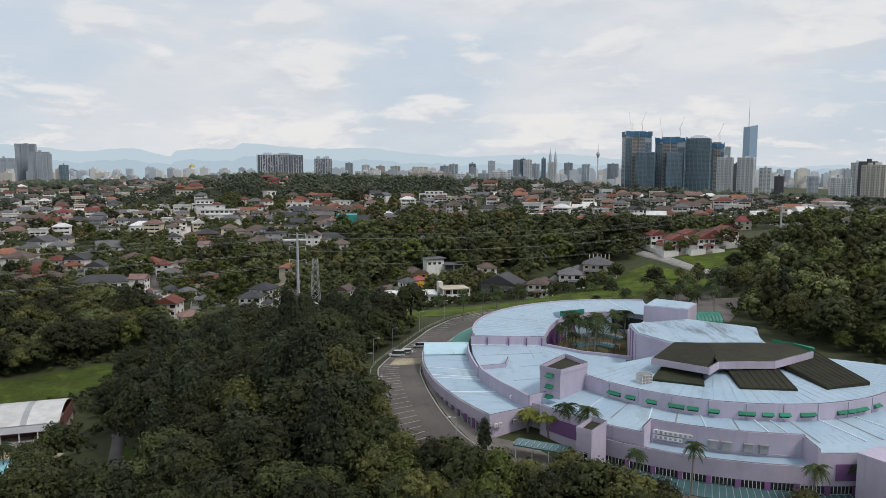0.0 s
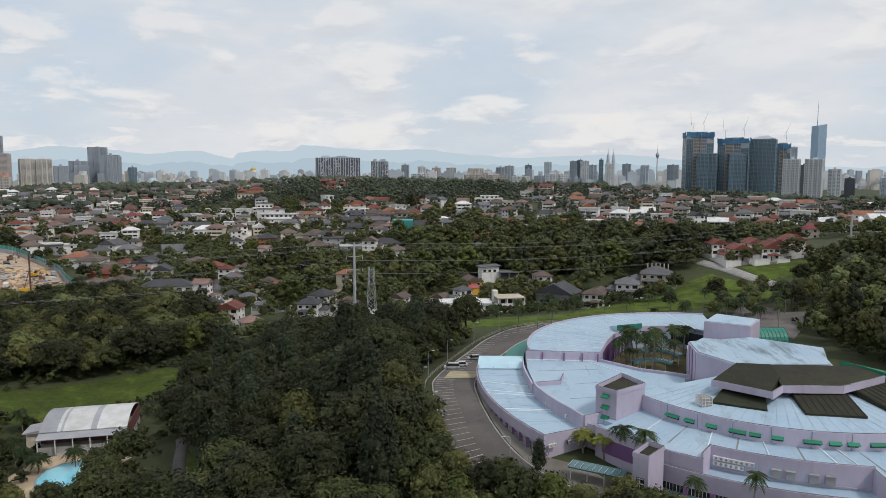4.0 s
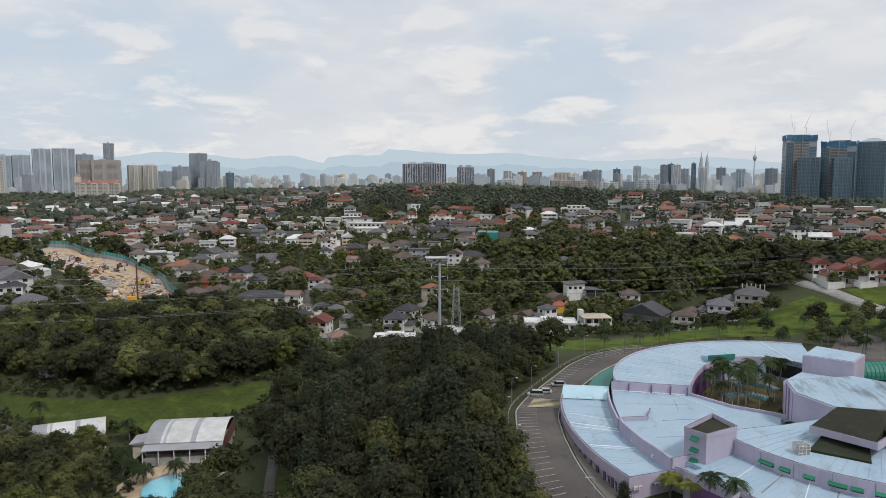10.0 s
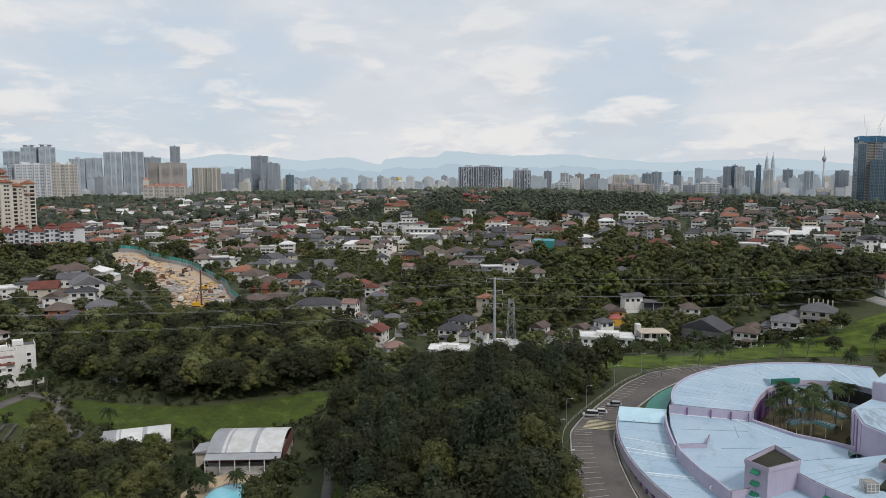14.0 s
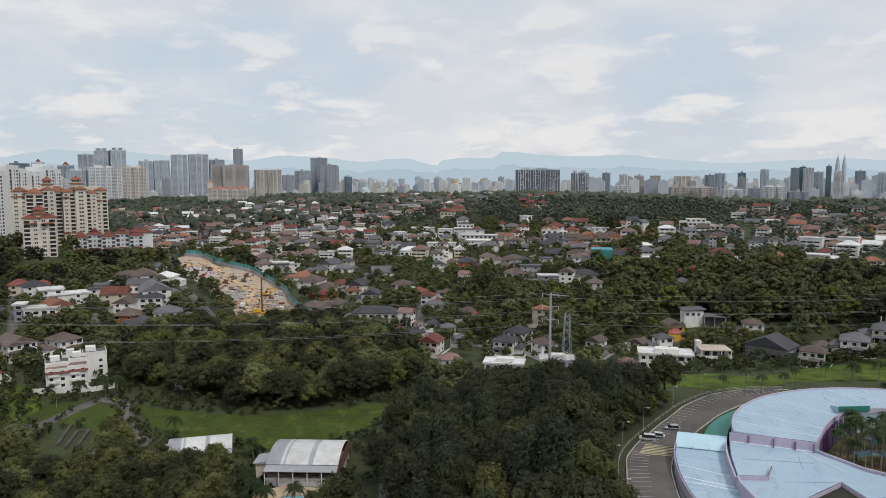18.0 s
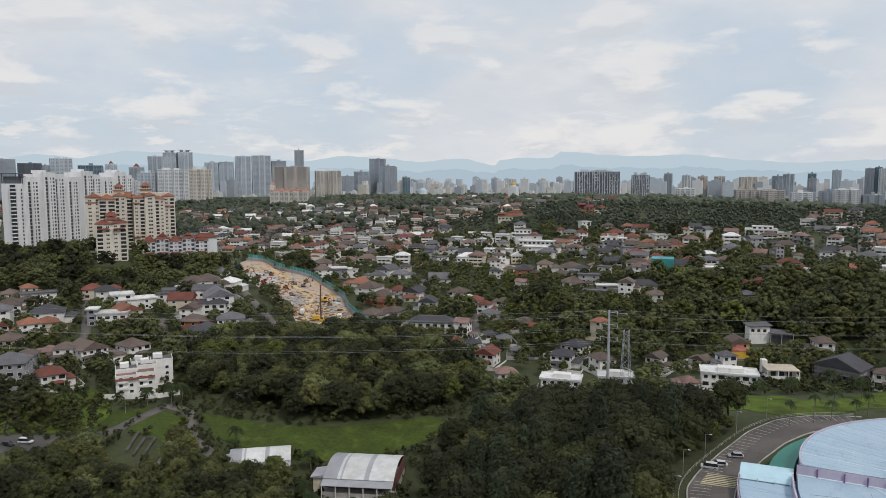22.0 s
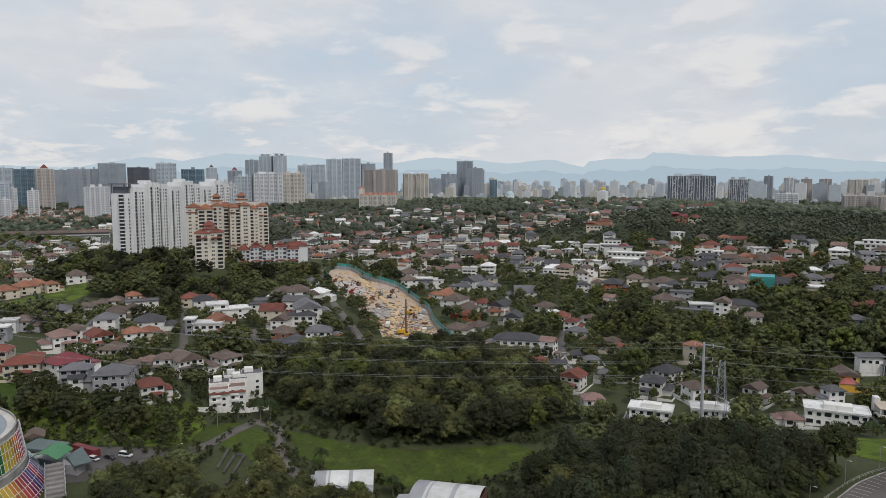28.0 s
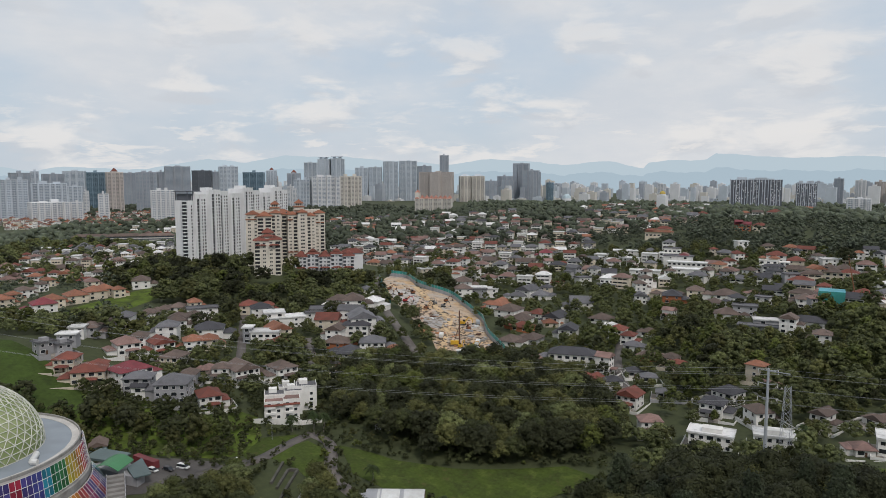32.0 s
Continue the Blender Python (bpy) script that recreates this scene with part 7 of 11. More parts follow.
def house_rows(cx, cy, ang, n, rows, gap, depth, seed, tiles):
    """Terraces along parallel far streets: too far and too many to tell apart, so they are joined."""
    rng = np.random.default_rng(seed)
    c, s = math.cos(radians(ang)), math.sin(radians(ang))
    for r in range(rows):
        for k in range(n):
            if rng.random() < (0.2 if cx < -300 else 0.42):
                continue
            u, v = (k - n / 2) * gap + rng.uniform(-2, 2), (r - rows / 2) * depth + rng.uniform(-4, 4)
            x, y = cx + u * c - v * s, cy + u * s + v * c
            if not clear(x, y, 3):
                continue
            nm = tiles[int(rng.integers(0, len(tiles)))]
            w, d = gap * rng.uniform(0.62, 0.9), rng.uniform(9, 12)
            h = 3.1 * int(rng.integers(1, 4))
            wall = (WHITE, WHITE, CREAM)[int(rng.integers(0, 3))]
            style = "hip" if rng.random() < 0.6 else "gable"
            if rng.random() < 0.12:
                style, nm, h = "flat", "WHITE", h + 1.5
            rot = ang + rng.uniform(-12, 12)
            FOOT.append((x, y, 6.0))
            HOUSES.append((x, y, gz(x, y) + h * 0.8, w * 0.4))
            join_house(x, y, rot, w, d, h, wall, TILES[nm], style)


MIX = ("RED", "BROWN", "BROWN", "GREY", "ORANGE", "PINK", "DARK", "GREY", "WHITE", "PINK", "BROWN")
house_rows(-330, 640, 20, 11, 5, 17, 34, 1, MIX)
house_rows(-480, 640, 25, 9, 7, 16, 30, 2, MIX)
house_rows(-560, 850, 30, 14, 9, 17, 34, 3, MIX)
house_rows(-760, 1000, 35, 12, 8, 18, 36, 4, MIX)
house_rows(-130, 690, 5, 10, 5, 17, 30, 6, MIX)
house_rows(60, 720, -5, 10, 6, 18, 32, 7, MIX)
house_rows(250, 640, -15, 9, 5, 18, 34, 8, MIX)
house_rows(330, 860, -15, 11, 5, 19, 36, 9, MIX)
house_rows(-720, 330, 55, 10, 6, 12, 26, 10, ("RED", "ORANGE", "PINK", "BROWN"))
house_rows(-820, 440, 60, 20, 6, 11, 28, 11, ("GREY", "WHITE", "BROWN", "GREY", "RED"))
house_rows(-1060, 640, 60, 12, 5, 12, 30, 12, ("RED", "WHITE", "PINK", "ORANGE"))
house_rows(-1480, 690, 65, 44, 14, 11, 30, 19, ("RED", "ORANGE", "ORANGE", "PINK"))
house_rows(-110, 560, 5, 7, 2, 18, 30, 13, MIX)
house_rows(150, 590, -8, 13, 4, 17, 32, 41, ("RED", "ORANGE", "BROWN", "PINK", "GREY", "WHITE"))
house_rows(290, 560, -14, 9, 3, 18, 30, 42, ("RED", "BROWN", "GREY", "WHITE"))
house_rows(180, 780, -6, 14, 4, 18, 34, 43, MIX)
house_rows(-430, 960, 20, 12, 6, 17, 32, 14, MIX)
house_rows(120, 900, -5, 12, 5, 19, 34, 16, MIX)
house_rows(-980, 900, 40, 14, 8, 16, 34, 17, MIX)
house_rows(-640, 700, 30, 10, 6, 15, 30, 18, MIX)
house_rows(-490, 1180, 15, 11, 6, 18, 32, 51, MIX)
house_rows(-300, 1055, 10, 6, 2, 19, 30, 52, ("RED", "ORANGE", "BROWN"))
house_rows(-420, 1480, 10, 14, 3, 19, 40, 53, MIX)
house_rows(-640, 1480, 20, 12, 4, 19, 40, 54, ("ORANGE", "RED", "BROWN", "WHITE"))
for nm, (V, F) in FAR_HOUSES.items():
    me = bpy.data.meshes.new("far_houses")
    me.from_pydata(V, [], F)
    me.materials.append(MATS[nm])
    tagged(new("far_houses", me), "hundreds of tiny far houses on hillside streets", "houses", kind="stuff")

# ---------------------------------------------------------------- towers and skyline
CITY = {
    "WHITE": mat("tower_white", (0.62, 0.63, 0.64), 0.8, var=0.08, fine=0.1, broad=0.03, bump=0, rnd=0.06),
    "CREAM": mat("tower_cream", (0.58, 0.555, 0.505), 0.8, var=0.1, fine=0.1, broad=0.03, bump=0, rnd=0.06),
    "GREY": mat("tower_grey", (0.33, 0.36, 0.40), 0.7, var=0.1, fine=0.1, broad=0.03, bump=0, rnd=0.1),
    "PALE": mat("tower_pale", (0.48, 0.53, 0.58), 0.7, var=0.1, fine=0.1, broad=0.03, bump=0, rnd=0.1),
    "DARK": mat("tower_dark", (0.10, 0.11, 0.13), 0.5, var=0.15, fine=0.1, broad=0.03, bump=0),
    "GLASS": mat("tower_blue_spandrel", (0.17, 0.245, 0.30), 0.4, var=0.15, fine=0.1, broad=0.03, bump=0, rnd=0.15),
    "BROWN": mat("tower_brown", (0.47, 0.43, 0.405), 0.8, var=0.1, fine=0.1, broad=0.03, bump=0),
}
RAW = mat("bare_concrete_tower", (0.40, 0.37, 0.33), 0.9, var=0.2, fine=0.15, broad=0.05, bump=0)
BLUENET = mat("blue_site_screen", (0.06, 0.19, 0.34), 0.6, var=0.3, fine=0.3, rnd=0.3)
PANE_B = mat("open_concrete_floor", (0.13, 0.13, 0.135), 0.8, var=0.3, bump=0, fine=0.3, broad=0.1)
PANE_D = mat("dark_shaft_glass", (0.03, 0.034, 0.04), 0.4, var=0.3, bump=0, fine=0.3, broad=0.1)
PANE_W = mat("tower_window_warm", (0.27, 0.265, 0.26), 0.3, var=0.2, bump=0, fine=0.2, broad=0.05)
PANE = mat("tower_window", (0.085, 0.10, 0.12), 0.3, var=0.2, bump=0, fine=0.2, broad=0.05)
PANE_G = mat("tower_blue_glazing", (0.085, 0.135, 0.175), 0.2, var=0.35, bump=0, fine=0.05, broad=0.02, spec=0.6)
PANE_L = mat("tower_window_pale", (0.27, 0.32, 0.37), 0.3, var=0.2, bump=0, fine=0.2, broad=0.05)


def bay_sheet(w, h, n, pane, wall, cols=1, sill=0.38, deep=0.35):
    """A shaft of windows: recessed panes behind projecting floor bands and upright piers."""
    key = ("sheet", round(w, 1), round(h, 1), n, pane.name, wall.name, cols, sill, deep)
    if key not in PROTO:
        V, F, K = [], [], []

        def quad(pts, k):
            F.append(tuple(range(len(V), len(V) + 4)))
            V.extend(pts)
            K.append(k)

        f = h / n
        a, b, o = -w / 2, w / 2, -0.06
        quad(((a, o, 0), (b, o, 0), (b, o, h), (a, o, h)), 0)
        for k in range(n + 1):
            z0, z1 = max(0.0, f * k - f * sill * 0.35), min(h, f * k + f * sill * 0.65)
            quad(((a, o - deep, z0), (b, o - deep, z0), (b, o - deep, z1), (a, o - deep, z1)), 1)
            quad(((a, o - deep, z1), (b, o - deep, z1), (b, o, z1), (a, o, z1)), 1)
            quad(((a, o, z0), (b, o, z0), (b, o - deep, z0), (a, o - deep, z0)), 1)
        t = min(0.5, w * 0.09)
        for k in range(cols + 1):
            x = a + (w - t) * k / cols
            y = o - deep - 0.12
            quad(((x, y, 0), (x + t, y, 0), (x + t, y, h), (x, y, h)), 1)
            quad(((x, o, 0), (x, y, 0), (x, y, h), (x, o, h)), 1)
            quad(((x + t, y, 0), (x + t, o, 0), (x + t, o, h), (x + t, y, h)), 1)
        me = quad_mesh("window_bay", V, F, pane)
        me.materials.append(wall)
        me.polygons.foreach_set("material_index", K)
        PROTO[key] = me
    return PROTO[key]


def comb(rows, h):
    """One solid over a row of shafts (x0, y0, z0, x1, y1, z1) that step forward and back."""
    front = [p for r in rows for p in ((r[0], r[1]), (r[3], r[1]))]
    keep = [p for i, p in enumerate(front) if i == 0 or math.dist(p, front[i - 1]) > 0.01]
    return slab(keep + [(rows[-1][3], rows[0][4]), (rows[0][0], rows[0][4])], rows[0][2], h)


def roof_plant(T, rng, w, d, h, n, m):
    """Lift houses and tank rooms on a flat roof."""
    for k in range(n):
        u, v = (-0.42 + 0.84 * (k + 0.5) / n) * w + rng.uniform(-0.06, 0.06) * w, rng.uniform(-0.1, 0.1) * d
        a, b = w * rng.uniform(0.07, 0.15), d * rng.uniform(0.14, 0.24)
        part("roof_house", boxes((u - a, v - b, h, u + a, v + b, h + rng.uniform(2.0, 6.0))), m, T)


SAY_T = {"WHITE": "white", "CREAM": "cream", "GREY": "grey", "PALE": "pale grey", "DARK": "dark", "GLASS": "blue glass", "BROWN": "brown"}


def tower(x, y, rot, w, d, top, style, bays=6, crown="", label="", fh=3.4):
    """A high-rise of several shafts that step forward and back and end at their own heights."""
    z = gz(x, y)
    h = top - z
    rng = np.random.default_rng(int(abs(x) * 7 + abs(y) * 3))
    T = thing("tower_block", pose(x, y, z, 0, 0, rot), label or "distant %s high-rise tower rising above the trees" % SAY_T[style], "high-rise", "city towers")
    m = CITY[style]
    pane = {"PALE": PANE_L, "GREY": PANE_L, "GLASS": PANE_G, "DARK": PANE, "CREAM": PANE_W, "WHITE": PANE_L, "BROWN": PANE_W}[style]
    n = max(4, int(h / fh))
    far = math.hypot(x, y) > 2100
    k = min(max(2, int(round(w / 9.0))), 3 if far else 6)
    sw = w / k
    rows, sheets = [], []
    sharp = style in ("GLASS", "DARK")
    for i in range(k):
        out = 0.0 if sharp else (d * 0.13 if i % 2 else 0.0)
        hi = h
        u = -w / 2 + sw * (i + 0.5)
        rows.append((u - sw / 2, -d / 2 - out, -8, u + sw / 2, d / 2, hi))
        sheets.append((u, -d / 2 - out, hi))
    part("wall", comb(rows, h), m, T)
    for i, (u, v, hi) in enumerate(sheets):
        part("window_bay", bay_sheet(sw * (0.94 if sharp else (0.82, 0.66)[i % 2]), hi * 0.985, n, pane, m, 3 if sharp else 2, 0.22 if style == "GLASS" else 0.42, 0.15 if sharp else 0.6), None, T, m=Matrix.Translation((u, v, 0)))
    for s in (-1, 1):
        hs = rows[0 if s < 0 else -1][5]
        part("window_bay", bay_sheet(d * 0.7, hs * 0.985, n, pane, m, 3, 0.42, 0.3), None, T, m=Matrix.Translation((s * w / 2, d * 0.04, 0)) @ pose(0, 0, 0, 0, 0, 90 * s))
    roof_plant(T, rng, w * 0.9, d * 0.9, h, 2 if w > 40 and not far else 1, m)
    if crown == "pyramid":
        part("roof", roof_bm(w * 0.4, d * 0.5, 1.4, 0, "hip"), T_RED, T, m=Matrix.Translation((0, 0, h + 2)))
        part("turret", boxes((-w * 0.2, -d * 0.25, h, w * 0.2, d * 0.25, h + 2)), m, T)
    elif crown == "disc":
        bm = bmesh.new()
        for q in (-0.22, 0.22):
            tube(bm, (q * w, 0, h + 6), (q * w, 0, h + 7.2), w * 0.24, n=12)
            tube(bm, (q * w, 0, h), (q * w, 0, h + 6), w * 0.12, n=8)
        part("roof_canopy", bm, m, T, "flat round roof canopy")
    elif crown == "gable":
        part("roof", roof_bm(w * 0.9, d * 0.9, 0.5, 0.0, "hip"), CITY["PALE"], T, m=Matrix.Translation((0, 0, h + 1)))
    FOOT.append((x, y, max(w, d) * 0.5))
    return T


def rising_tower(x, y, rot, w, d, top, cranes):
    """A concrete tower under construction: glazing climbs from below, bare slabs above, blue screens round the crown."""
    z = gz(x, y)
    h = top - z
    T = thing("tower_block", pose(x, y, z, 0, 0, rot), "unfinished glass tower with bare concrete strip and blue screens", "high-rise", "towers under construction")
    part("wall", boxes((-w / 2, -d / 2, -8, w / 2, d / 2, h - 9)), CITY["GREY"], T)
    part("core", boxes((-w * 0.3, -d * 0.3, h - 9, w * 0.3, d * 0.3, h)), RAW, T)
    n = int(h / 3.8)
    for u, f, pane, wall, cols, si, top_f in ((-0.37, 0.24, PANE_G, CITY["GLASS"], 4, 0.16, 0.93), (0.37, 0.24, PANE_G, CITY["GLASS"], 4, 0.16, 0.86), (-0.12, 0.25, PANE_B, RAW, 2, 0.40, 0.97), (0.13, 0.23, PANE_B, CITY["GREY"], 3, 0.34, 0.97)):
        part("window_bay", bay_sheet(w * f, (h - 9) * top_f, int(n * top_f), pane, wall, cols, si, 0.25), None, T, m=Matrix.Translation((u * w, -d / 2, 0)))
    for s in (-1, 1):
        part("window_bay", bay_sheet(d * 0.9, (h - 9) * 0.95, n, PANE_G, CITY["GLASS"], 4, 0.2, 0.2), None, T, m=Matrix.Translation((s * w / 2, 0, 0)) @ pose(0, 0, 0, 0, 0, 90 * s))
    rng = np.random.default_rng(int(x))
    for k in range(6):
        a = -w / 2 + w * k / 6
        t = h - rng.uniform(0, 5)
        part("screen", boxes((a, -d / 2 - 1.2, t - rng.uniform(10, 17), a + w / 6 - 0.3, -d / 2 - 0.9, t)), BLUENET, T, "blue construction screen")
    for s in (-1, 1):
        part("screen", boxes((s * (w / 2 + 1.0) - 0.15, -d / 2, h - 14, s * (w / 2 + 1.0) + 0.15, d / 2, h - 1)), BLUENET, T)
    bm = bmesh.new()
    tube(bm, (w * 0.02, -d / 2 - 1.5, 0), (w * 0.02, -d / 2 - 1.5, h - 4), 0.8, n=4)
    part("hoist_mast", bm, RAW, T)
    for s in cranes:
        bm = bmesh.new()
        tube(bm, (s * w, 0, h - 9), (s * w, 0, h + 20), 0.7, n=4)
        tube(bm, (s * w - 4, 0, h + 18), (s * w + (9 if s > 0 else -8), 0, h + 52), 0.55, 0.3, 4)
        tube(bm, (s * w - (5 if s > 0 else -5), 0, h + 18), (s * w, 0, h + 27), 0.3, n=3)
        part("tower_crane", bm, FRAME, T, "slender construction crane")
    FOOT.append((x, y, w * 0.5))


def finned_slab(x, y, rot, w, d, top, k, label):
    """A dark slab block with pale upright fins and scattered white panels."""
    z = gz(x, y)
    h = top - z
    rng = np.random.default_rng(int(abs(x)))
    T = thing("tower_block", pose(x, y, z, 0, 0, rot), label, "high-rise", "city towers")
    sw = w / k
    part("wall", comb([(-w / 2 + sw * i, -d / 2 - (2.0 if i % 2 else 0), -8, -w / 2 + sw * (i + 1), d / 2, h - 2) for i in range(k)], h - 2), CITY["DARK"], T)
    n = int(h / 3.2)
    for i in range(k):
        u, v = -w / 2 + sw * (i + 0.5), -d / 2 - (2.0 if i % 2 else 0)
        for f0, f1 in ((-0.5, -0.34), (0.1, 0.21)):
            part("fin", boxes((u + sw * f0, v - 0.9, -4, u + sw * f1, v + 0.1, h - 1)), CITY["PALE"], T, "pale upright fin")
        rows = []
        for q in range(n):
            for c in (-0.28, -0.08, 0.28):
                if rng.random() < (0.42 if i % 3 == 1 else 0.14):
                    rows.append((u + sw * c - sw * 0.07, v - 0.3, 3.2 * q + 0.4, u + sw * c + sw * 0.07, v + 0.05, 3.2 * q + 2.4))
        if rows:
            tagged(part("balcony_panel", boxes(*rows), CITY["WHITE"], T), "scattered small white balcony panels", kind="stuff")
    for s in (-1, 1):
        part("window_bay", bay_sheet(d * 0.7, h * 0.98, n, PANE, CITY["DARK"], 2, 0.4, 0.3), None, T, m=Matrix.Translation((s * w / 2, 0, 0)) @ pose(0, 0, 0, 0, 0, 90 * s))
    roof_plant(T, rng, w * 0.9, d * 0.8, h - 2, 4, CITY["PALE"])
    FOOT.append((x, y, w * 0.5))


rising_tower(448, 1979, 0, 70.3, 45.3, 171.7, (-0.2, 0.2))
tower(465, 1945, -20, 49.4, 31.9, 114.1, "GLASS", 6, "flat")
rising_tower(538, 1967, -22, 76.9, 49.6, 155.8, (-0.3, 0.3))
tower(534, 1927, -3, 40.5, 26.1, 112.1, "GLASS", 5, "flat")
tower(612, 1966, -24, 61.1, 39.4, 151.2, "GLASS", 7, "gable")
rising_tower(668, 1990, -13, 34.5, 22.3, 143.2, (0.2,))
tower(542, 1558, -26, 31.6, 20.4, 91.1, "WHITE", 5, "flat")
tower(581, 1544, -27, 33.5, 21.6, 90.8, "WHITE", 5, "flat")
tower(747, 1854, -29, 28.2, 18.2, 72.8, "WHITE", 4, "flat")
tower(661, 1566, -30, 18.1, 11.7, 51.6, "DARK", 3, "")
tower(716, 1974, -7, 14.3, 9.2, 84.7, "DARK", 2, "")
tower(991, 2831, -7, 20.4, 13.2, 164.1, "PALE", 3, "")
tower(675, 1339, -21, 34.7, 22.4, 48.9, "WHITE", 6, "flat")
tower(930, 1770, -15, 22.9, 14.8, 84.5, "WHITE", 4, "")
tower(903, 1671, -35, 36.0, 23.2, 85.3, "DARK", 5, "")
tower(866, 1577, -35, 45.3, 29.2, 76.2, "CREAM", 6, "flat")
tower(931, 1993, -13, 25.9, 16.7, 51.5, "PALE", 3, "")
tower(57, 1498, 9, 41.8, 27.0, 59.8, "WHITE", 6, "flat")
tower(24, 1549, 3, 22.8, 14.7, 56.4, "GREY", 4, "")
tower(98, 1496, 8, 33.0, 21.3, 50.5, "GREY", 5, "")
tower(-4, 1500, -7, 27.6, 17.8, 43.2, "CREAM", 4, "")
finned_slab(-416, 1530, 15, 96, 22, 96.5, 9, "long dark slab block with pale fins and white panels")
finned_slab(-329, 1562, 16, 36, 22, 89.0, 5, "narrow dark block with pale upright fins on the hilltop")
tower(-11, 1499, 12, 32.4, 20.9, 54.0, "GREY", 5, "")
tower(-1616, 2527, 25, 64.6, 41.7, 161.3, "GREY", 6, "flat")
tower(-1519, 2470, 43, 50.2, 32.4, 125.2, "GREY", 5, "flat")
tower(-1609, 2412, 38, 49.2, 31.7, 92.3, "GREY", 5, "")
tower(-1363, 2330, 35, 26.3, 17.0, 83.8, "GLASS", 3, "")
tower(-1307, 748, 65, 42.2, 27.2, 73.8, "WHITE", 6, "")
tower(-1859, 1188, 50, 53.7, 34.6, 120.8, "DARK", 6, "")
tower(-1653, 1136, 60, 47.9, 30.9, 129.3, "PALE", 6, "flat")
tower(-1776, 1308, 46, 59.5, 38.4, 116.3, "GLASS", 6, "")
tower(-2058, 1598, 64, 29.8, 19.2, 106.4, "BROWN", 3, "pyramid")
tower(-1859, 1527, 43, 41.5, 26.8, 114.9, "GREY", 4, "pyramid")
tower(-1976, 1700, 42, 45.1, 29.1, 154.8, "PALE", 4, "flat")
tower(-1871, 1668, 41, 39.9, 25.7, 164.3, "PALE", 5, "disc")
tower(-1840, 1702, 59, 45.4, 29.3, 166.4, "PALE", 5, "disc")
tower(-1556, 1266, 43, 17.3, 11.2, 76.1, "WHITE", 3, "")
tower(-1459, 1227, 42, 41.2, 26.6, 94.7, "PALE", 5, "")
tower(-1422, 1270, 60, 71.8, 46.3, 102.1, "WHITE", 8, "flat")
tower(-1376, 1320, 50, 55.5, 35.8, 103.6, "CREAM", 7, "")
tower(-2067, 2044, 38, 50.9, 32.8, 142.1, "PALE", 5, "")
tower(-2028, 2082, 37, 51.0, 32.9, 144.5, "PALE", 5, "")
tower(-1983, 2125, 47, 57.4, 37.0, 167.3, "PALE", 6, "")
tower(-1932, 2172, 46, 70.3, 45.3, 169.7, "PALE", 6, "")
tower(-1881, 2216, 45, 55.4, 35.8, 149.3, "GREY", 4, "")
tower(-1882, 2345, 31, 35.3, 22.7, 195.9, "GREY", 3, "")
tower(-1589, 1939, 32, 114.1, 73.6, 120.2, "BROWN", 9, "")
APT_PINK = mat("faded_coral_tiles", (0.42, 0.20, 0.15), 0.85, var=0.2, fine=0.5)


def red_capped_block(x, y, rot, w, d, top, label):
    z = gz(x, y)
    h = top - z
    T = thing("apartment_block", pose(x, y, z, 0, 0, rot), label, "apartment block", "orange-roofed apartments")
    k = 8
    sw = w / k
    part("wall", comb([(-w / 2 + sw * i, -d / 2 - (2.5 if i % 2 else 0), -8, -w / 2 + sw * (i + 1), d / 2, h - 4) for i in range(k)], h - 4), CITY["CREAM"], T)
    part("turret", boxes((-w / 2, -d / 2 + 1, h - 4, -w / 2 + 9, d / 2 - 1, h + 9)), CITY["CREAM"], T)
    for i in range(k):
        u, v = -w / 2 + sw * (i + 0.5), -d / 2 - (2.5 if i % 2 else 0)
        part("window_bay", bay_sheet(sw * 0.75, (h - 4) * 0.97, max(5, int(h / 3.2)), PANE_W, CITY["CREAM"], 2, 0.45, 0.5), None, T, m=Matrix.Translation((u, v, 0)))
        part("roof", roof_bm(sw * 0.8, d * 0.9, 1.5, 0.5, "hip"), APT_PINK, T, m=Matrix.Translation((u, -1.5, h - 4)))
    part("roof", roof_bm(9, 12, 1.2, 0.5, "hip"), APT_PINK, T, m=Matrix.Translation((-w / 2 + 4.5, 0, h + 9)))
    FOOT.append((x, y, w * 0.5))


red_capped_block(-1002, 1214, 32, 81, 26, 57.5, "long cream apartment block with rows of red roofs")
tower(-1571, 2080, 49, 42.1, 27.2, 107.0, "CREAM", 4, "gable")
tower(-1533, 2108, 40, 45.9, 29.6, 107.0, "CREAM", 4, "gable")
tower(-1667, 2381, 39, 46.9, 30.3, 90.0, "GREY", 4, "")
tower(-1648, 2455, 26, 60.6, 39.1, 108.5, "GREY", 5, "")
tower(-1533, 2470, 24, 63.6, 41.0, 130.9, "GREY", 6, "")
tower(-226, 1490, 13, 38.3, 24.7, 60.4, "WHITE", 6, "")
tower(-430, 2867, 1, 31.8, 20.5, 92.7, "WHITE", 3, "")
tower(-497, 2857, 2, 31.7, 20.5, 88.0, "WHITE", 3, "")
tower(-1115, 2785, 26, 31.2, 20.1, 77.2, "WHITE", 3, "")
tower(0, 2600, 12, 22.9, 14.8, 81.4, "GREY", 3, "")
tower(261, 2988, -12, 32.8, 21.2, 100.1, "PALE", 3, "")
tower(451, 2864, -16, 31.4, 20.2, 93.9, "PALE", 3, "")
tower(554, 2846, -18, 41.5, 26.8, 98.2, "GREY", 4, "")
tower(225, 2991, 7, 31.7, 20.4, 113.9, "PALE", 3, "")
tower(396, 2973, -14, 33.2, 21.4, 103.9, "GREY", 3, "")
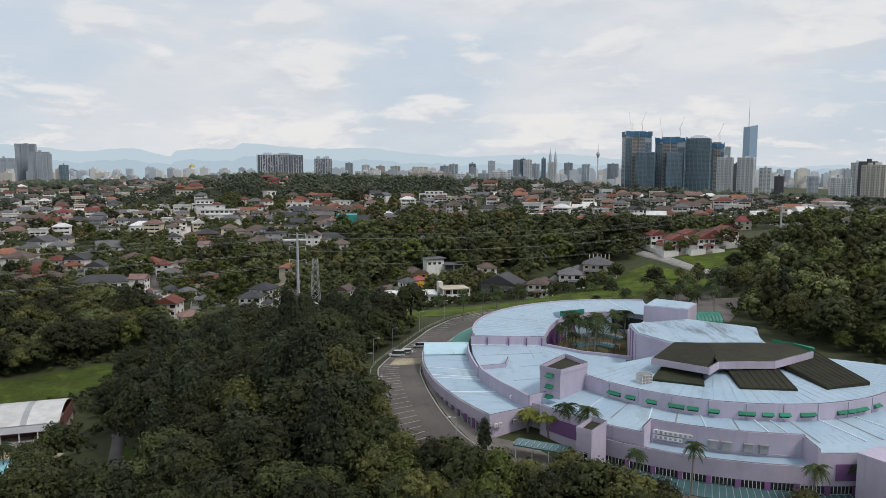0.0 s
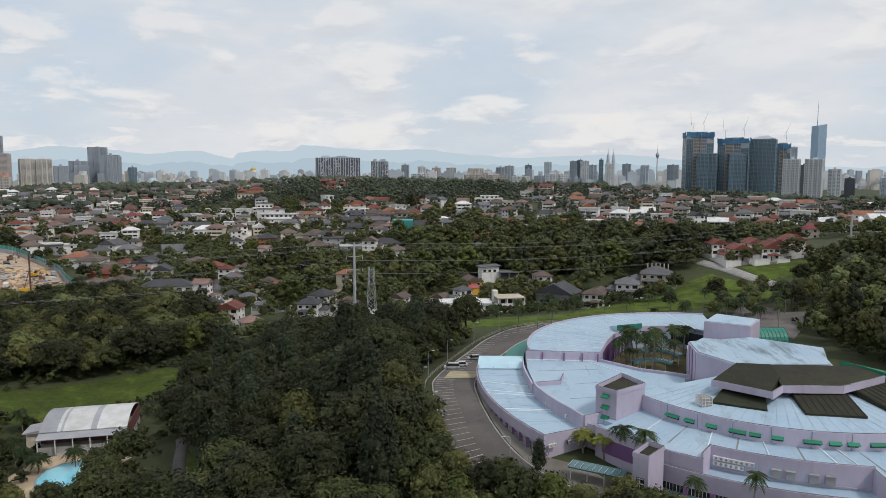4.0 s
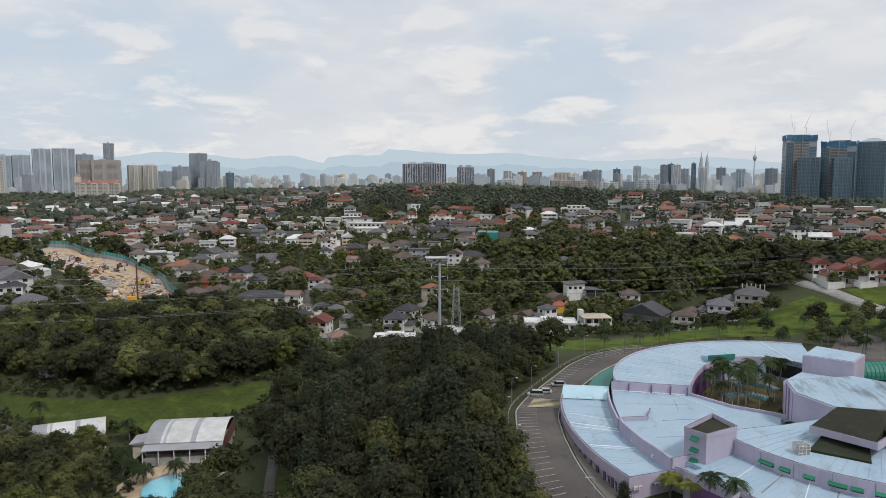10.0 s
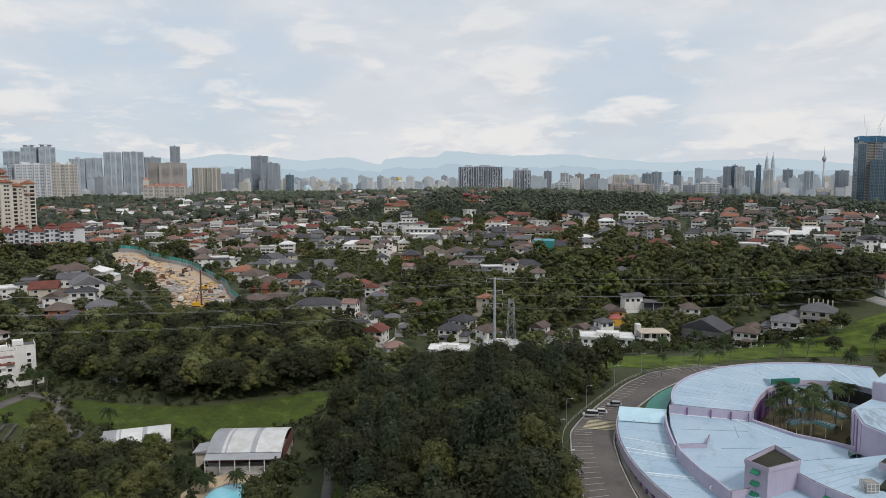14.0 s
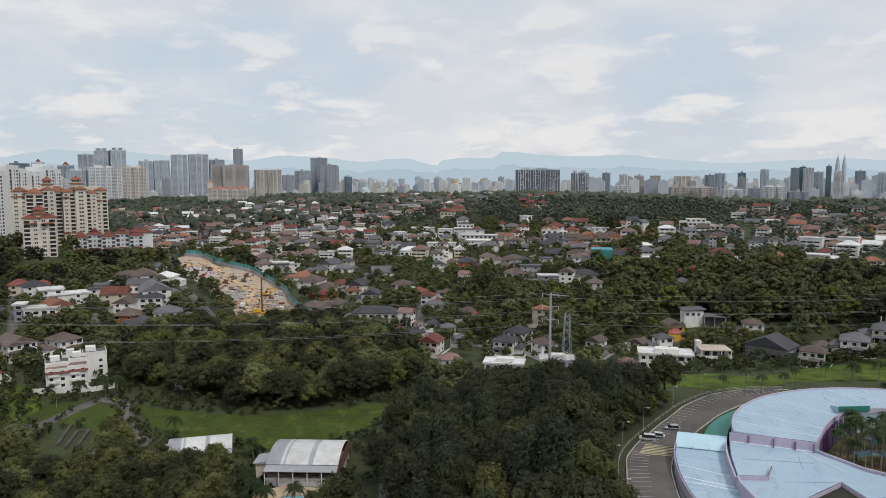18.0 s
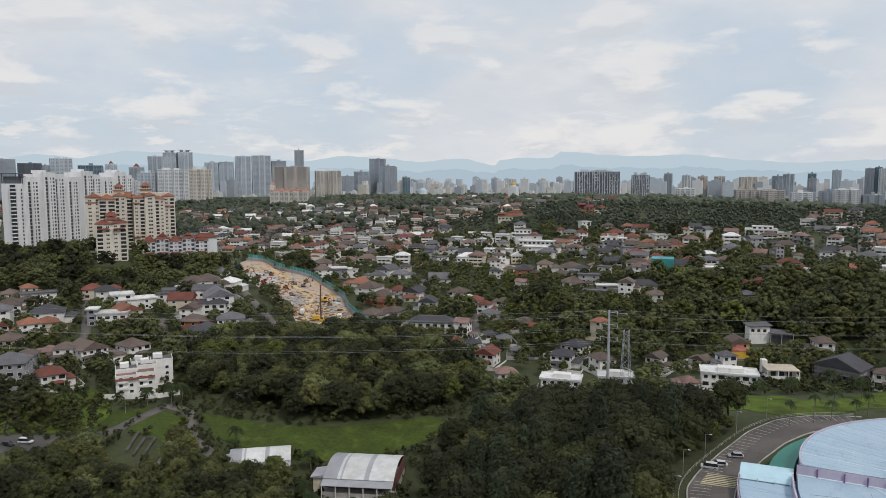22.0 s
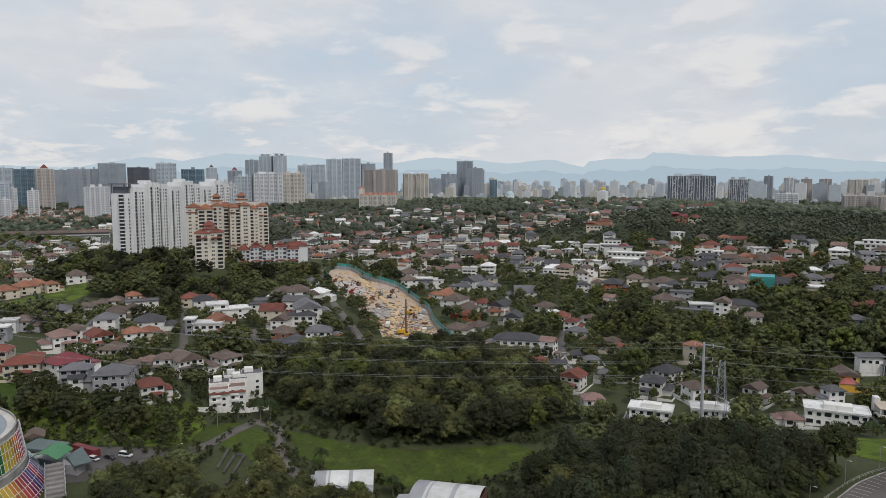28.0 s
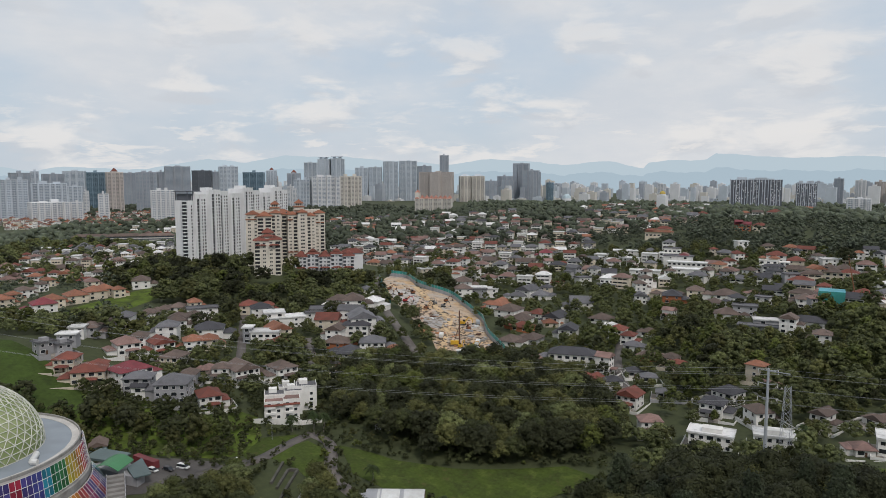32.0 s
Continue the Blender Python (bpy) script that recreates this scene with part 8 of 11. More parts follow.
tower(467, 2963, -4, 30.8, 19.9, 99.1, "WHITE", 3, "")
tower(-1600, 589, 74, 49.4, 31.8, 94.6, "PALE", 8, "flat")
tower(-2158, 809, 81, 49.5, 31.9, 113.1, "GREY", 5, "")
tower(-2331, 916, 73, 22.4, 14.4, 120.0, "PALE", 3, "")
tower(-1670, 686, 72, 67.4, 43.5, 85.9, "PALE", 9, "flat")
tower(-2221, 923, 72, 57.4, 37.0, 111.0, "GREY", 6, "")
tower(-2199, 975, 58, 59.6, 38.5, 119.6, "PALE", 6, "flat")
tower(-1994, 943, 57, 45.2, 29.1, 114.7, "GLASS", 5, "")
tower(-1732, 793, 77, 13.8, 8.9, 67.8, "WHITE", 3, "")
tower(-1742, 771, 58, 38.6, 24.9, 78.6, "PALE", 5, "")
tower(-1485, 608, 79, 66.2, 42.7, 50.4, "WHITE", 9, "")
tower(-1466, 654, 70, 21.0, 13.6, 49.7, "WHITE", 4, "")
tower(-1445, 698, 69, 19.2, 12.4, 66.2, "WHITE", 4, "flat")
tower(-1794, 895, 75, 37.4, 24.2, 113.2, "BROWN", 5, "pyramid")
tower(-2311, 1203, 55, 42.1, 27.1, 116.9, "GREY", 4, "")
tower(-1759, 964, 54, 51.7, 33.3, 113.5, "GREY", 6, "flat")
tower(-2178, 1239, 53, 24.0, 15.5, 120.0, "GREY", 3, "")
tower(-2066, 1232, 63, 74.5, 48.0, 135.2, "GREY", 7, "flat")
tower(-2089, 1384, 68, 24.5, 15.8, 120.7, "GREY", 3, "")
tower(-1943, 1502, 57, 33.3, 21.5, 124.5, "PALE", 4, "pyramid")
tower(-1466, 1218, 55, 31.6, 20.4, 72.6, "WHITE", 4, "")
tower(-112, 1495, 16, 41.4, 26.7, 58.3, "BROWN", 6, "flat")
tower(-66, 1477, 14, 38.4, 24.7, 57.7, "BROWN", 6, "")
tower(-17, 1449, 12, 34.1, 22.0, 55.2, "WHITE", 5, "flat")
tower(-1, 2799, 12, 24.3, 15.7, 97.1, "GLASS", 3, "")
tower(-77, 2898, -5, 37.2, 24.0, 96.0, "PALE", 3, "")
tower(-113, 2897, -4, 35.4, 22.9, 89.7, "GREY", 3, "")
tower(-212, 2891, 16, 57.9, 37.4, 85.7, "CREAM", 4, "")
tower(-312, 2882, 10, 38.4, 24.8, 88.0, "BROWN", 3, "")
tower(-372, 2875, 19, 32.6, 21.0, 88.0, "BROWN", 3, "")
tower(-479, 2758, 2, 27.9, 18.0, 98.5, "GREY", 3, "")
tower(184, 2993, -10, 29.1, 18.8, 116.5, "GREY", 3, "")
tower(210, 2992, 7, 21.2, 13.7, 120.4, "GLASS", 3, "")
tower(224, 2890, 0, 27.9, 18.0, 114.8, "WHITE", 3, "")
tower(295, 2984, 0, 17.1, 11.0, 121.7, "GLASS", 3, "")
tower(285, 2583, -1, 27.8, 17.9, 99.8, "WHITE", 4, "")
tower(77, 2898, 10, 26.7, 17.2, 109.8, "PALE", 3, "flat")


def tv_tower(x, y, z, s):
    T = thing("telecom_tower", pose(x, y, z), "tall white telecommunications tower with a round pod", "tower")
    bm = bmesh.new()
    tube(bm, (0, 0, 0), (0, 0, 210 * s), 9 * s, 5 * s, 10)
    part("shaft", bm, CITY["WHITE"], T)
    bm = bmesh.new()
    for (r0, z0), (r1, z1) in zip(((5, 205), (13, 222), (15, 232), (11, 242)), ((13, 222), (15, 232), (11, 242), (5, 252))):
        tube(bm, (0, 0, z0 * s), (0, 0, z1 * s), r0 * s, r1 * s, 14)
    part("pod", bm, CITY["GREY"], T)
    bm = bmesh.new()
    tube(bm, (0, 0, 250 * s), (0, 0, 320 * s), 2.5 * s, 0.6 * s, 6)
    part("mast", bm, CITY["GREY"], T)


def twin_towers(x, y, z, gap, s):
    for k in (-1, 1):
        T = thing("twin_tower", pose(x + k * gap / 2, y, z), "tapering pale twin skyscraper with a spire", "skyscraper", "twin towers")
        bm = bmesh.new()
        for r0, r1, z0, z1 in ((20, 20, 0, 180), (18, 17, 180, 240), (14, 12, 240, 280), (9, 6, 280, 305), (2.5, 0.8, 305, 345)):
            tube(bm, (0, 0, z0 * s), (0, 0, z1 * s), r0 * s, r1 * s, 10)
        part("shaft", bm, CITY["PALE"], T)


def spire_tower(x, y, z, w, h, spire):
    T = thing("skyscraper", pose(x, y, z, 0, 0, 20), "very tall faceted blue glass skyscraper with a needle spire", "skyscraper")
    bm = bmesh.new()
    prism(bm, [(-w / 2, -w / 2), (w / 2, -w / 2), (w / 2, w / 2), (-w / 2, w / 2)], 0, [h * 0.97, h, h, h * 0.97])
    part("shaft", bm, mat("pale_blue_glass", (0.28, 0.39, 0.50), 0.3, var=0.15, bump=0, fine=0.05), T)
    bm = bmesh.new()
    tube(bm, (-w * 0.25, 0, h * 0.95), (-w * 0.25, 0, h + spire), 2.2, 0.4, 5)
    part("spire", bm, CITY["GREY"], T)


def domed_hall(x, y, top, r, dome, label):
    T = thing("domed_hall", pose(x, y, top - r), label, "hall")
    part("wall", boxes((-r * 1.5, -r * 1.3, -40, r * 1.5, r * 1.3, -r * 0.5)), CITY["WHITE"], T)
    bm = bmesh.new()
    tube(bm, (0, 0, -r), (0, 0, 0), r * 1.02, r, 16)
    part("drum", bm, CITY["WHITE"], T)
    bm = bmesh.new()
    for k in range(6):
        a, b = radians(15 * k), radians(15 * (k + 1))
        tube(bm, (0, 0, r * math.sin(a)), (0, 0, r * math.sin(b) + 0.01), r * math.cos(a), max(0.05, r * math.cos(b)), 16)
    part("dome", bm, dome, T)
    bm = bmesh.new()
    tube(bm, (0, 0, r), (0, 0, r * 1.4), 0.2, 0.05, 5)
    part("finial", bm, dome, T)


tv_tower(796, 4581, 0.0, 0.794)
twin_towers(516, 4621, 0.0, 33.3, 0.658)
spire_tower(1528, 4019, 0, 51.4, 327.9, 126.7)
domed_hall(-555, 1392, 72.4, 6.0, mat("golden_dome", (0.55, 0.42, 0.08), 0.4), "small hall with a golden dome on the hilltop")
domed_hall(-1114, 2011, 49.3, 14.0, mat("pale_teal_dome", (0.42, 0.52, 0.56), 0.5), "pale mosque hall with a teal ribbed dome")


def far_city():
    """Hundreds of small far blocks along the foot of the mountains, joined: none can be picked apart."""
    rng = np.random.default_rng(77)
    groups = {"WHITE": [], "PALE": [], "GREY": [], "CREAM": []}
    for k in range(2000):
        az = radians(rng.uniform(-66, 36))
        r = rng.uniform(2700, 4600)
        x, y = r * math.sin(az), r * math.cos(az)
        w = rng.uniform(14, 40)
        h = 8 + 66 * rng.random() ** 2.4 + (r - 2700) * 0.010
        groups[("WHITE", "PALE", "GREY", "CREAM", "PALE", "WHITE")[int(rng.integers(0, 6))]].append((x, y, w, h))
    for nm, rows in groups.items():
        bm = bmesh.new()
        for x, y, w, h in rows:
            z = gz(x, y) * 0.3
            box(bm, x - w / 2, y - 9, z - 20, x + w / 2, y + 9, z + h)
            if w > 26:
                box(bm, x - w / 6, y - 6, z + h, x + w / 6, y + 6, z + h + 5)
        tagged(new("far_city", mesh_of(bm, "far_city", CITY[nm])), "crowd of tiny pale city blocks below the mountains", "city", kind="stuff")


far_city()
for _k in range(3):
    S = thing("school_block", pose(-1010 + 26 * _k, 470 + 34 * _k, gz(-1010, 470), 0, 0, 56), "long low school block with a brown hipped roof", "building", "school blocks")
    part("wall", boxes((-24, -6, -8, 24, 6, 9.5)), CITY["CREAM"], S)
    part("roof", roof_bm(48, 12, 0.5, 1.2, "hip"), T_BROWN, S, m=Matrix.Translation((0, 0, 9.5)))
    for _q in range(3):
        part("gallery", boxes((-23.5, -6.2, 3.1 * _q + 1.0, 23.5, -5.9, 3.1 * _q + 2.6)), PANE, S, "dark open gallery")
    FOOT.append((-1010 + 26 * _k, 470 + 34 * _k, 22))


def ridge_height(az, table):
    xs, ys = zip(*table)
    return float(np.interp(az, xs, ys))


RIDGE = [(-180, 0.8), (-90, 1.0), (-70.7, 1.31), (-68.7, 1.03), (-67.3, 1.40), (-65.5, 1.31), (-61.4, 1.23), (-58.6, 1.81), (-57.0, 2.04), (-54.5, 1.77), (-51.5, 2.32), (-47.1, 2.27), (-42.7, 1.97), (-38.2, 1.67), (-35.0, 2.15), (-32.3, 1.92), (-29.2, 1.64), (-25.7, 1.93), (-23.2, 1.34), (-22.9, 1.73), (-21.3, 1.96), (-18.7, 1.98), (-18.0, 2.43), (-15.9, 2.29), (-12.4, 2.01), (-8.9, 2.17), (-5.3, 1.79), (-1.6, 1.44), (2.0, 1.53), (5.5, 1.71), (9.1, 1.57), (12.1, 1.12), (17.9, 0.80), (23.6, 0.62), (26.5, 0.77), (29.4, 0.52), (90, 0.6), (180, 0.8)]  # bearing and height of the skyline in degrees


def mountains(name, table, r, seed, rough, material, label):
    rng = np.random.default_rng(seed)
    az = np.arange(-180, 180, 0.2)
    ph = rng.uniform(0, 6.28, 6)
    V, F = [], []
    for k, a in enumerate(az):
        e = ridge_height(a, table)
        e += rough * sum(math.sin(a * w + p) / w ** 0.7 for w, p in zip((1.3, 2.9, 5.3, 9.7, 17.0, 31.0), ph)) * 0.1
        z = 52.6 + r * math.tan(radians(max(e, 0.15)))
        x, y = r * math.sin(radians(a)), r * math.cos(radians(a))
        V += [(x, y, -60), (x, y, z * 0.55), (x * 1.004, y * 1.004, z), (x * 1.012, y * 1.012, -60)]
    n = len(az)
    for k in range(n):
        a, b = 4 * k, 4 * ((k + 1) % n)
        F += [(a, b, b + 1, a + 1), (a + 1, b + 1, b + 2, a + 2), (a + 2, b + 2, b + 3, a + 3)]
    tagged(new(name, quad_mesh(name, V, [f[::-1] for f in F], material)), label, "mountains", kind="structure")


# Black surface that emits one even colour: haze put into the ridges as glow.
def haze_glow_mat(name, col, strength):
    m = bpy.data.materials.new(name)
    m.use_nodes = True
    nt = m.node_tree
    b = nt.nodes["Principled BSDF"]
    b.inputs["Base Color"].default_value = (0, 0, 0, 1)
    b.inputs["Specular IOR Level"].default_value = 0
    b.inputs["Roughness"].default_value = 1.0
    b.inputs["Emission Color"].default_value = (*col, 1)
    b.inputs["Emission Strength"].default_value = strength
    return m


# distance haze on both ridges is their pale blue emission, paler on the farther
mountains("backdrop", RIDGE, 4900, 5, 0.35, haze_glow_mat("far_ridge_haze_glow", (0.50, 0.60, 0.67), 1.0), "long mountain range on the horizon, glowing pale blue for haze")
mountains("backdrop", [(a, max(0.12, e * 0.55)) for a, e in RIDGE], 4850, 9, 0.8, haze_glow_mat("near_ridge_haze_glow", (0.42, 0.525, 0.605), 1.0), "lower ridge before the range, glowing blue for haze")

# ---------------------------------------------------------------- sports halls and pool
def sports_hall(x, y, z, rot, w, d, rise, label, skirt=3.2):
    H = thing("sports_hall", pose(x, y, z, 0, 0, rot), label, "hall")
    part("floor", boxes((-w / 2, -d / 2 - 2, -3, w / 2, d / 2, 0.2)), CONCRETE, H)
    n = 14
    prof = [(-d / 2 + d * k / n, 4.0 + rise * math.sin(math.pi * k / n) ** 0.8) for k in range(n + 1)]
    for s, (u0, u1, m) in enumerate(((-0.5, -0.3, METALG), (-0.3, -0.26, METALW), (-0.26, -0.23, METALG), (-0.23, 0.08, METALW), (0.08, 0.15, METALG), (0.15, 0.5, METALW))):
        bm = vault(prof, w * u0, w * u1, 0.15)
        part("roof_sheet", bm, m, H, "curved metal roof sheet")
    part("lower_roof", slab([(-w / 2, -d / 2 - skirt), (w / 2, -d / 2 - skirt), (w / 2, -d / 2 + 0.4), (-w / 2, -d / 2 + 0.4)], [2.8, 2.8, 3.7, 3.7], [2.9, 2.9, 3.8, 3.8]), METALG, H, "streaked grey lower roof")
    for k in range(6):
        u = -w / 2 + 0.3 + (w - 0.6) * k / 5
        part("post", boxes((u - 0.12, -d / 2 - skirt + 0.2, -2, u + 0.12, -d / 2 - skirt + 0.44, 2.8)), FRAME, H)
    part("wall", boxes((-w / 2, -d / 2 + 1.5, 0, w / 2, -d / 2 + 1.75, 3.4), (-w / 2, d / 2 - 0.3, 0, w / 2, d / 2, 3.9), (-w / 2, -d / 2 + 1.5, 0, -w / 2 + 0.25, d / 2, 3.9), (w / 2 - 0.25, -d / 2 + 1.5, 0, w / 2, d / 2, 3.9)), mat("dim_red_wall", (0.16, 0.07, 0.06), 0.8), H)
    part("annex", boxes((-w / 2 - 4, -d / 2 + 2.5, -2, -w / 2, -d / 2 + 9, 3.2)), CREAM, H, "small cream annex")
    part("annex_roof", slab([(-w / 2 - 4.8, -d / 2 + 1.8), (-w / 2, -d / 2 + 1.8), (-w / 2, -d / 2 + 9.6), (-w / 2 - 4.8, -d / 2 + 9.6)], 3.2, [3.4, 4.2, 4.2, 3.4]), METALG, H)
    FOOT.append((x, y, w * 0.62))
    return H


sports_hall(-128.0, 191.0, -19.4, 20.9, 23.0, 21.0, 2.6, "white barrel-roofed open sports hall with grey roof bands")
sports_hall(-166.0, 183.0, -19.8, 38.0, 20.5, 11.5, 2.6, "low open pavilion with a white barrel roof", 2.6)
FOOT.extend([(-137, 180, 6), (-118, 172, 12), (-116, 160, 13), (-125, 165, 10), (-110, 178, 8)])

POOL = [(-122.5, 159.0), (-124.0, 164.5), (-122.0, 169.0), (-117.5, 171.5), (-112.0, 169.5), (-107.5, 163.0), (-104, 154), (-110.0, 148.5), (-117, 151.5)]
DECK = [(-131, 160), (-131.5, 170), (-127, 176), (-116, 178.5), (-107, 176), (-101.5, 166), (-97, 152), (-106, 142), (-120, 145)]


def pool():
    z = gz(-114, 162) + 0.5
    tagged(new("pool_deck", mesh_of(slab([(x, y) for x, y in DECK][::-1], z - 3, z), "pool_deck", mat("tan_paving", (0.42, 0.33, 0.22), 0.9))), "tan paved terrace round the swimming pool", "paving", kind="structure")
    P = thing("swimming_pool", pose(0, 0, z), "curved swimming pool with pale turquoise water", "pool")
    part("coping", slab([(-114 + (x + 114) * 1.09, 160.5 + (y - 160.5) * 1.09) for x, y in POOL][::-1], 0.005, 0.12), CONCRETE, P)
    part("water", slab(POOL[::-1], 0.1, 0.16), WATER, P, "clear turquoise pool water")
    S = tagged(new("steps", mesh_of(boxes(*[(-12, -0.5 * k, -1, 6, -0.5 * k + 0.5, 0.9 - 0.16 * k) for k in range(6)]), "steps", CONCRETE)), "broad concrete steps between hall and pool", "steps", kind="structure")
    S.matrix_basis = pose(-118.5, 181.5, z - 0.1, 0, 0, 20.9)


pool()


# ---------------------------------------------------------------- retaining stairs, huts and vehicles by the lane
def channel_steps():
    for k, (a, b) in enumerate((((-214.2, 172.3), (-203.0, 158.0)), ((-207.9, 169.6), (-199.0, 157.4)), ((-205.6, 172.2), (-192.0, 153.0)), ((-207.9, 169.6), (-205.6, 172.2)))):
        C = thing("concrete_channel", Matrix(), "weathered grey concrete retaining channel down the bank", "retaining wall", "channels down the bank")
        n = 8 if k < 3 else 2
        for j in range(n):
            p = [a[i] + (b[i] - a[i]) * j / n for i in (0, 1)]
            q = [a[i] + (b[i] - a[i]) * (j + 1) / n for i in (0, 1)]
            z = gz(*p)
            wall_line(C, "step", p, q, z - 2.0, z + 0.9, 0.9, mat("old_mossy_concrete", (0.085, 0.08, 0.07), 0.95, var=0.35, col2=(0.05, 0.052, 0.04)))
        FOOT.append(((a[0] + b[0]) / 2, (a[1] + b[1]) / 2, 7))


channel_steps()
ribbon("garden_path", [(-196.5, 169.8), (-193.5, 165.5), (-191.0, 164.0), (-188.5, 167.5), (-186.2, 168.5), (-185.0, 171.0)], 0.9, CONCRETE, 0.3, "pale curving garden path on the bank", "path")
ribbon("garden_path", [(-193.5, 165.5), (-193.2, 162.5), (-191.0, 159.5), (-188.5, 158.0)], 0.9, CONCRETE, 0.3, "pale curving garden path on the bank", "path")
FOOT.extend([(-190, 165, 7), (-197, 164, 7), (-187, 169, 5), (-190, 158, 5)])


def vehicle(x, y, rot, paint, kind, label, z=None):
    z = road_z(x, y) + 0.03 if z is None else z
    V = thing("car" if kind != "van" else "van", pose(x, y, z, 0, 0, rot), label, "car" if kind != "van" else "van", "parked vehicles")
    L, W, H = (4.4, 1.75, 1.45) if kind == "car" else (4.7, 1.85, 1.85)
    m = mat(paint[0], paint[1], 0.3, var=0.05, bump=0, spec=0.5, rnd=0.02)
    h = H * 0.55
    bm = bmesh.new()
    prism(bm, [(-L / 2, -W / 2), (L / 2, -W / 2), (L / 2, W / 2), (-L / 2, W / 2)], 0.28, [h, h * 0.9, h * 0.9, h])
    bmesh.ops.bevel(bm, geom=bm.edges[:], offset=0.12, segments=2, affect="EDGES")
    part("body", bm, m, V)
    x0, x1 = (-L * 0.40, L * 0.22) if kind == "car" else (-L * 0.48, L * 0.26)
    bm = bmesh.new()
    lo = [bm.verts.new(p) for p in ((x0, -W * 0.47, h * 0.95), (x1 + 0.45, -W * 0.47, h * 0.92), (x1 + 0.45, W * 0.47, h * 0.92), (x0, W * 0.47, h * 0.95))]
    hi = [bm.verts.new(p) for p in ((x0 + 0.3, -W * 0.4, H - 0.06), (x1 - 0.25, -W * 0.4, H - 0.06), (x1 - 0.25, W * 0.4, H - 0.06), (x0 + 0.3, W * 0.4, H - 0.06))]
    bm.faces.new(hi)
    for i in range(4):
        j = (i + 1) % 4
        bm.faces.new((lo[i], lo[j], hi[j], hi[i]))
    part("window", bm, GLASS, V, "dark tinted glass")
    part("roof", boxes((x0 + 0.25, -W * 0.41, H - 0.07, x1 - 0.2, W * 0.41, H)), m, V)
    wh = bmesh.new()
    tube(wh, (0, -0.11, 0), (0, 0.11, 0), 0.33, n=14)
    wh = PROTO.setdefault("wheel", mesh_of(wh, "wheel", CABLE))
    rim = bmesh.new()
    tube(rim, (0, -0.12, 0), (0, 0.12, 0), 0.19, n=10)
    rim = PROTO.setdefault("rim", mesh_of(rim, "rim", GALV))
    for sx in (-0.31, 0.31):
        for sy in (-1, 1):
            w = part("wheel", wh, None, V, m=Matrix.Translation((sx * L, sy * (W / 2 - 0.1), 0.33)))
            part("rim", rim, None, w)
    for sy in (-1, 1):
        part("headlight", boxes((L / 2 - 0.06, sy * W * 0.36 - 0.16, 0.6, L / 2 + 0.02, sy * W * 0.36 + 0.16, 0.74)), FRAME, V)
        part("tail_light", boxes((-L / 2 - 0.02, sy * W * 0.38 - 0.12, 0.62, -L / 2 + 0.05, sy * W * 0.38 + 0.12, 0.8)), mat("red_lens", (0.35, 0.02, 0.02), 0.3), V)
    if kind == "suv":
        sp = bmesh.new()
        tube(sp, (-L / 2 - 0.2, 0, 0.95), (-L / 2, 0, 0.95), 0.34, n=14)
        part("spare_wheel", sp, CABLE, V)
    return V


vehicle(-22.0, 205.7, 186, ("pale_silver_paint", (0.55, 0.56, 0.56)), "suv", "silver off-road car with a rear spare wheel parked in a bay")
vehicle(-19.8, 209.6, 190, ("light_grey_paint", (0.62, 0.63, 0.64)), "car", "light grey hatchback parked beside the ring road")
vehicle(-16.2, 218.5, 196, ("mid_grey_paint", (0.42, 0.44, 0.46)), "car", "grey saloon parked in a roadside bay")
vehicle(-12.2, 196.3, 95, ("white_paint", (0.7, 0.7, 0.7)), "car", "white car under the entrance canopy")
vehicle(-232.8, 130.2, 10, ("white_paint", (0.7, 0.7, 0.7)), "car", "white saloon parked on the lane")
vehicle(-230.2, 134.6, 10, ("black_paint", (0.02, 0.02, 0.025)), "car", "black saloon parked on the lane")
vehicle(-228.6, 139.4, 20, ("white_paint", (0.7, 0.7, 0.7)), "van", "white van parked beside the lane")
drape("parking_lot", [(-250, 118), (-224, 116), (-217, 126), (-216, 140), (-219, 151), (-228, 152), (-246, 134)], mat("dark_yard_asphalt", (0.06, 0.056, 0.054), 0.9, fine=1.5, broad=0.1, var=0.3, col2=(0.095, 0.088, 0.082)), 0.16, "grey asphalt yard beside the round building", "parking lot")
FOOT.extend([(-232, 130, 14), (-222, 140, 9), (-225, 120, 12)])


def container(x, y, rot):
    C = thing("shipping_container", pose(x, y, gz(x, y) + 0.2, 0, 0, rot), "long dull red steel container on the asphalt yard", "container")
    red = mat("dull_red_steel", (0.20, 0.04, 0.045), 0.6, var=0.25)
    part("body", boxes((-6, -1.2, 0, 6, 1.2, 2.6)), red, C)
    for k in range(24):
        part("corrugation", boxes((-5.9 + 0.5 * k, -1.26, 0.1, -5.68 + 0.5 * k, 1.26, 2.5)), red, C)


container(-239.5, 131.5, 6)


def hut(x, y, rot, w, d, h, wall, roof, label):
    H = thing("hut", pose(x, y, gz(x, y), 0, 0, rot), label, "hut")
    part("wall", boxes((-w / 2, -d / 2, -2, w / 2, d / 2, h)), wall, H)
    part("roof", roof_bm(w, d, 0.5, 0.5, "gable"), roof, H, m=Matrix.Translation((0, 0, h)))
    part("window", window_mesh(1.5, 1.35), None, H, m=Matrix.Translation((0, -d / 2 - 0.05, 1)))
    FOOT.append((x, y, 5))


hut(-268, 128, -30, 7, 6, 3, mat("pale_blue_wall", (0.40, 0.52, 0.58), 0.8), T_BROWN, "small pale blue hut with a brown gabled roof")
hut(-211, 226, 30, 9, 6, 3, GREYWALL, T_BROWN, "small dark hut half hidden among trees")


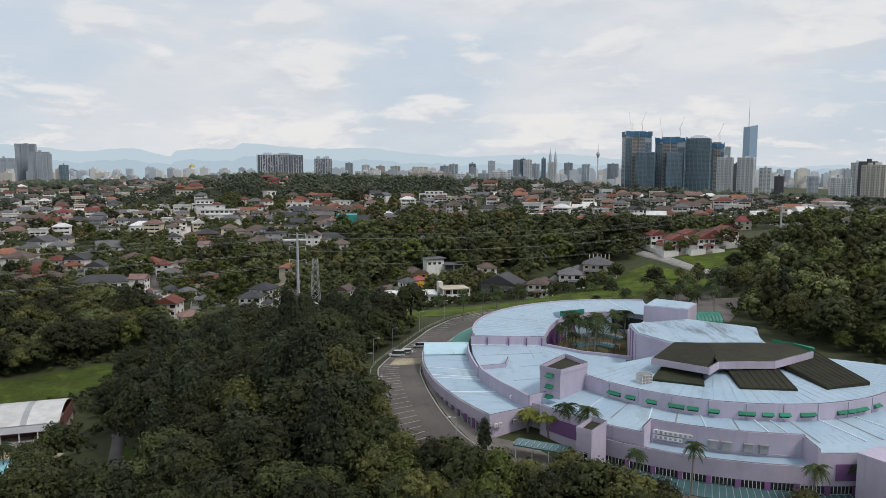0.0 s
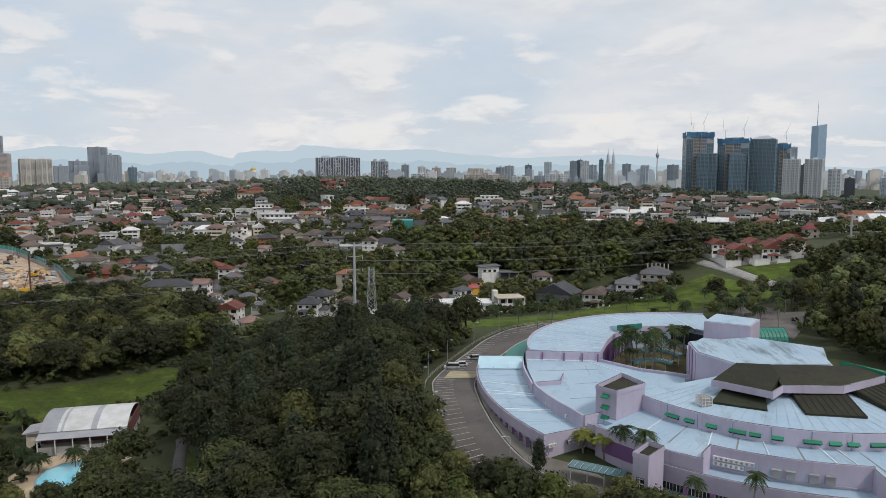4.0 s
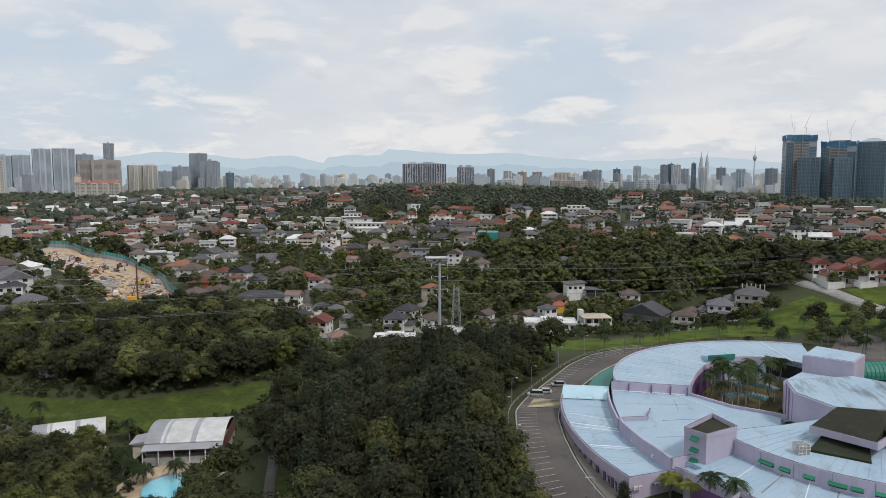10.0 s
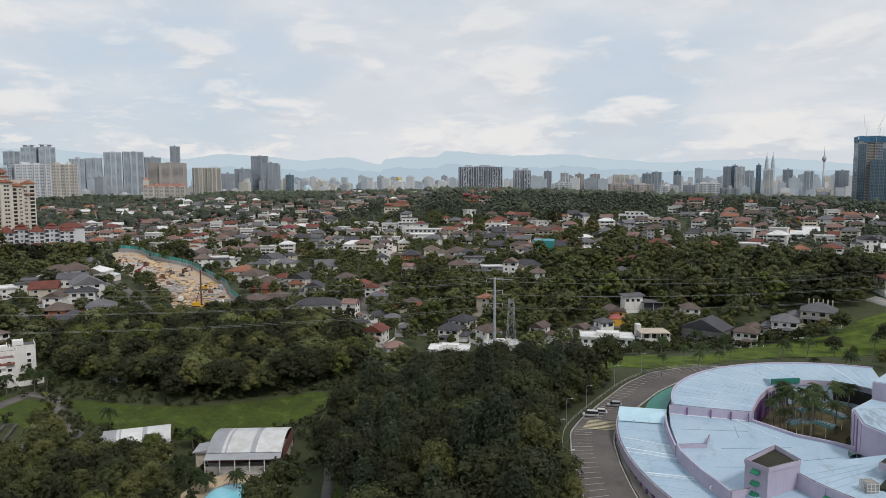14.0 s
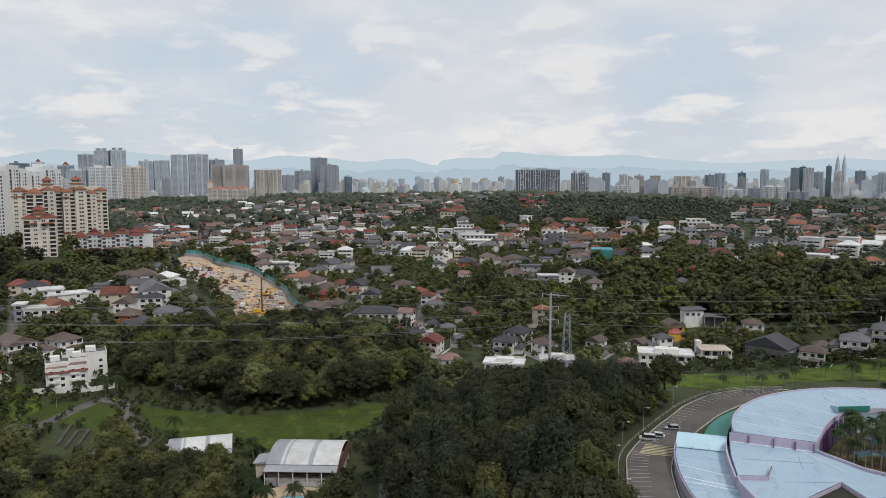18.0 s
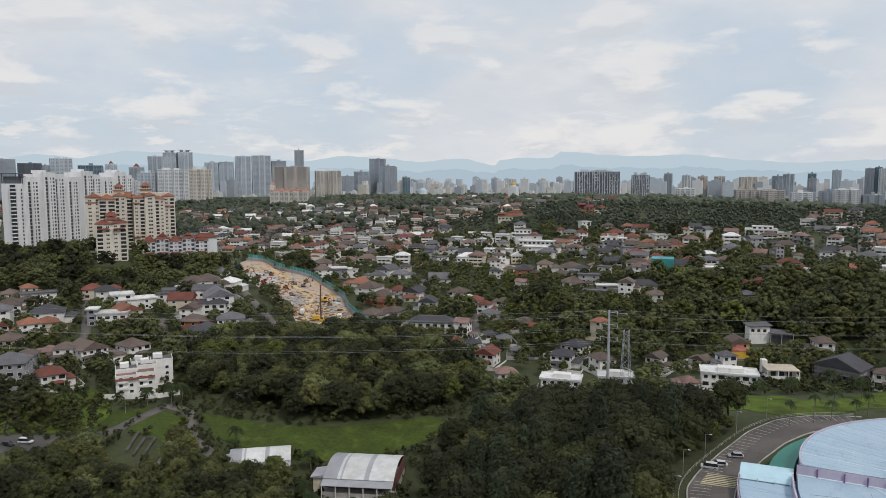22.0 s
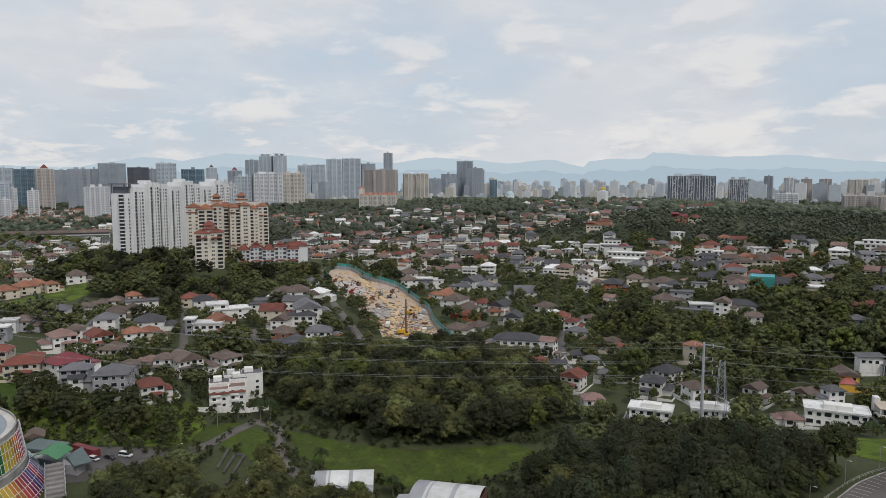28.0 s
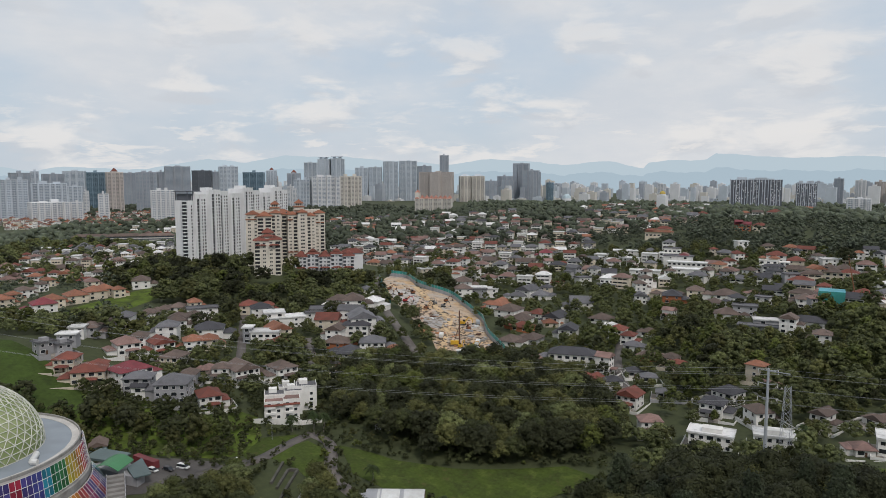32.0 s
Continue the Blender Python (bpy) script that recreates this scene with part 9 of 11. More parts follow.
# ---------------------------------------------------------------- round building with coloured panels and lattice dome
def round_building():
    cx, cy, zr = -255.3, 75.9, 11.0
    B = thing("round_building", pose(cx, cy, 0), "round building with rainbow glass panels and a lattice dome", "building")
    cols = [(0.30, 0.02, 0.05), (0.06, 0.05, 0.22), (0.05, 0.06, 0.25), (0.02, 0.22, 0.33), (0.02, 0.18, 0.08), (0.03, 0.15, 0.05), (0.40, 0.33, 0.03), (0.38, 0.26, 0.03), (0.42, 0.16, 0.02), (0.33, 0.04, 0.04), (0.20, 0.02, 0.10), (0.06, 0.05, 0.22)]
    names = ["crimson", "violet", "indigo", "turquoise", "emerald", "green", "yellow", "amber", "orange", "red", "magenta", "purple"]
    pm = [mat(n + "_glass_panel", tuple(v * 0.85 for v in c), 0.4, var=0.2, bump=0, spec=0.3, rnd=0.35) for n, c in zip(names, cols)]
    part("wall", slab(arc(0, 0, 36.2, 0, 357, 70), -16, zr - 0.4), CONCRETE, B)
    bm = bmesh.new()
    strip(bm, arc(0, 0, 34.5, 0, 360, 96), arc(0, 0, 37.0, 0, 360, 96), zr - 2, zr + 0.2)
    part("rim", bm, mat("pale_deck", (0.50, 0.48, 0.45), 0.9, var=0.2), B, "broad pale concrete rim")
    bm = bmesh.new()
    strip(bm, arc(0, 0, 36.7, 0, 360, 96), arc(0, 0, 37.1, 0, 360, 96), zr, zr + 0.9)
    part("parapet", bm, CONCRETE, B)
    bm = bmesh.new()
    strip(bm, arc(0, 0, 24, 0, 360, 80), arc(0, 0, 34.6, 0, 360, 80), zr - 1.5, (zr + 0.25, zr + 0.05))
    part("deck_roof", bm, mat("grey_deck_sheet", (0.22, 0.25, 0.28), 0.6, var=0.15, fine=0.6), B, "dark blue-grey roof deck")
    # two bands of folded coloured panels
    for band, (z0, z1, r0, r1) in enumerate(((2.2, 10.6, 38.6, 37.4), (-10.5, -0.8, 46.5, 39.8))):
        rows = 3
        n = 60
        for k in range(n):
            a = -72 + 146 * k / n
            b = a + 146 / n
            hue = pm[((k + band * 5) // 2 + 8) % len(pm)]
            for q in range(rows):
                u0, u1 = q / rows, (q + 1) / rows
                ra, rb = r0 + (r1 - r0) * u0, r0 + (r1 - r0) * u1
                za, zb = z0 + (z1 - z0) * u0, z0 + (z1 - z0) * u1
                bm = bmesh.new()
                P = []
                for ang, out, zz, rr in ((a + 0.08, 0.0, za, ra), (b - 0.08, 0.55, za, ra), (b - 0.08, 0.55, zb - 0.08, rb), (a + 0.08, 0.0, zb - 0.08, rb)):
                    P.append(Vector(((rr + out) * math.cos(radians(ang)), (rr + out) * math.sin(radians(ang)), zz)))
                nrm = (P[1] - P[0]).cross(P[3] - P[0]).normalized() * 0.08
                f = [bm.verts.new(p) for p in P]
                g = [bm.verts.new(p - nrm) for p in P]
                bm.faces.new(f)
                bm.faces.new(g[::-1])
                for i in range(4):
                    j = (i + 1) % 4
                    bm.faces.new((g[i], g[j], f[j], f[i]))
                part("coloured_panel", bm, hue, B)
            bm = bmesh.new()
            c, s = math.cos(radians(a)), math.sin(radians(a))
            tube(bm, ((r0 + 0.1) * c, (r0 + 0.1) * s, z0), ((r1 + 0.1) * c, (r1 + 0.1) * s, z1), 0.09, n=4)
            c2, s2 = math.cos(radians(b - 0.05)), math.sin(radians(b - 0.05))
            tube(bm, ((r0 + 0.6) * c2, (r0 + 0.6) * s2, z0), ((r1 + 0.6) * c2, (r1 + 0.6) * s2, z1), 0.07, n=4)
            part("panel_frame", bm, FRAME, B)
        for u in (0, 1 / 3, 2 / 3, 1):
            rr, zz = r0 + (r1 - r0) * u, z0 + (z1 - z0) * u
            bm = bmesh.new()
            pts = arc(0, 0, rr + 0.35, -72, 74, 120)
            strip(bm, pts, arc(0, 0, rr + 0.5, -72, 74, 120), zz - 0.06, zz + 0.06)
            part("panel_rail", bm, FRAME, B)
    bm = bmesh.new()
    strip(bm, arc(0, 0, 36.1, -80, 80, 60), arc(0, 0, 39.6, -80, 80, 60), -1.0, (2.4, 1.4))
    part("gallery", bm, CONCRETE, B, "stained concrete gallery between the panel bands")
    for k in range(20):
        a = -60 + 6.3 * k
        m = pose(0, 0, 0, 0, 0, a - 90)
        part("vent", boxes((-0.7, 38.9, 0.2, 0.7, 39.5, 1.2)), GLASS, B, m=m)
    # lattice dome
    R, rb, z0 = 27.6, 26.5, zr + 0.3
    skin = mat("green_dome_skin", (0.20, 0.26, 0.09), 0.6, var=0.3, fine=0.4, broad=0.12, col2=(0.34, 0.38, 0.20))
    n, m = 44, 14
    ring = []
    for j in range(m + 1):
        e = radians(88 * j / m)
        ring.append([(rb * math.cos(e) * math.cos(radians(360 * (i + 0.5 * (j % 2)) / n)), rb * math.cos(e) * math.sin(radians(360 * (i + 0.5 * (j % 2)) / n)), z0 + 21.5 * math.sin(e)) for i in range(n)])
    V = [p for r in ring for p in r]
    F = []
    for j in range(m):
        for i in range(n):
            a, b, c, d = j * n + i, j * n + (i + 1) % n, (j + 1) * n + i, (j + 1) * n + (i + 1) % n
            F += [(a, b, c), (b, d, c)] if j % 2 == 0 else [(a, d, c), (a, b, d)]
    part("dome_skin", raw_mesh("dome_skin", V, F, skin), None, B, "greenish glazed dome skin")
    for j in range(m):
        bm = bmesh.new()
        for i in range(n):
            g = math.degrees(math.atan2(ring[j][i][1], ring[j][i][0]))
            if not -115 < g < 95:
                continue
            out = 1.012
            P = lambda p: (p[0] * out, p[1] * out, (p[2] - z0) * out + z0)
            nb = ring[j][(i + 1) % n]
            tube(bm, P(ring[j][i]), P(nb), 0.14, n=4)
            up = ring[j + 1]
            tube(bm, P(ring[j][i]), P(up[i]), 0.14, n=4)
            k = (i + 1) % n if j % 2 else (i - 1) % n
            tube(bm, P(ring[j][i]), P(up[k]), 0.14, n=4)
        part("lattice", bm, mat("dome_lattice", (0.62, 0.62, 0.56), 0.6, var=0.1), B, "pale lattice ring of the dome")
    bm = bmesh.new()
    tube(bm, (24.5, 16.5, zr + 1.0), (30, 13, zr + 1.0), 0.9, 0.9, 10)
    tube(bm, (30, 13, zr + 1.0), (31.5, 14, zr + 0.9), 1.0, 0.8, 8)
    part("duct", bm, METALW, B, "white ventilation duct on the rim")
    # side pavilion with green barrel roof and grey stair
    bm = vault([(-4.8 + 9.6 * k / 8, 2.0 * math.sin(math.pi * k / 8)) for k in range(9)], -8, 2, 0.15)
    part("pavilion_roof", bm, mat("bright_green_sheet", (0.06, 0.21, 0.09), 0.5, var=0.15), B, "curved bright green sheet roof", m=pose(20.6, 39.6, -1.2, 0, 0, -57))
    part("pavilion_roof", slab([(2, 40), (14, 46), (10, 53), (-2, 48)], -3.2, [-2.2, -2.6, -2.6, -2.2]), mat("grey_green_sheet", (0.10, 0.14, 0.14), 0.5, var=0.15), B)
    part("pavilion_roof", slab([(22, 45.5), (30.2, 43.6), (31.5, 49), (18, 53)], -3.6, [-2.4, -3.2, -3.2, -2.4]), MATS["grey_green_sheet"], B)
    part("pavilion_wall", slab([(6, 40), (25, 43), (29.5, 45), (28, 48.5), (10, 50)], -12, -3.7), GREYWALL, B)
    for k in range(8):
        q = [(25.2 + 2.0 * k + u * 0.89 + v * 0.45, 40.0 - 1.0 * k - u * 0.45 + v * 0.89) for u, v in ((0, -2.6), (1.9, -2.6), (1.9, 2.6), (0, 2.6))]
        part("stair_roof", slab(q, -11, -2.2 - 0.62 * k), mat("grey_brown_concrete", (0.24, 0.23, 0.215), 0.9, var=0.3), B, "stepped grey covered stair")
        for v in (-2.75, 2.75):
            w = [(x + v * 0.45, y + v * 0.89) for x, y in ((25.2 + 2.0 * k, 40.0 - 1.0 * k), (27.1 + 2.0 * k, 39.05 - 1.0 * k))]
            wall_line(B, "stair_wall", *w, -11, -1.5 - 0.62 * k, 0.3, GREYWALL)
    FOOT.extend([(cx, cy, 50), (cx + 18, cy + 46, 16), (cx + 32, cy + 32, 14)])


round_building()


# ---------------------------------------------------------------- hillside building site
FENCE = [(-435.0, 467.4), (-420.3, 475.1), (-403.8, 462.5), (-389.4, 454.7), (-368.9, 454.4), (-353.4, 453.5), (-320.2, 432.1), (-292.9, 412.3), (-269.0, 383.5), (-237.9, 357.9)]


def hoarding(line, label, h=5.5, net=2.4, grey=True):
    F = thing("hoarding", Matrix(), label, "fence", "site hoardings")
    X = smooth_line(line, 3.2)
    for p, q in zip(X, X[1:]):
        z0, z1 = gz(*p), gz(*q)
        bm = bmesh.new()
        d = (q - p) * 0.96
        n = np.array([-d[1], d[0]]) / np.hypot(*d) * 0.06
        P = [p - n, p + d - n, p + d + n, p + n]
        top = h - net
        if grey:
            prism(bm, [tuple(v) for v in P], [z0 - 2, z1 - 2, z1 - 2, z0 - 2], [z0 + top, z1 + top, z1 + top, z0 + top])
            part("sheet", bm, METALG, F)
            bm = bmesh.new()
        else:
            top = -2
        prism(bm, [tuple(v) for v in P], [z0 + top, z1 + top, z1 + top, z0 + top], [z0 + h, z1 + h, z1 + h, z0 + h])
        part("net", bm, TEALNET, F, "green screen net")
        part("post", boxes((p[0] - 0.1, p[1] - 0.1, z0 - 2, p[0] + 0.1, p[1] + 0.1, z0 + h + 0.2)), GALV, F)


hoarding(FENCE, "tall grey sheet hoarding topped with green net round the site")
hoarding([(-424.7, 443.6), (-395.1, 418.1), (-363.8, 392.5)], "green net hoarding beside the street", 5.0, 5.0, False)
hoarding([(-248, 321), (-240, 326)], "short green hoarding at the site gate", 5.0, 5.0, False)


def excavator(x, y, rot, paint, s=1.0, reach=1.0):
    E = thing("excavator", Matrix.Translation((x, y, gz(x, y) + 0.15)) @ pose(0, 0, 0, 0, 0, rot) @ Matrix.Diagonal((s, s, s, 1)), "%s tracked excavator on the bare earth" % paint[0].split("_")[0], "excavator", "site machines")
    m = mat(paint[0], paint[1], 0.6, var=0.2)
    for sy in (-1, 1):
        bm = boxes((-2.0, sy * 1.2 - 0.3, 0, 2.0, sy * 1.2 + 0.3, 0.9))
        bmesh.ops.bevel(bm, geom=[e for e in bm.edges], offset=0.25, segments=2, affect="EDGES")
        part("track", bm, CABLE, E)
    part("body", boxes((-2.2, -1.3, 1.0, 1.2, 1.3, 2.2), (-2.2, -1.3, 2.2, -0.6, 1.3, 2.7)), m, E)
    part("cab", boxes((-0.2, 0.3, 2.2, 1.3, 1.3, 3.4)), GLASS, E)
    bm = bmesh.new()
    tube(bm, (1.0, -0.2, 1.8), (3.4, -0.2, 5.2), 0.38, 0.3, 5)
    tube(bm, (3.4, -0.2, 5.2), (5.8 * reach, -0.2, 4.7), 0.3, 0.25, 5)
    part("boom", bm, m, E)
    bm = bmesh.new()
    tube(bm, (5.8 * reach, -0.2, 4.9), (6.5 * reach, -0.2, 1.7), 0.26, 0.2, 5)
    part("arm", bm, m, E)
    part("bucket", boxes((6.0 * reach, -0.8, 0.8, 7.0 * reach, 0.4, 1.7)), CABLE, E)


for x, y, r, p, s in ((-394.6, 424.3, 60, "orange_plant_paint", 1.0), (-376.8, 417.0, 200, "orange_plant_paint", 1.1), (-376.2, 431.1, 250, "orange_plant_paint", 1.1), (-361.1, 406.1, 30, "red_plant_paint", 1.1), (-345.3, 422.1, 150, "grey_plant_paint", 1.0), (-336.3, 421.4, 20, "grey_plant_paint", 1.0), (-339.0, 404.6, 80, "orange_plant_paint", 1.0), (-338.0, 390.7, 170, "orange_plant_paint", 1.0), (-325.7, 379.6, 120, "brown_plant_paint", 1.0), (-295.6, 392.6, 20, "yellow_plant_paint", 1.25), (-263.0, 347.0, 100, "yellow_plant_paint", 1.0), (-259.3, 352.4, 30, "yellow_plant_paint", 1.0), (-345.5, 436.4, 70, "orange_plant_paint", 1.0), (-286, 386, 140, "orange_plant_paint", 1.0)):
    col = {"orange": (0.20, 0.075, 0.03), "red": (0.36, 0.03, 0.03), "grey": (0.2, 0.2, 0.2), "brown": (0.14, 0.09, 0.06), "yellow": (0.55, 0.33, 0.03)}[p.split("_")[0]]
    excavator(x, y, r, (p, col), s * 0.85)


def piling_rig(x, y):
    R = thing("piling_rig", pose(x, y, gz(x, y) + 0.1, 0, 0, 40), "tall dark piling rig mast on a tracked base", "piling rig")
    part("base", boxes((-2.5, -1.6, 0, 2.5, 1.6, 1.0)), CABLE, R)
    part("body", boxes((-3.5, -1.5, 1.0, 1.5, 1.5, 3.2)), MATS["yellow_plant_paint"], R)
    bm = bmesh.new()
    tube(bm, (2.0, 0, 0.2), (2.0, 0, 22), 0.45, 0.4, 6)
    part("mast", bm, mat("rusty_steel", (0.12, 0.06, 0.04), 0.8), R)
    bm = bmesh.new()
    tube(bm, (-1, 0, 3), (2.0, 0, 13), 0.2, n=5)
    part("stay", bm, MATS["rusty_steel"], R)


piling_rig(-268, 349)


def site_clutter():
    rng = np.random.default_rng(5)
    for k in range(46):
        f = rng.random()
        x, y = -385 + 130 * f + rng.uniform(-16, 16), 432 - 85 * f + rng.uniform(-16, 12)
        if not inside(SITE, x, y):
            continue
        s = rng.uniform(0.8, 2.6)
        bm = bmesh.new()
        bmesh.ops.create_icosphere(bm, subdivisions=2, radius=s)
        for v in bm.verts:
            v.co *= 1 + 0.35 * noise.noise(v.co * 1.1 + Vector((k, 0, 0)))
            v.co.z *= 0.5
        me = mesh_of(bm, "spoil_heap", (SOIL, ROCK, REDSOIL)[k % 3])
        ob = new("spoil_heap", me)
        ob.matrix_basis = pose(x, y, gz(x, y) + 0.1)
        tagged(ob, ("sandy", "pale rubble", "red earth")[k % 3] + " spoil heap on the building site", "spoil heap", "spoil heaps")
    # broken stone, planks and spoil strewn over the lower half
    V, F, n = [], [], 0
    while len(V) < 700:
        f = rng.random() ** 0.7
        x, y = -400 + 155 * f + rng.uniform(-22, 22), 440 - 95 * f + rng.uniform(-22, 18)
        if not inside(SITE, x, y):
            continue
        v, fc = rough_ball(rng, ICO1, 0.4)
        q = rng.uniform(0.3, 1.3)
        V.append(v * (q * rng.uniform(0.7, 2.4), q, q * rng.uniform(0.3, 0.7)) + (x, y, gz(x, y) + 0.15))
        F.append(fc + n)
        n += len(v)
    debris = mat("broken_stone_and_spoil", (0.26, 0.21, 0.16), 0.95, var=0.4, island=0.6)
    tagged(new("rubble", quad_mesh("rubble", np.concatenate(V), np.concatenate(F), debris)), "broken stone and spoil strewn over the building site", "rubble", kind="stuff")
    for k in range(24):
        x, y = -300 + rng.uniform(-30, 55), 375 + rng.uniform(-28, 26)
        if not inside(SITE, x, y):
            continue
        w, d, h = rng.uniform(1, 4), rng.uniform(0.6, 1.6), rng.uniform(0.4, 1.4)
        ob = new("material_pile", mesh_of(boxes((-w, -d, -0.5, w, d, h)), "material_pile", (METALG, CONCRETE, MATS["rusty_steel"], METALW)[k % 4]))
        ob.matrix_basis = pose(x, y, gz(x, y) + 0.2, 0, 0, rng.uniform(0, 180))
        tagged(ob, "stack of %s on the building site" % ("grey steel sheets", "concrete blocks", "rusty steel bars", "white panels")[k % 4], "stack", "stacked materials")
    for x, y, c, n in ((-283, 352.8, FRAME, "white"), (-260.1, 360.6, METALW, "pale"), (-290, 402, GALV, "grey")):
        T = thing("lorry", pose(x, y, gz(x, y) + 0.2, 0, 0, rng.uniform(0, 180)), "%s construction lorry on the haul road" % n, "lorry", "site machines")
        part("cab", boxes((2.2, -1.2, 0.8, 4.0, 1.2, 3.1)), c, T)
        part("load_body", boxes((-4.0, -1.25, 1.2, 2.0, 1.25, 3.2)), c, T)
        part("windscreen", boxes((3.95, -1.0, 1.9, 4.05, 1.0, 2.9)), GLASS, T)
        for sx in (-3, -1.6, 3):
            for sy in (-1, 1):
                part("wheel", PROTO["wheel"], None, T, m=Matrix.Translation((sx, sy * 1.1, 0.5)) @ Matrix.Diagonal((1.5, 1.3, 1.5, 1)))
    T = thing("site_cabin", pose(-250.5, 331.5, gz(-250.5, 331.5), 0, 0, 40), "pale blue-grey site cabin at the gate", "cabin")
    part("body", boxes((-3, -1.3, 0, 3, 1.3, 4.8)), mat("cabin_grey", (0.24, 0.32, 0.36), 0.7), T)
    part("roof", boxes((-3.3, -1.6, 4.8, 3.3, 1.6, 5.0)), METALW, T)


site_clutter()


# ---------------------------------------------------------------- near apartment blocks
APT = mat("weathered_cream_facade", (0.64, 0.60, 0.52), 0.85, var=0.14, fine=0.4, broad=0.1, bump=0, rnd=0.05, col2=(0.56, 0.53, 0.465), streak=0.2)
APT_ROOF = mat("terracotta_roof_tiles", (0.26, 0.105, 0.06), 0.85, var=0.3, fine=1.2, rnd=0.1)
SLABW = mat("white_tower_facade", (0.72, 0.725, 0.73), 0.8, var=0.1, fine=0.3, broad=0.06, bump=0, rnd=0.05, streak=0.2)
stain(APT, (0.22, 0.20, 0.17), 2.5, 0.55, 0.8, 0.5, (1, 1, 0.15))
stain(SLABW, (0.36, 0.37, 0.38), 3.0, 0.55, 0.8, 0.45, (1, 1, 0.12))


def block(T, x, y, w, d, z0, z1, wall, floors, bays, roof=None, balconies=(), over=0.9, pane=None):
    """A tower body under a thing, with columns of windows on the faces that can be seen, and balconies."""
    pane = pane or PANE
    part("wall", boxes((x - w / 2, y - d / 2, z0 - 10, x + w / 2, y + d / 2, z1)), wall, T)
    h = z1 - z0
    bw = w / bays
    for k in range(bays):
        u = x - w / 2 + bw * (k + 0.5)
        open_bay = k in balconies
        part("window_bay", bay_sheet(bw * (0.86 if open_bay else 0.5), h * 0.97, floors, pane, wall, 1 if open_bay else 2, 0.34 if open_bay else 0.58, 1.1 if open_bay else 0.12), None, T, m=Matrix.Translation((u, y - d / 2, z0)))
    for s in (-1, 1):
        for k in range(2):
            v = y - d / 2 + d * (k + 0.5) / 2
            part("window_bay", bay_sheet(d * 0.26, h * 0.97, floors, pane, wall, 2, 0.55, 0.15), None, T, m=Matrix.Translation((x + s * w / 2, v, z0)) @ pose(0, 0, 0, 0, 0, 90 * s))
    if roof is not None:
        part("roof", roof_bm(w, d, 0.5, over, "hip"), roof, T, m=Matrix.Translation((x, y, z1)))


def white_slab():
    """The long white apartment slab on the hill: white piers, dark shafts of windows and stepped tops."""
    A, B = Vector((-588, 370)), Vector((-627, 510))
    d = B - A
    z = 12.0
    T = thing("apartment_slab", pose(A.x, A.y, 0, 0, 0, math.degrees(math.atan2(d.y, d.x))), "long white apartment slab with dark window shafts on a wooded hill", "apartment block")
    n = 9
    w = d.length / n
    for k in range(n):
        off = (0.0, -3.2, 1.2)[k % 3]
        top = (80.5, 84.5, 83.0)[k % 3] + (1.5 if k in (4, 7) else 0)
        x0 = w * k
        part("wall", boxes((x0, off, z - 10, x0 + w, off + 18, top)), SLABW, T)
        nf = int((top - z) / 3.2)
        part("window_bay", bay_sheet(w * 0.27, top - z - 3, nf, PANE_D, SLABW, 1, 0.16, 0.3), None, T, m=Matrix.Translation((x0 + w * 0.32, off, z)))
        part("window_bay", bay_sheet(w * 0.16, top - z - 3, nf, PANE_D, SLABW, 1, 0.42, 0.08), None, T, m=Matrix.Translation((x0 + w * 0.62, off, z)))
        part("window_bay", bay_sheet(w * 0.16, top - z - 3, nf, PANE_D, SLABW, 1, 0.42, 0.08), None, T, m=Matrix.Translation((x0 + w * 0.85, off, z)))
        for u, q in ((0.08, 1.7), (0.48, 1.1)):
            part("pier", boxes((x0 + w * u - 1.1, off - q, z - 10, x0 + w * u + 1.1, off + 0.2, top + 1.2)), SLABW, T, "white upright pier")
        part("parapet", boxes((x0 + 0.2, off - 0.2, top, x0 + w - 0.2, off + 0.3, top + 1.0)), SLABW, T)
        if k % 3 == 1:
            part("roof_house", boxes((x0 + 3, off + 6, top, x0 + w - 4, off + 13, top + 3.0)), SLABW, T)
    part("end_wall", boxes((-7, 1, z - 10, 0, 16, 76)), SLABW, T)
    part("window_bay", bay_sheet(2.2, 60, 19, PANE_D, SLABW, 1, 0.4, 0.3), None, T, m=Matrix.Translation((-2.4, 1, z)))
    for q in range(20):
        bm = bmesh.new()
        prism(bm, arc(-7, 4.5, 3.4, 100, 300, 8), z + 3.15 * q, z + 3.15 * q + 0.9)
        part("balcony", bm, SLABW, T, "rounded white end balcony")
    bm = bmesh.new()
    prism(bm, arc(-7, 4.5, 2.4, 100, 300, 8), z - 6, z + 63)
    part("balcony_glass", bm, PANE_D, T)
    part("roof_pergola", boxes((-8, 0, 84.0, 10, 17, 84.8), (-7, 1, 76, -6.4, 1.6, 84), (-7, 15, 76, -6.4, 15.6, 84), (-1, 0.5, 76, -0.4, 1.1, 84), (-5.5, 2.5, 76, 5, 15, 82.0)), CITY["DARK"], T)
    FOOT.extend([(A.x + d.x * f, A.y + d.y * f, 16) for f in (0.05, 0.2, 0.35, 0.5, 0.65, 0.8, 0.95)])


white_slab()


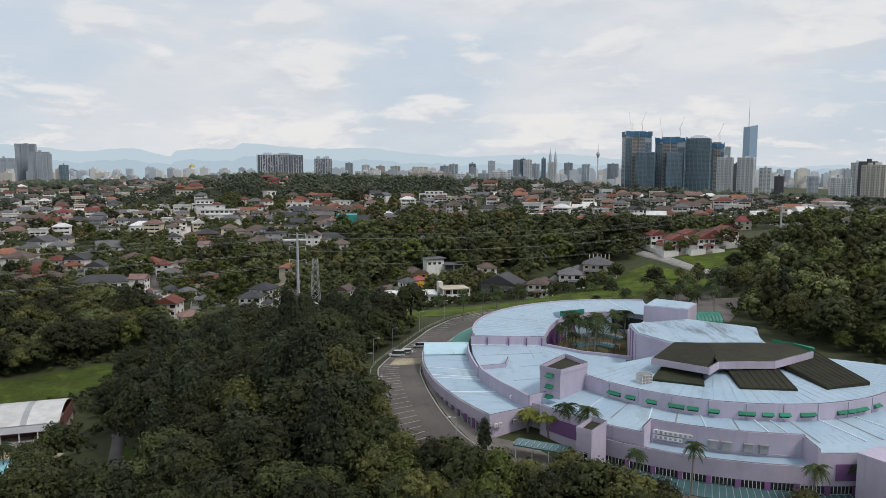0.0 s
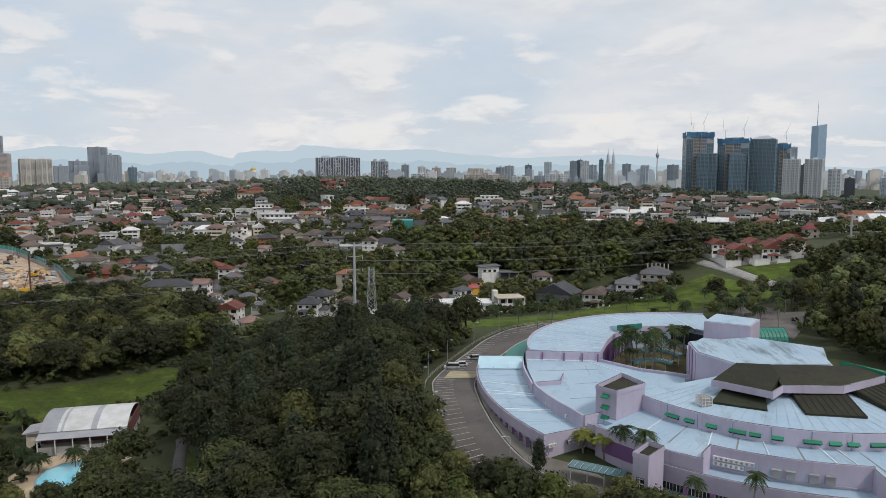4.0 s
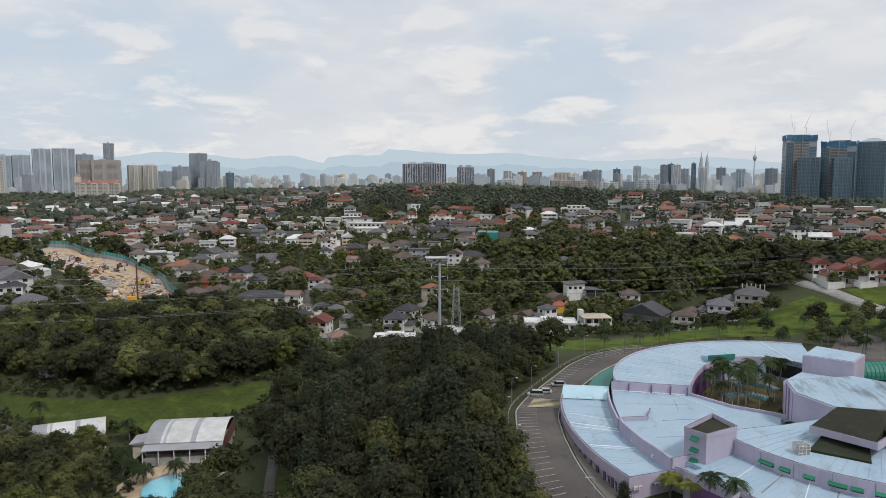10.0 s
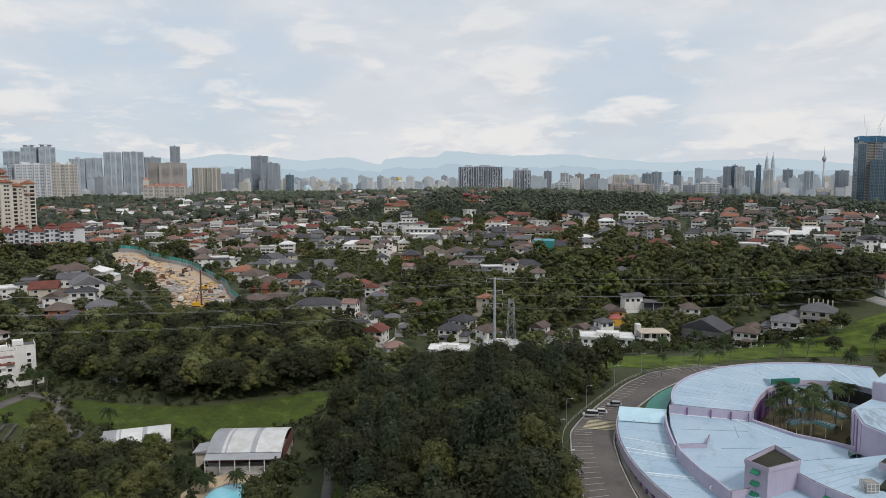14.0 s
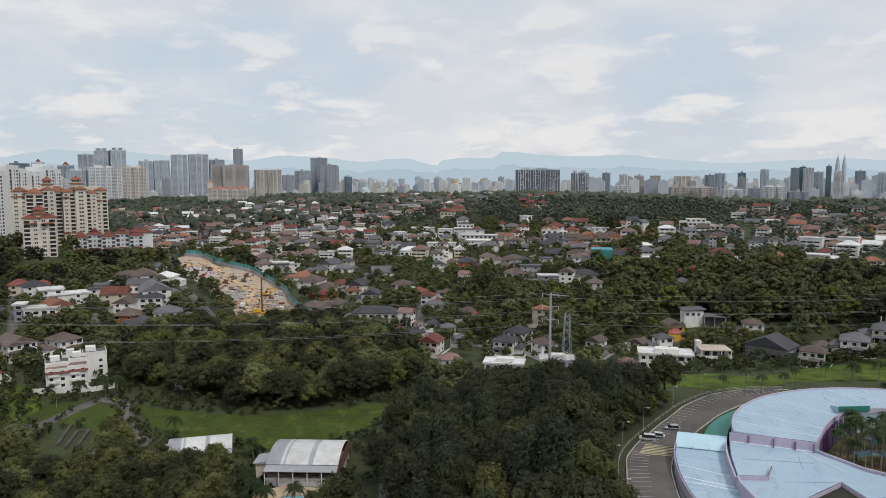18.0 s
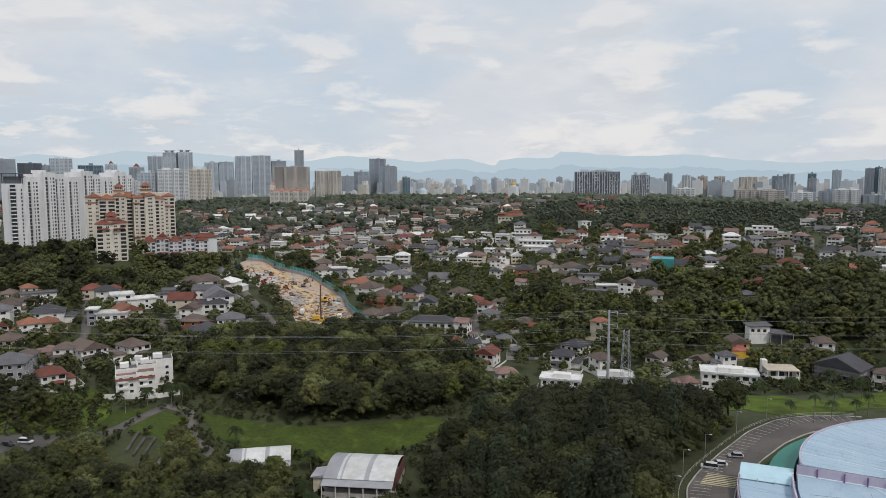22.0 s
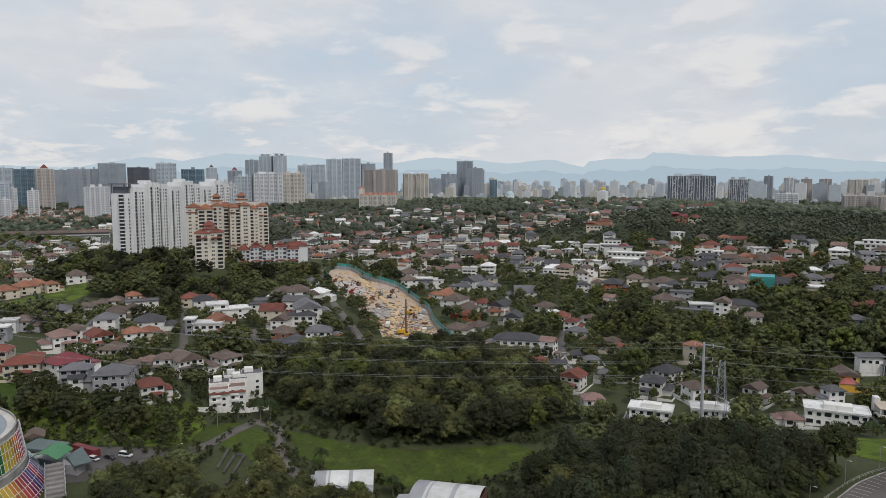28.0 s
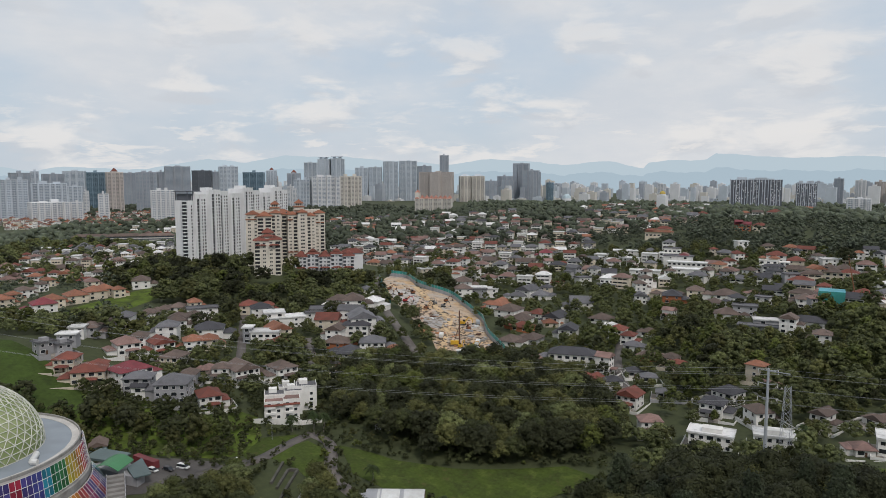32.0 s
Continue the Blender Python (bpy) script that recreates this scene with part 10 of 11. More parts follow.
def pavilion(T, x, y, z, w):
    """An open roof pavilion with a hipped tiled roof."""
    part("turret", boxes((x - w / 2, y - w / 2, z, x + w / 2, y + w / 2, z + 3.0)), APT, T)
    part("roof_band", roof_bm(w + 1.4, w + 1.4, 0.35, 0.3, "hip"), APT_ROOF, T, m=Matrix.Translation((x, y, z + 3.0)))
    part("turret", boxes((x - w * 0.36, y - w * 0.36, z + 3.6, x + w * 0.36, y + w * 0.36, z + 6.2)), APT, T)
    part("opening", boxes(*[(x - w * 0.3 + w * 0.21 * k, y - w * 0.36 - 0.06, z + 4.2, x - w * 0.3 + w * 0.21 * k + w * 0.13, y - w * 0.3, z + 5.8) for k in range(3)]), PANE, T)
    part("turret_roof", roof_bm(w * 0.9, w * 0.9, 0.75, 0.5, "hip"), APT_ROOF, T, m=Matrix.Translation((x, y, z + 6.2)))


def orange_apartments():
    def at_(name, x, y, z0, rot, label):
        return thing(name, pose(x, y, z0, 0, 0, rot), label, "apartment block", "orange-roofed apartments")

    z0 = 14
    T = at_("apartment_tower", -518, 394, 0, 52, "weathered cream apartment tower with deep balconies and terracotta roofs")
    block(T, -9, 1, 11, 18, z0, 65, APT, 16, 2, APT_ROOF, (), pane=PANE_D)
    block(T, 1, 0, 13, 20, z0, 63.5, APT, 16, 2, APT_ROOF, (0, 1), 1.2, PANE_D)
    block(T, 10.5, 1, 9, 18, z0, 66, APT, 16, 2, APT_ROOF, (0,), pane=PANE_D)
    part("core", boxes((-8, 4, 60, 12, 12, 68)), APT, T)
    pavilion(T, 10, 8, 67, 8.5)
    for zz in (60, 26):
        part("tile_band", boxes((-15, -8.4, zz, -3.5, -7.6, zz + 1.0)), APT_ROOF, T)
    FOOT.append((-518, 394, 20))
    HOUSES.append((-518, 394, 32, 14))
    T = at_("apartment_tower", -505, 430, 0, 52, "weathered cream apartment tower with stepped corners and terracotta roofs")
    block(T, -11, 0, 9, 18, z0, 64, APT, 16, 2, APT_ROOF, (1,), pane=PANE_D)
    block(T, -2.5, -2.5, 8, 20, z0, 66, APT, 16, 1, APT_ROOF, (), 1.2, PANE_D)
    block(T, 5, 0.5, 8, 18, z0, 63, APT, 16, 2, APT_ROOF, (0,), pane=PANE_D)
    block(T, 13, 3, 9, 16, z0, 65, APT, 16, 2, APT_ROOF, (1,), pane=PANE_D)
    part("core", boxes((-10, 5, 60, 14, 13, 68)), APT, T)
    pavilion(T, -5, 8, 67.5, 9)
    # solid dark box in place of the deep shade between the two towers
    part("shadow_gap", boxes((-16.8, 0.5, z0, -15.6, 8, 66)), PANE, T, "dark box standing in for the shade between the towers")
    for zz in (59, 30):
        part("tile_band", boxes((-15.5, -9.9, zz, -7, -9.0, zz + 1.0), (8.6, -6.2, zz - 3, 17, -5.0, zz - 2)), APT_ROOF, T)
    FOOT.append((-505, 430, 20))
    HOUSES.append((-505, 430, 30, 14))
    T = at_("apartment_tower", -524, 418, 0, 52, "set-back cream apartment wing with a terracotta hipped roof")
    block(T, 0, 0, 22, 16, z0, 64, APT, 16, 4, APT_ROOF, (1, 2), pane=PANE_D)
    FOOT.append((-524, 418, 14))
    T = at_("apartment_tower", -489, 376, 0, 52, "shorter cream apartment tower with red hipped roofs")
    block(T, -5.5, 0, 11, 15, 6, 45, APT, 12, 2, T_RED, (0,), pane=PANE_D)
    block(T, 5.5, 1, 11, 15, 6, 45.5, APT, 12, 2, T_RED, (1,), pane=PANE_D)
    block(T, 0, 2.5, 9, 13, 6, 48, APT, 12, 1, T_RED, ())
    part("turret", boxes((-4, 0, 46, 4, 7, 51)), APT, T)
    part("roof", roof_bm(9, 8, 0.75, 0.8, "hip"), T_RED, T, m=Matrix.Translation((0, 3.5, 51)))
    for u in (-5.5, 5.5):
        part("tile_band", roof_bm(8, 2.0, 0.6, 0.4, "hip"), T_RED, T, m=Matrix.Translation((u, -8.0, 41)))
    FOOT.append((-489, 376, 14))
    HOUSES.append((-489, 376, 10, 11))
    T = at_("apartment_house", -481, 432, 5, 48, "long low white apartment house with stepped red hipped roofs")
    for k in range(5):
        block(T, -21 + 10.4 * k, (k % 2) * 2.4, 10.2, 13, 9.5, 22.5 + (k % 2) * 2.0, CITY["WHITE"], 4, 3, T_RED, (0, 2))
        part("porch_roof", roof_bm(8, 2.5, 0.6, 0.5, "hip"), T_RED, T, m=Matrix.Translation((-21 + 10.4 * k, -7.6, 12.6)))
        part("upper_roof", roof_bm(5, 6, 0.7, 0.5, "hip"), T_RED, T, m=Matrix.Translation((-21 + 10.4 * k, 1.5, 25.0 + (k % 2) * 2.0)))
    part("wing", boxes((14, 5, 0, 34, 16, 24)), CITY["WHITE"], T)
    part("roof", roof_bm(20, 11, 0.6, 0.9, "hip"), T_RED, T, m=Matrix.Translation((24, 10.5, 24)))
    part("retaining_wall", boxes((-28, -10.2, 0, 30, -9.6, 9.0)), mat("terracotta_retaining_wall", (0.28, 0.16, 0.10), 0.9), T)
    FOOT.extend([(-481, 432, 24), (-495, 420, 10)])
    HOUSES.append((-481, 432, 17, 26))


orange_apartments()


# ---------------------------------------------------------------- houses with a character of their own
def special_houses():
    H = house(-30.3, 363, 22, 12, 10, 2, "gable", "BROWN", "YELLOW", "bright yellow house with brown roof and pink porch")
    part("porch_roof", slab([(-3.6, -9.5), (3.2, -9.5), (3.2, -4.5), (-3.6, -4.5)], 3.4, [3.6, 3.6, 5.4, 5.4]), mat("pink_sheet", (0.42, 0.13, 0.12), 0.7), H, "faded pink porch roof")
    part("wall", boxes((-3.4, -9.2, -4, 3.0, -4.5, 3.4)), YELLOW, H)
    H = thing("house", pose(-18, 384, gz(-18, 384) + 1.0, 0, 0, 20), "modern charcoal and white house with flat mono-pitch roofs", "house", "houses in the valley")
    part("wall", boxes((-8, -4, -6, 1.5, 4, 7.0)), WHITE, H)
    part("roof", slab([(-9, -5), (2.6, -5), (2.6, 5), (-9, 5)], [7.0, 7.6, 7.6, 7.0], [7.3, 7.9, 7.9, 7.3]), T_GREY, H)
    part("wall", boxes((1.5, -5, -7, 11.5, 4, 4.0)), mat("charcoal_wall", (0.05, 0.05, 0.055), 0.7), H, "dark screened wing")
    part("roof", slab([(0.8, -6.4), (12.6, -6.4), (12.6, 5), (0.8, 5)], [4.2, 3.8, 3.8, 4.2], [4.5, 4.1, 4.1, 4.5]), T_GREY, H)
    for u in (1.4, 6.6, 12.0):
        part("column", boxes((u - 0.15, -6.2, -9, u + 0.15, -5.9, 4.0)), GALV, H)
    for k in range(3):
        part("window", window_mesh(1.5, 1.35), None, H, m=Matrix.Translation((-6.5 + 2.8 * k, -4.05, 4.4)))
    FOOT.append((-16, 382, 13))
    HOUSES.extend([(-16, 382, gz(-16, 382) + 4, 10), (-30, 363, gz(-30, 363) + 3, 6), (-8.5, 326, gz(-8.5, 326) + 2, 7), (15, 343, gz(15, 343) + 2, 9)])
    FOOT.append((-15, 370, 6))
    H = thing("house", pose(-8.5, 326, gz(-8.5, 326), 0, 0, 18), "white concrete house shell with open floors under construction", "house", "houses in the valley")
    part("slab", boxes((-6.5, -5.5, 6.4, 6.5, 5.5, 6.8)), mat("raw_cream_concrete", (0.52, 0.45, 0.36), 0.9), H)
    part("slab", boxes((-6.5, -5.5, 3.1, 6.5, 5.5, 3.5)), WHITE, H)
    part("slab", boxes((-6.5, -5.5, -4, 6.5, 5.5, 0.2)), CONCRETE, H)
    part("wall", boxes((-5.5, -3.5, 0.2, 5.5, 5.2, 6.4)), mat("shell_wall", (0.42, 0.40, 0.37), 0.9), H)
    part("wall", boxes((-6.6, 2.0, -2, -4.5, 5.6, 9.0)), WHITE, H, "white stair tower")
    part("parapet", boxes((-6.5, -5.5, 3.5, 6.5, -5.3, 4.3), (6.3, -5.5, 3.5, 6.5, 5.5, 4.3)), WHITE, H)
    for sx in (-6.2, -2, 2, 6.2):
        part("column", boxes((sx - 0.18, -5.4, 0.2, sx + 0.18, -5.04, 6.4)), WHITE, H)
    for k in range(3):
        part("opening", boxes((-4.6 + 3.2 * k, -3.56, 3.9, -2.6 + 3.2 * k, -3.4, 5.9)), GLASS, H)
    FOOT.append((-8.5, 326, 10))
    FOOT.append((-8.0, 314, 7))
    H = thing("house", pose(15, 343, gz(15, 343), 0, 0, -22), "large grey gabled house wrapped in timber scaffolding", "house", "houses in the valley")
    part("wall", boxes((-9, -6, -4, 9, 6, 5.5)), GREYWALL, H)
    bm = roof_bm(13.5, 19.5, 0.62, 0.6, "gable")
    part("roof", bm, T_DARK, H, m=Matrix.Translation((0, 0, 5.5)) @ pose(0, 0, 0, 0, 0, 0) @ Matrix.Diagonal((1.35, 0.72, 1, 1)))
    bm = bmesh.new()
    prism(bm, [(-9, -6.1), (9, -6.1), (9, -5.8), (-9, -5.8)], 5.4, 5.5)
    part("eave", bm, FRAME, H)
    bm = bmesh.new()
    q = [bm.verts.new(p) for p in ((-9, -6.0, 5.5), (9, -6.0, 5.5), (0, -6.0, 10.6))]
    bm.faces.new(q)
    q2 = [bm.verts.new(p) for p in ((-9, -5.7, 5.5), (9, -5.7, 5.5), (0, -5.7, 10.6))]
    bm.faces.new(q2[::-1])
    part("gable_wall", bm, GREYWALL, H)
    sc = mat("timber_scaffold", (0.30, 0.27, 0.23), 0.9, var=0.3)
    for u in np.arange(-9, 9.1, 1.5):
        part("scaffold_pole", boxes((u - 0.06, -7.3, -3, u + 0.06, -7.18, 5.8)), sc, H)
    for zz in (0.8, 2.6, 4.4):
        part("scaffold_board", boxes((-9.2, -7.5, zz, 9.2, -6.9, zz + 0.12)), sc, H)
    part("window", window_mesh(2.4, 1.6), None, H, m=Matrix.Translation((-3, -6.05, 1.0)))
    part("window", window_mesh(2.4, 1.6), None, H, m=Matrix.Translation((3.4, -6.05, 1.0)))
    FOOT.append((15, 343, 12))
    FOOT.append((13, 330, 9))
    H = house(47, 355, -8, 15, 12, 2, "hip", "GREY", "WHITE", "large white villa with broad grey hipped roofs")
    H = house(62, 366, -12, 20, 13, 2, "hip", "GREY", "CREAM", "long cream villa with grey hipped roof on the slope")
    for k in range(6):
        part("column", boxes((-2 + 2.0 * k, 6.0, 6, -1.5 + 2.0 * k, 6.5, 10.2)), CREAM, H, "tall cream column")
    H = house(31, 331, -10, 9, 8, 2, "hip", "BROWN", "WHITE")
    # stepped white terrace block
    T = thing("terrace_block", pose(-254, 207, -13.0, 0, 0, 52) @ Matrix.Scale(0.9, 4), "stepped white four-storey terrace block with roof decks", "apartment block")
    for k, (x, y, w, d, h) in enumerate(((-7, -5, 9, 8, 11.5), (1.5, -3.5, 8, 9, 12), (-6.5, 3.5, 10, 10, 12.8), (2.5, 6.5, 9, 10, 13.2), (9, 12, 11, 11, 14), (0, 13, 9, 8, 13.4))):
        part("wall", boxes((x - w / 2, y - d / 2, -5, x + w / 2, y + d / 2, h)), WHITE, T)
        part("parapet", boxes((x - w / 2 - 0.1, y - d / 2 - 0.1, h, x + w / 2 + 0.1, y - d / 2 + 0.15, h + 0.9), (x + w / 2 - 0.15, y - d / 2, h, x + w / 2 + 0.1, y + d / 2, h + 0.9), (x - w / 2 - 0.1, y - d / 2, h, x - w / 2 + 0.15, y + d / 2, h + 0.9)), WHITE, T)
        part("roof", boxes((x - w / 2 + 0.15, y - d / 2 + 0.15, h, x + w / 2 - 0.15, y + d / 2, h + 0.1)), T_PINK if k < 2 else T_GREY, T)
        if k > 1:
            part("roof_house", boxes((x - w * 0.3, y, h, x + w * 0.1, y + d * 0.4, h + 2.2)), WHITE, T)
        for f in range(4):
            for u in (-0.25, 0.25):
                part("window", window_mesh(1.5, 1.35), None, T, m=Matrix.Translation((x + u * w, y - d / 2 - 0.05, 3.0 * f + 0.9)))
            part("window", window_mesh(1.5, 1.35), None, T, m=Matrix.Translation((x + w / 2 + 0.05, y, 3.0 * f + 0.9)) @ pose(0, 0, 0, 0, 0, 90))
        if k < 2:
            part("awning", slab([(x - w / 2, y - d / 2 - 1.2), (x + w / 2, y - d / 2 - 1.2), (x + w / 2, y - d / 2), (x - w / 2, y - d / 2)], 10.2, [10.3, 10.3, 10.9, 10.9]), T_RED, T, "small red tiled awning")
            for f in range(3):
                part("balcony", boxes((x - w * 0.4, y - d / 2 - 1.1, 3.0 * f + 2.9, x + w * 0.1, y - d / 2, 3.0 * f + 3.9)), WHITE, T)
    FOOT.extend([(-254, 207, 12), (-262, 215, 11), (-246, 199, 8)])
    HOUSES.append((-254, 207, -8, 10))
    # boundary wall below the terrace
    Wl = thing("garden_wall", Matrix(), "long white garden wall below the terrace block", "wall")
    for a, b in (((-257, 190), (-249, 197)), ((-249, 197), (-241, 204)), ((-241, 204), (-237, 212))):
        wall_line(Wl, "panel", a, b, gz(*a) - 2, gz(*a) + 2.0, 0.25, WHITE)
    # building wrapped in teal net
    T = thing("scaffolded_house", pose(-93, 524, gz(-93, 524), 0, 0, 10), "new house wrapped in teal scaffold netting", "house")
    part("wall", boxes((-7, -6, -4, 7, 6, 10)), GREYWALL, T)
    part("net", boxes((-7.6, -6.8, -2, 7.6, -6.6, 11), (-7.8, -6.8, -2, -7.6, 6, 11)), TEALNET, T, "teal net")
    part("net", slab([(-7.6, -6.6), (7.6, -6.6), (7.6, 6), (-7.6, 6)], 10.2, [10.4, 10.4, 11.4, 11.4]), mat("teal_blue_sheet", (0.08, 0.30, 0.36), 0.6), T)
    FOOT.append((-93, 524, 12))
    HOUSES.append((-93, 524, gz(-93, 524) + 5, 8))



def modern_house(x, y, rot, rows, roofs, label, floor=3.2):
    """A house of stacked boxes (x0, y0, z0, x1, y1, z1), with window strips on each front and roofs (x, y, w, d, z, material, style)."""
    H = thing("house", pose(x, y, gz(x, y), 0, 0, rot), label, "house", "houses in the valley")
    for x0, y0, z0, x1, y1, z1, wm in rows:
        part("wall", boxes((x0, y0, z0, x1, y1, z1)), wm, H)
        part("cornice", boxes((x0 - 0.3, y0 - 0.5, z1, x1 + 0.3, y1 + 0.2, z1 + 0.35)), wm, H)
        n = max(1, int((x1 - x0) / 4.0))
        for q in range(max(1, int(round((z1 - max(z0, 0)) / floor)))):
            zz = max(z0, 0) + floor * q + 0.9
            if zz + 1.6 > z1 + 0.2:
                continue
            for k in range(n):
                u = x0 + (x1 - x0) * (k + 0.5) / n
                part("window", window_mesh(2.4, 1.6), None, H, m=Matrix.Translation((u, y0 - 0.03, zz)))
            part("window", window_mesh(2.4, 1.6), None, H, m=Matrix.Translation((x1 + 0.03, (y0 + y1) / 2, zz)) @ pose(0, 0, 0, 0, 0, 90))
    for u, v, w, d, z, rm, style in roofs:
        part("roof", roof_bm(w, d, 0.5, 0.7, style), rm, H, m=Matrix.Translation((u, v, z)))
    FOOT.append((x, y, 12))
    HOUSES.append((x, y, gz(x, y) + 3.5, 11))
    return H


def landmark_houses():
    H = modern_house(-162, 655, 14, [(-13, -5, -5, 5, 6, 7.0, WHITE), (-8, -9, -6, 9, -4, 6.2, WHITE), (5, -3, -5, 13, 7, 9.5, WHITE), (-11, 0, 7.0, 4, 7, 10.5, WHITE)], [(0.5, -6.5, 17, 6, 6.6, T_DARK, "hip"), (-8, 4, 4, 4, 12.6, T_ORANGE, "hip"), (1, 4, 8, 6, 12.4, T_ORANGE, "hip")], "white hillside mansion with orange roof pavilions")
    part("pavilion", boxes((-9.5, 2.5, 10.5, -6.5, 5.5, 12.6), (-2, 2, 10.5, 4, 6, 12.4)), CREAM, H)
    modern_house(-264, 686, 18, [(-10, -5, -5, 8, 5, 6.4, WHITE), (-6, -3, 6.4, 10, 6, 10.4, WHITE)], [(2, 1.5, 16, 9, 10.8, T_GREY, "flat")], "white modern house of stacked flat-roofed boxes")
    modern_house(-250, 668, 18, [(-14, -5, -5, 0, 5, 6.4, WHITE), (0, -7, -5, 13, 4, 7.4, WHITE)], [(6, -1.5, 12, 10, 7.8, T_MAROON, "hip")], "white terraced house with balconies and one maroon roof")
    modern_house(-267, 571, 14, [(-12, -6, -5, 12, 6, 7.6, WHITE), (-14, -9, -6, 2, -6, 3.2, GREYWALL)], [(0, 0, 24, 12, 8.0, T_WHITE, "hip")], "large white house with a pale low roof above a grey wall")
    modern_house(-232, 650, 12, [(-19, -4, -5, 15, 5, 6.2, WHITE)], [(-2, 0.5, 34, 9, 6.6, T_WHITE, "flat")], "long white flat-roofed terrace on the hillside")
    H = modern_house(-311, 782, 16, [(-18, -6, -5, 12, 6, 5.0, CREAM), (-6, -2, 5.0, 10, 8, 8.6, CREAM)], [(-3, 0, 30, 13, 5.4, T_ORANGE, "hip"), (2, 3, 16, 10, 9.0, T_RED, "hip"), (-14, -3, 8, 7, 7.2, T_RED, "hip")], "broad cream mansion with tiers of red-orange hipped roofs")
    H = modern_house(-233, 813, 10, [(-8, -5, -5, 8, 5, 6.4, BRICKRED), (10, -4, -5, 24, 6, 5.6, CREAM)], [(0, 0, 16, 10, 6.8, T_MAROON, "gable"), (-4, -3, 7, 7, 9.6, T_MAROON, "gable"), (17, 1, 14, 10, 6.0, T_RED, "hip")], "dark red timber house with steep gables beside a red-roofed villa")
    H = modern_house(-38, 721, 4, [(-16, -8, -5, 12, 8, 9.6, WHITE), (-10, -4, 9.6, 8, 6, 12.6, WHITE), (12, -6, -5, 34, 8, 7.0, CREAM)], [(-2, 0, 26, 14, 10.0, T_WHITE, "flat"), (23, 1, 20, 12, 7.4, T_WHITE, "flat")], "large white hall with stepped flat roofs among trees")
    modern_house(-197, 367, 22, [(-13, -6, -5, 13, 6, 6.4, WHITE), (-19, -5, -5, -13, 4, 3.4, GREYWALL)], [(0, 0, 26, 12, 6.8, T_DARK, "hip"), (-16, -0.5, 6, 9, 3.8, T_GREY, "hip")], "large two-storey white house with a charcoal hipped roof")
    modern_house(-113, 537, 4, [(-8, -5, -5, 8, 5, 6.6, CREAM)], [(0, 0, 16, 10, 7.0, T_BROWN, "hip"), (-3, -6, 8, 3, 3.4, T_BROWN, "hip")], "cream two-storey house with a dark brown hipped roof")
    modern_house(-96, 472, 6, [(-9, -5, -5, 9, 5, 4.2, WHITE)], [(0, 0, 19, 11, 4.6, T_DARK, "hip")], "white villa under a wide charcoal hipped roof")
    modern_house(-118, 462, 8, [(-14, -3, -5, 12, 3, 3.0, GREYWALL)], [(-1, 0, 27, 7, 3.4, T_GREY, "flat")], "long low canopy house with a flat grey roof")
    modern_house(-128, 600, 2, [(-8, -5, -5, 8, 5, 6.2, WHITE)], [(0, 0, 16, 11, 6.6, T_RED, "hip")], "white house with a red-orange hipped roof beside the crane")
    modern_house(-108, 640, 6, [(-15, -5, -5, 12, 5, 6.4, CREAM)], [(-6, 0, 14, 11, 6.8, T_BROWN, "hip"), (6, 1, 13, 10, 6.8, T_RED, "hip")], "cream double villa with brown and red roofs")
    modern_house(-312, 171, 44, [(-9, -4, -5, 3, 5, 8.8, GREYWALL), (-4, -8, -6, 2, -4, 6.0, WHITE)], [(-3, 0.5, 12, 9, 9.2, T_GREY, "hip"), (-1, -6, 6, 4, 6.4, T_DARK, "gable")], "three-storey grey mansion with gabled bays and glass balconies")
    modern_house(-369, 346, 30, [(-8, -6, -5, 8, 6, 8.6, WHITE), (-12, -4, -5, -8, 5, 5.2, WHITE), (-3, -9, -6, 5, -6, 6.0, WHITE)], [(0, 0, 16, 12, 9.0, T_BROWN, "hip"), (1, -7, 8, 5, 6.4, T_BROWN, "gable")], "tall white house with a brown roof beside the building site")
    modern_house(-341, 330, 32, [(-8, -5, -5, 8, 6, 7.6, WHITE), (2, -9, -6, 8, -5, 6.4, WHITE)], [(0, 0.5, 16, 11, 8.0, T_GREY, "gable"), (5, -6.5, 6, 6, 6.8, T_GREY, "gable")], "white house with grey gabled roofs and balconies")
    modern_house(-318, 312, 34, [(-9, -4, -5, 8, 5, 6.4, WHITE)], [(0, 0.5, 17, 9, 6.8, T_DARK, "hip")], "white house with a charcoal roof beside the street")
    modern_house(-352, 268, 40, [(-7, -5, -5, 9, 5, 6.6, WHITE), (-12, -4, -5, -7, 4, 9.0, METALG)], [(1, 0, 16, 10, 7.0, T_WHITE, "flat"), (-9.5, 0, 5, 8, 9.4, T_WHITE, "flat")], "modern white house with a glazed side and flat roofs")
    C = thing("mobile_crane", pose(-82, 538, gz(-82, 538), 0, 0, 130), "orange mobile crane with a raised boom beside the netted house", "crane")
    part("carrier", boxes((-5, -1.4, 0.6, 5, 1.4, 2.2), (2.6, -1.3, 2.2, 5, 1.3, 3.4)), MATS["orange_plant_paint"], C)
    bm = bmesh.new()
    tube(bm, (-2, 0, 2.2), (9, 0, 30), 0.5, 0.25, 4)
    part("boom", bm, MATS["orange_plant_paint"], C)
    part("slew_base", boxes((-3.6, -1.2, 2.2, 0, 1.2, 3.6)), CABLE, C)
    drape("building_site", [(-246, 560), (-228, 552), (-214, 560), (-220, 572), (-238, 576)], SOIL, 0.2, "small bare orange earth cut between houses", "building site")
    NOTREE.append([(-246, 548), (-226, 540), (-212, 556), (-220, 572), (-238, 576)])


special_houses()
landmark_houses()


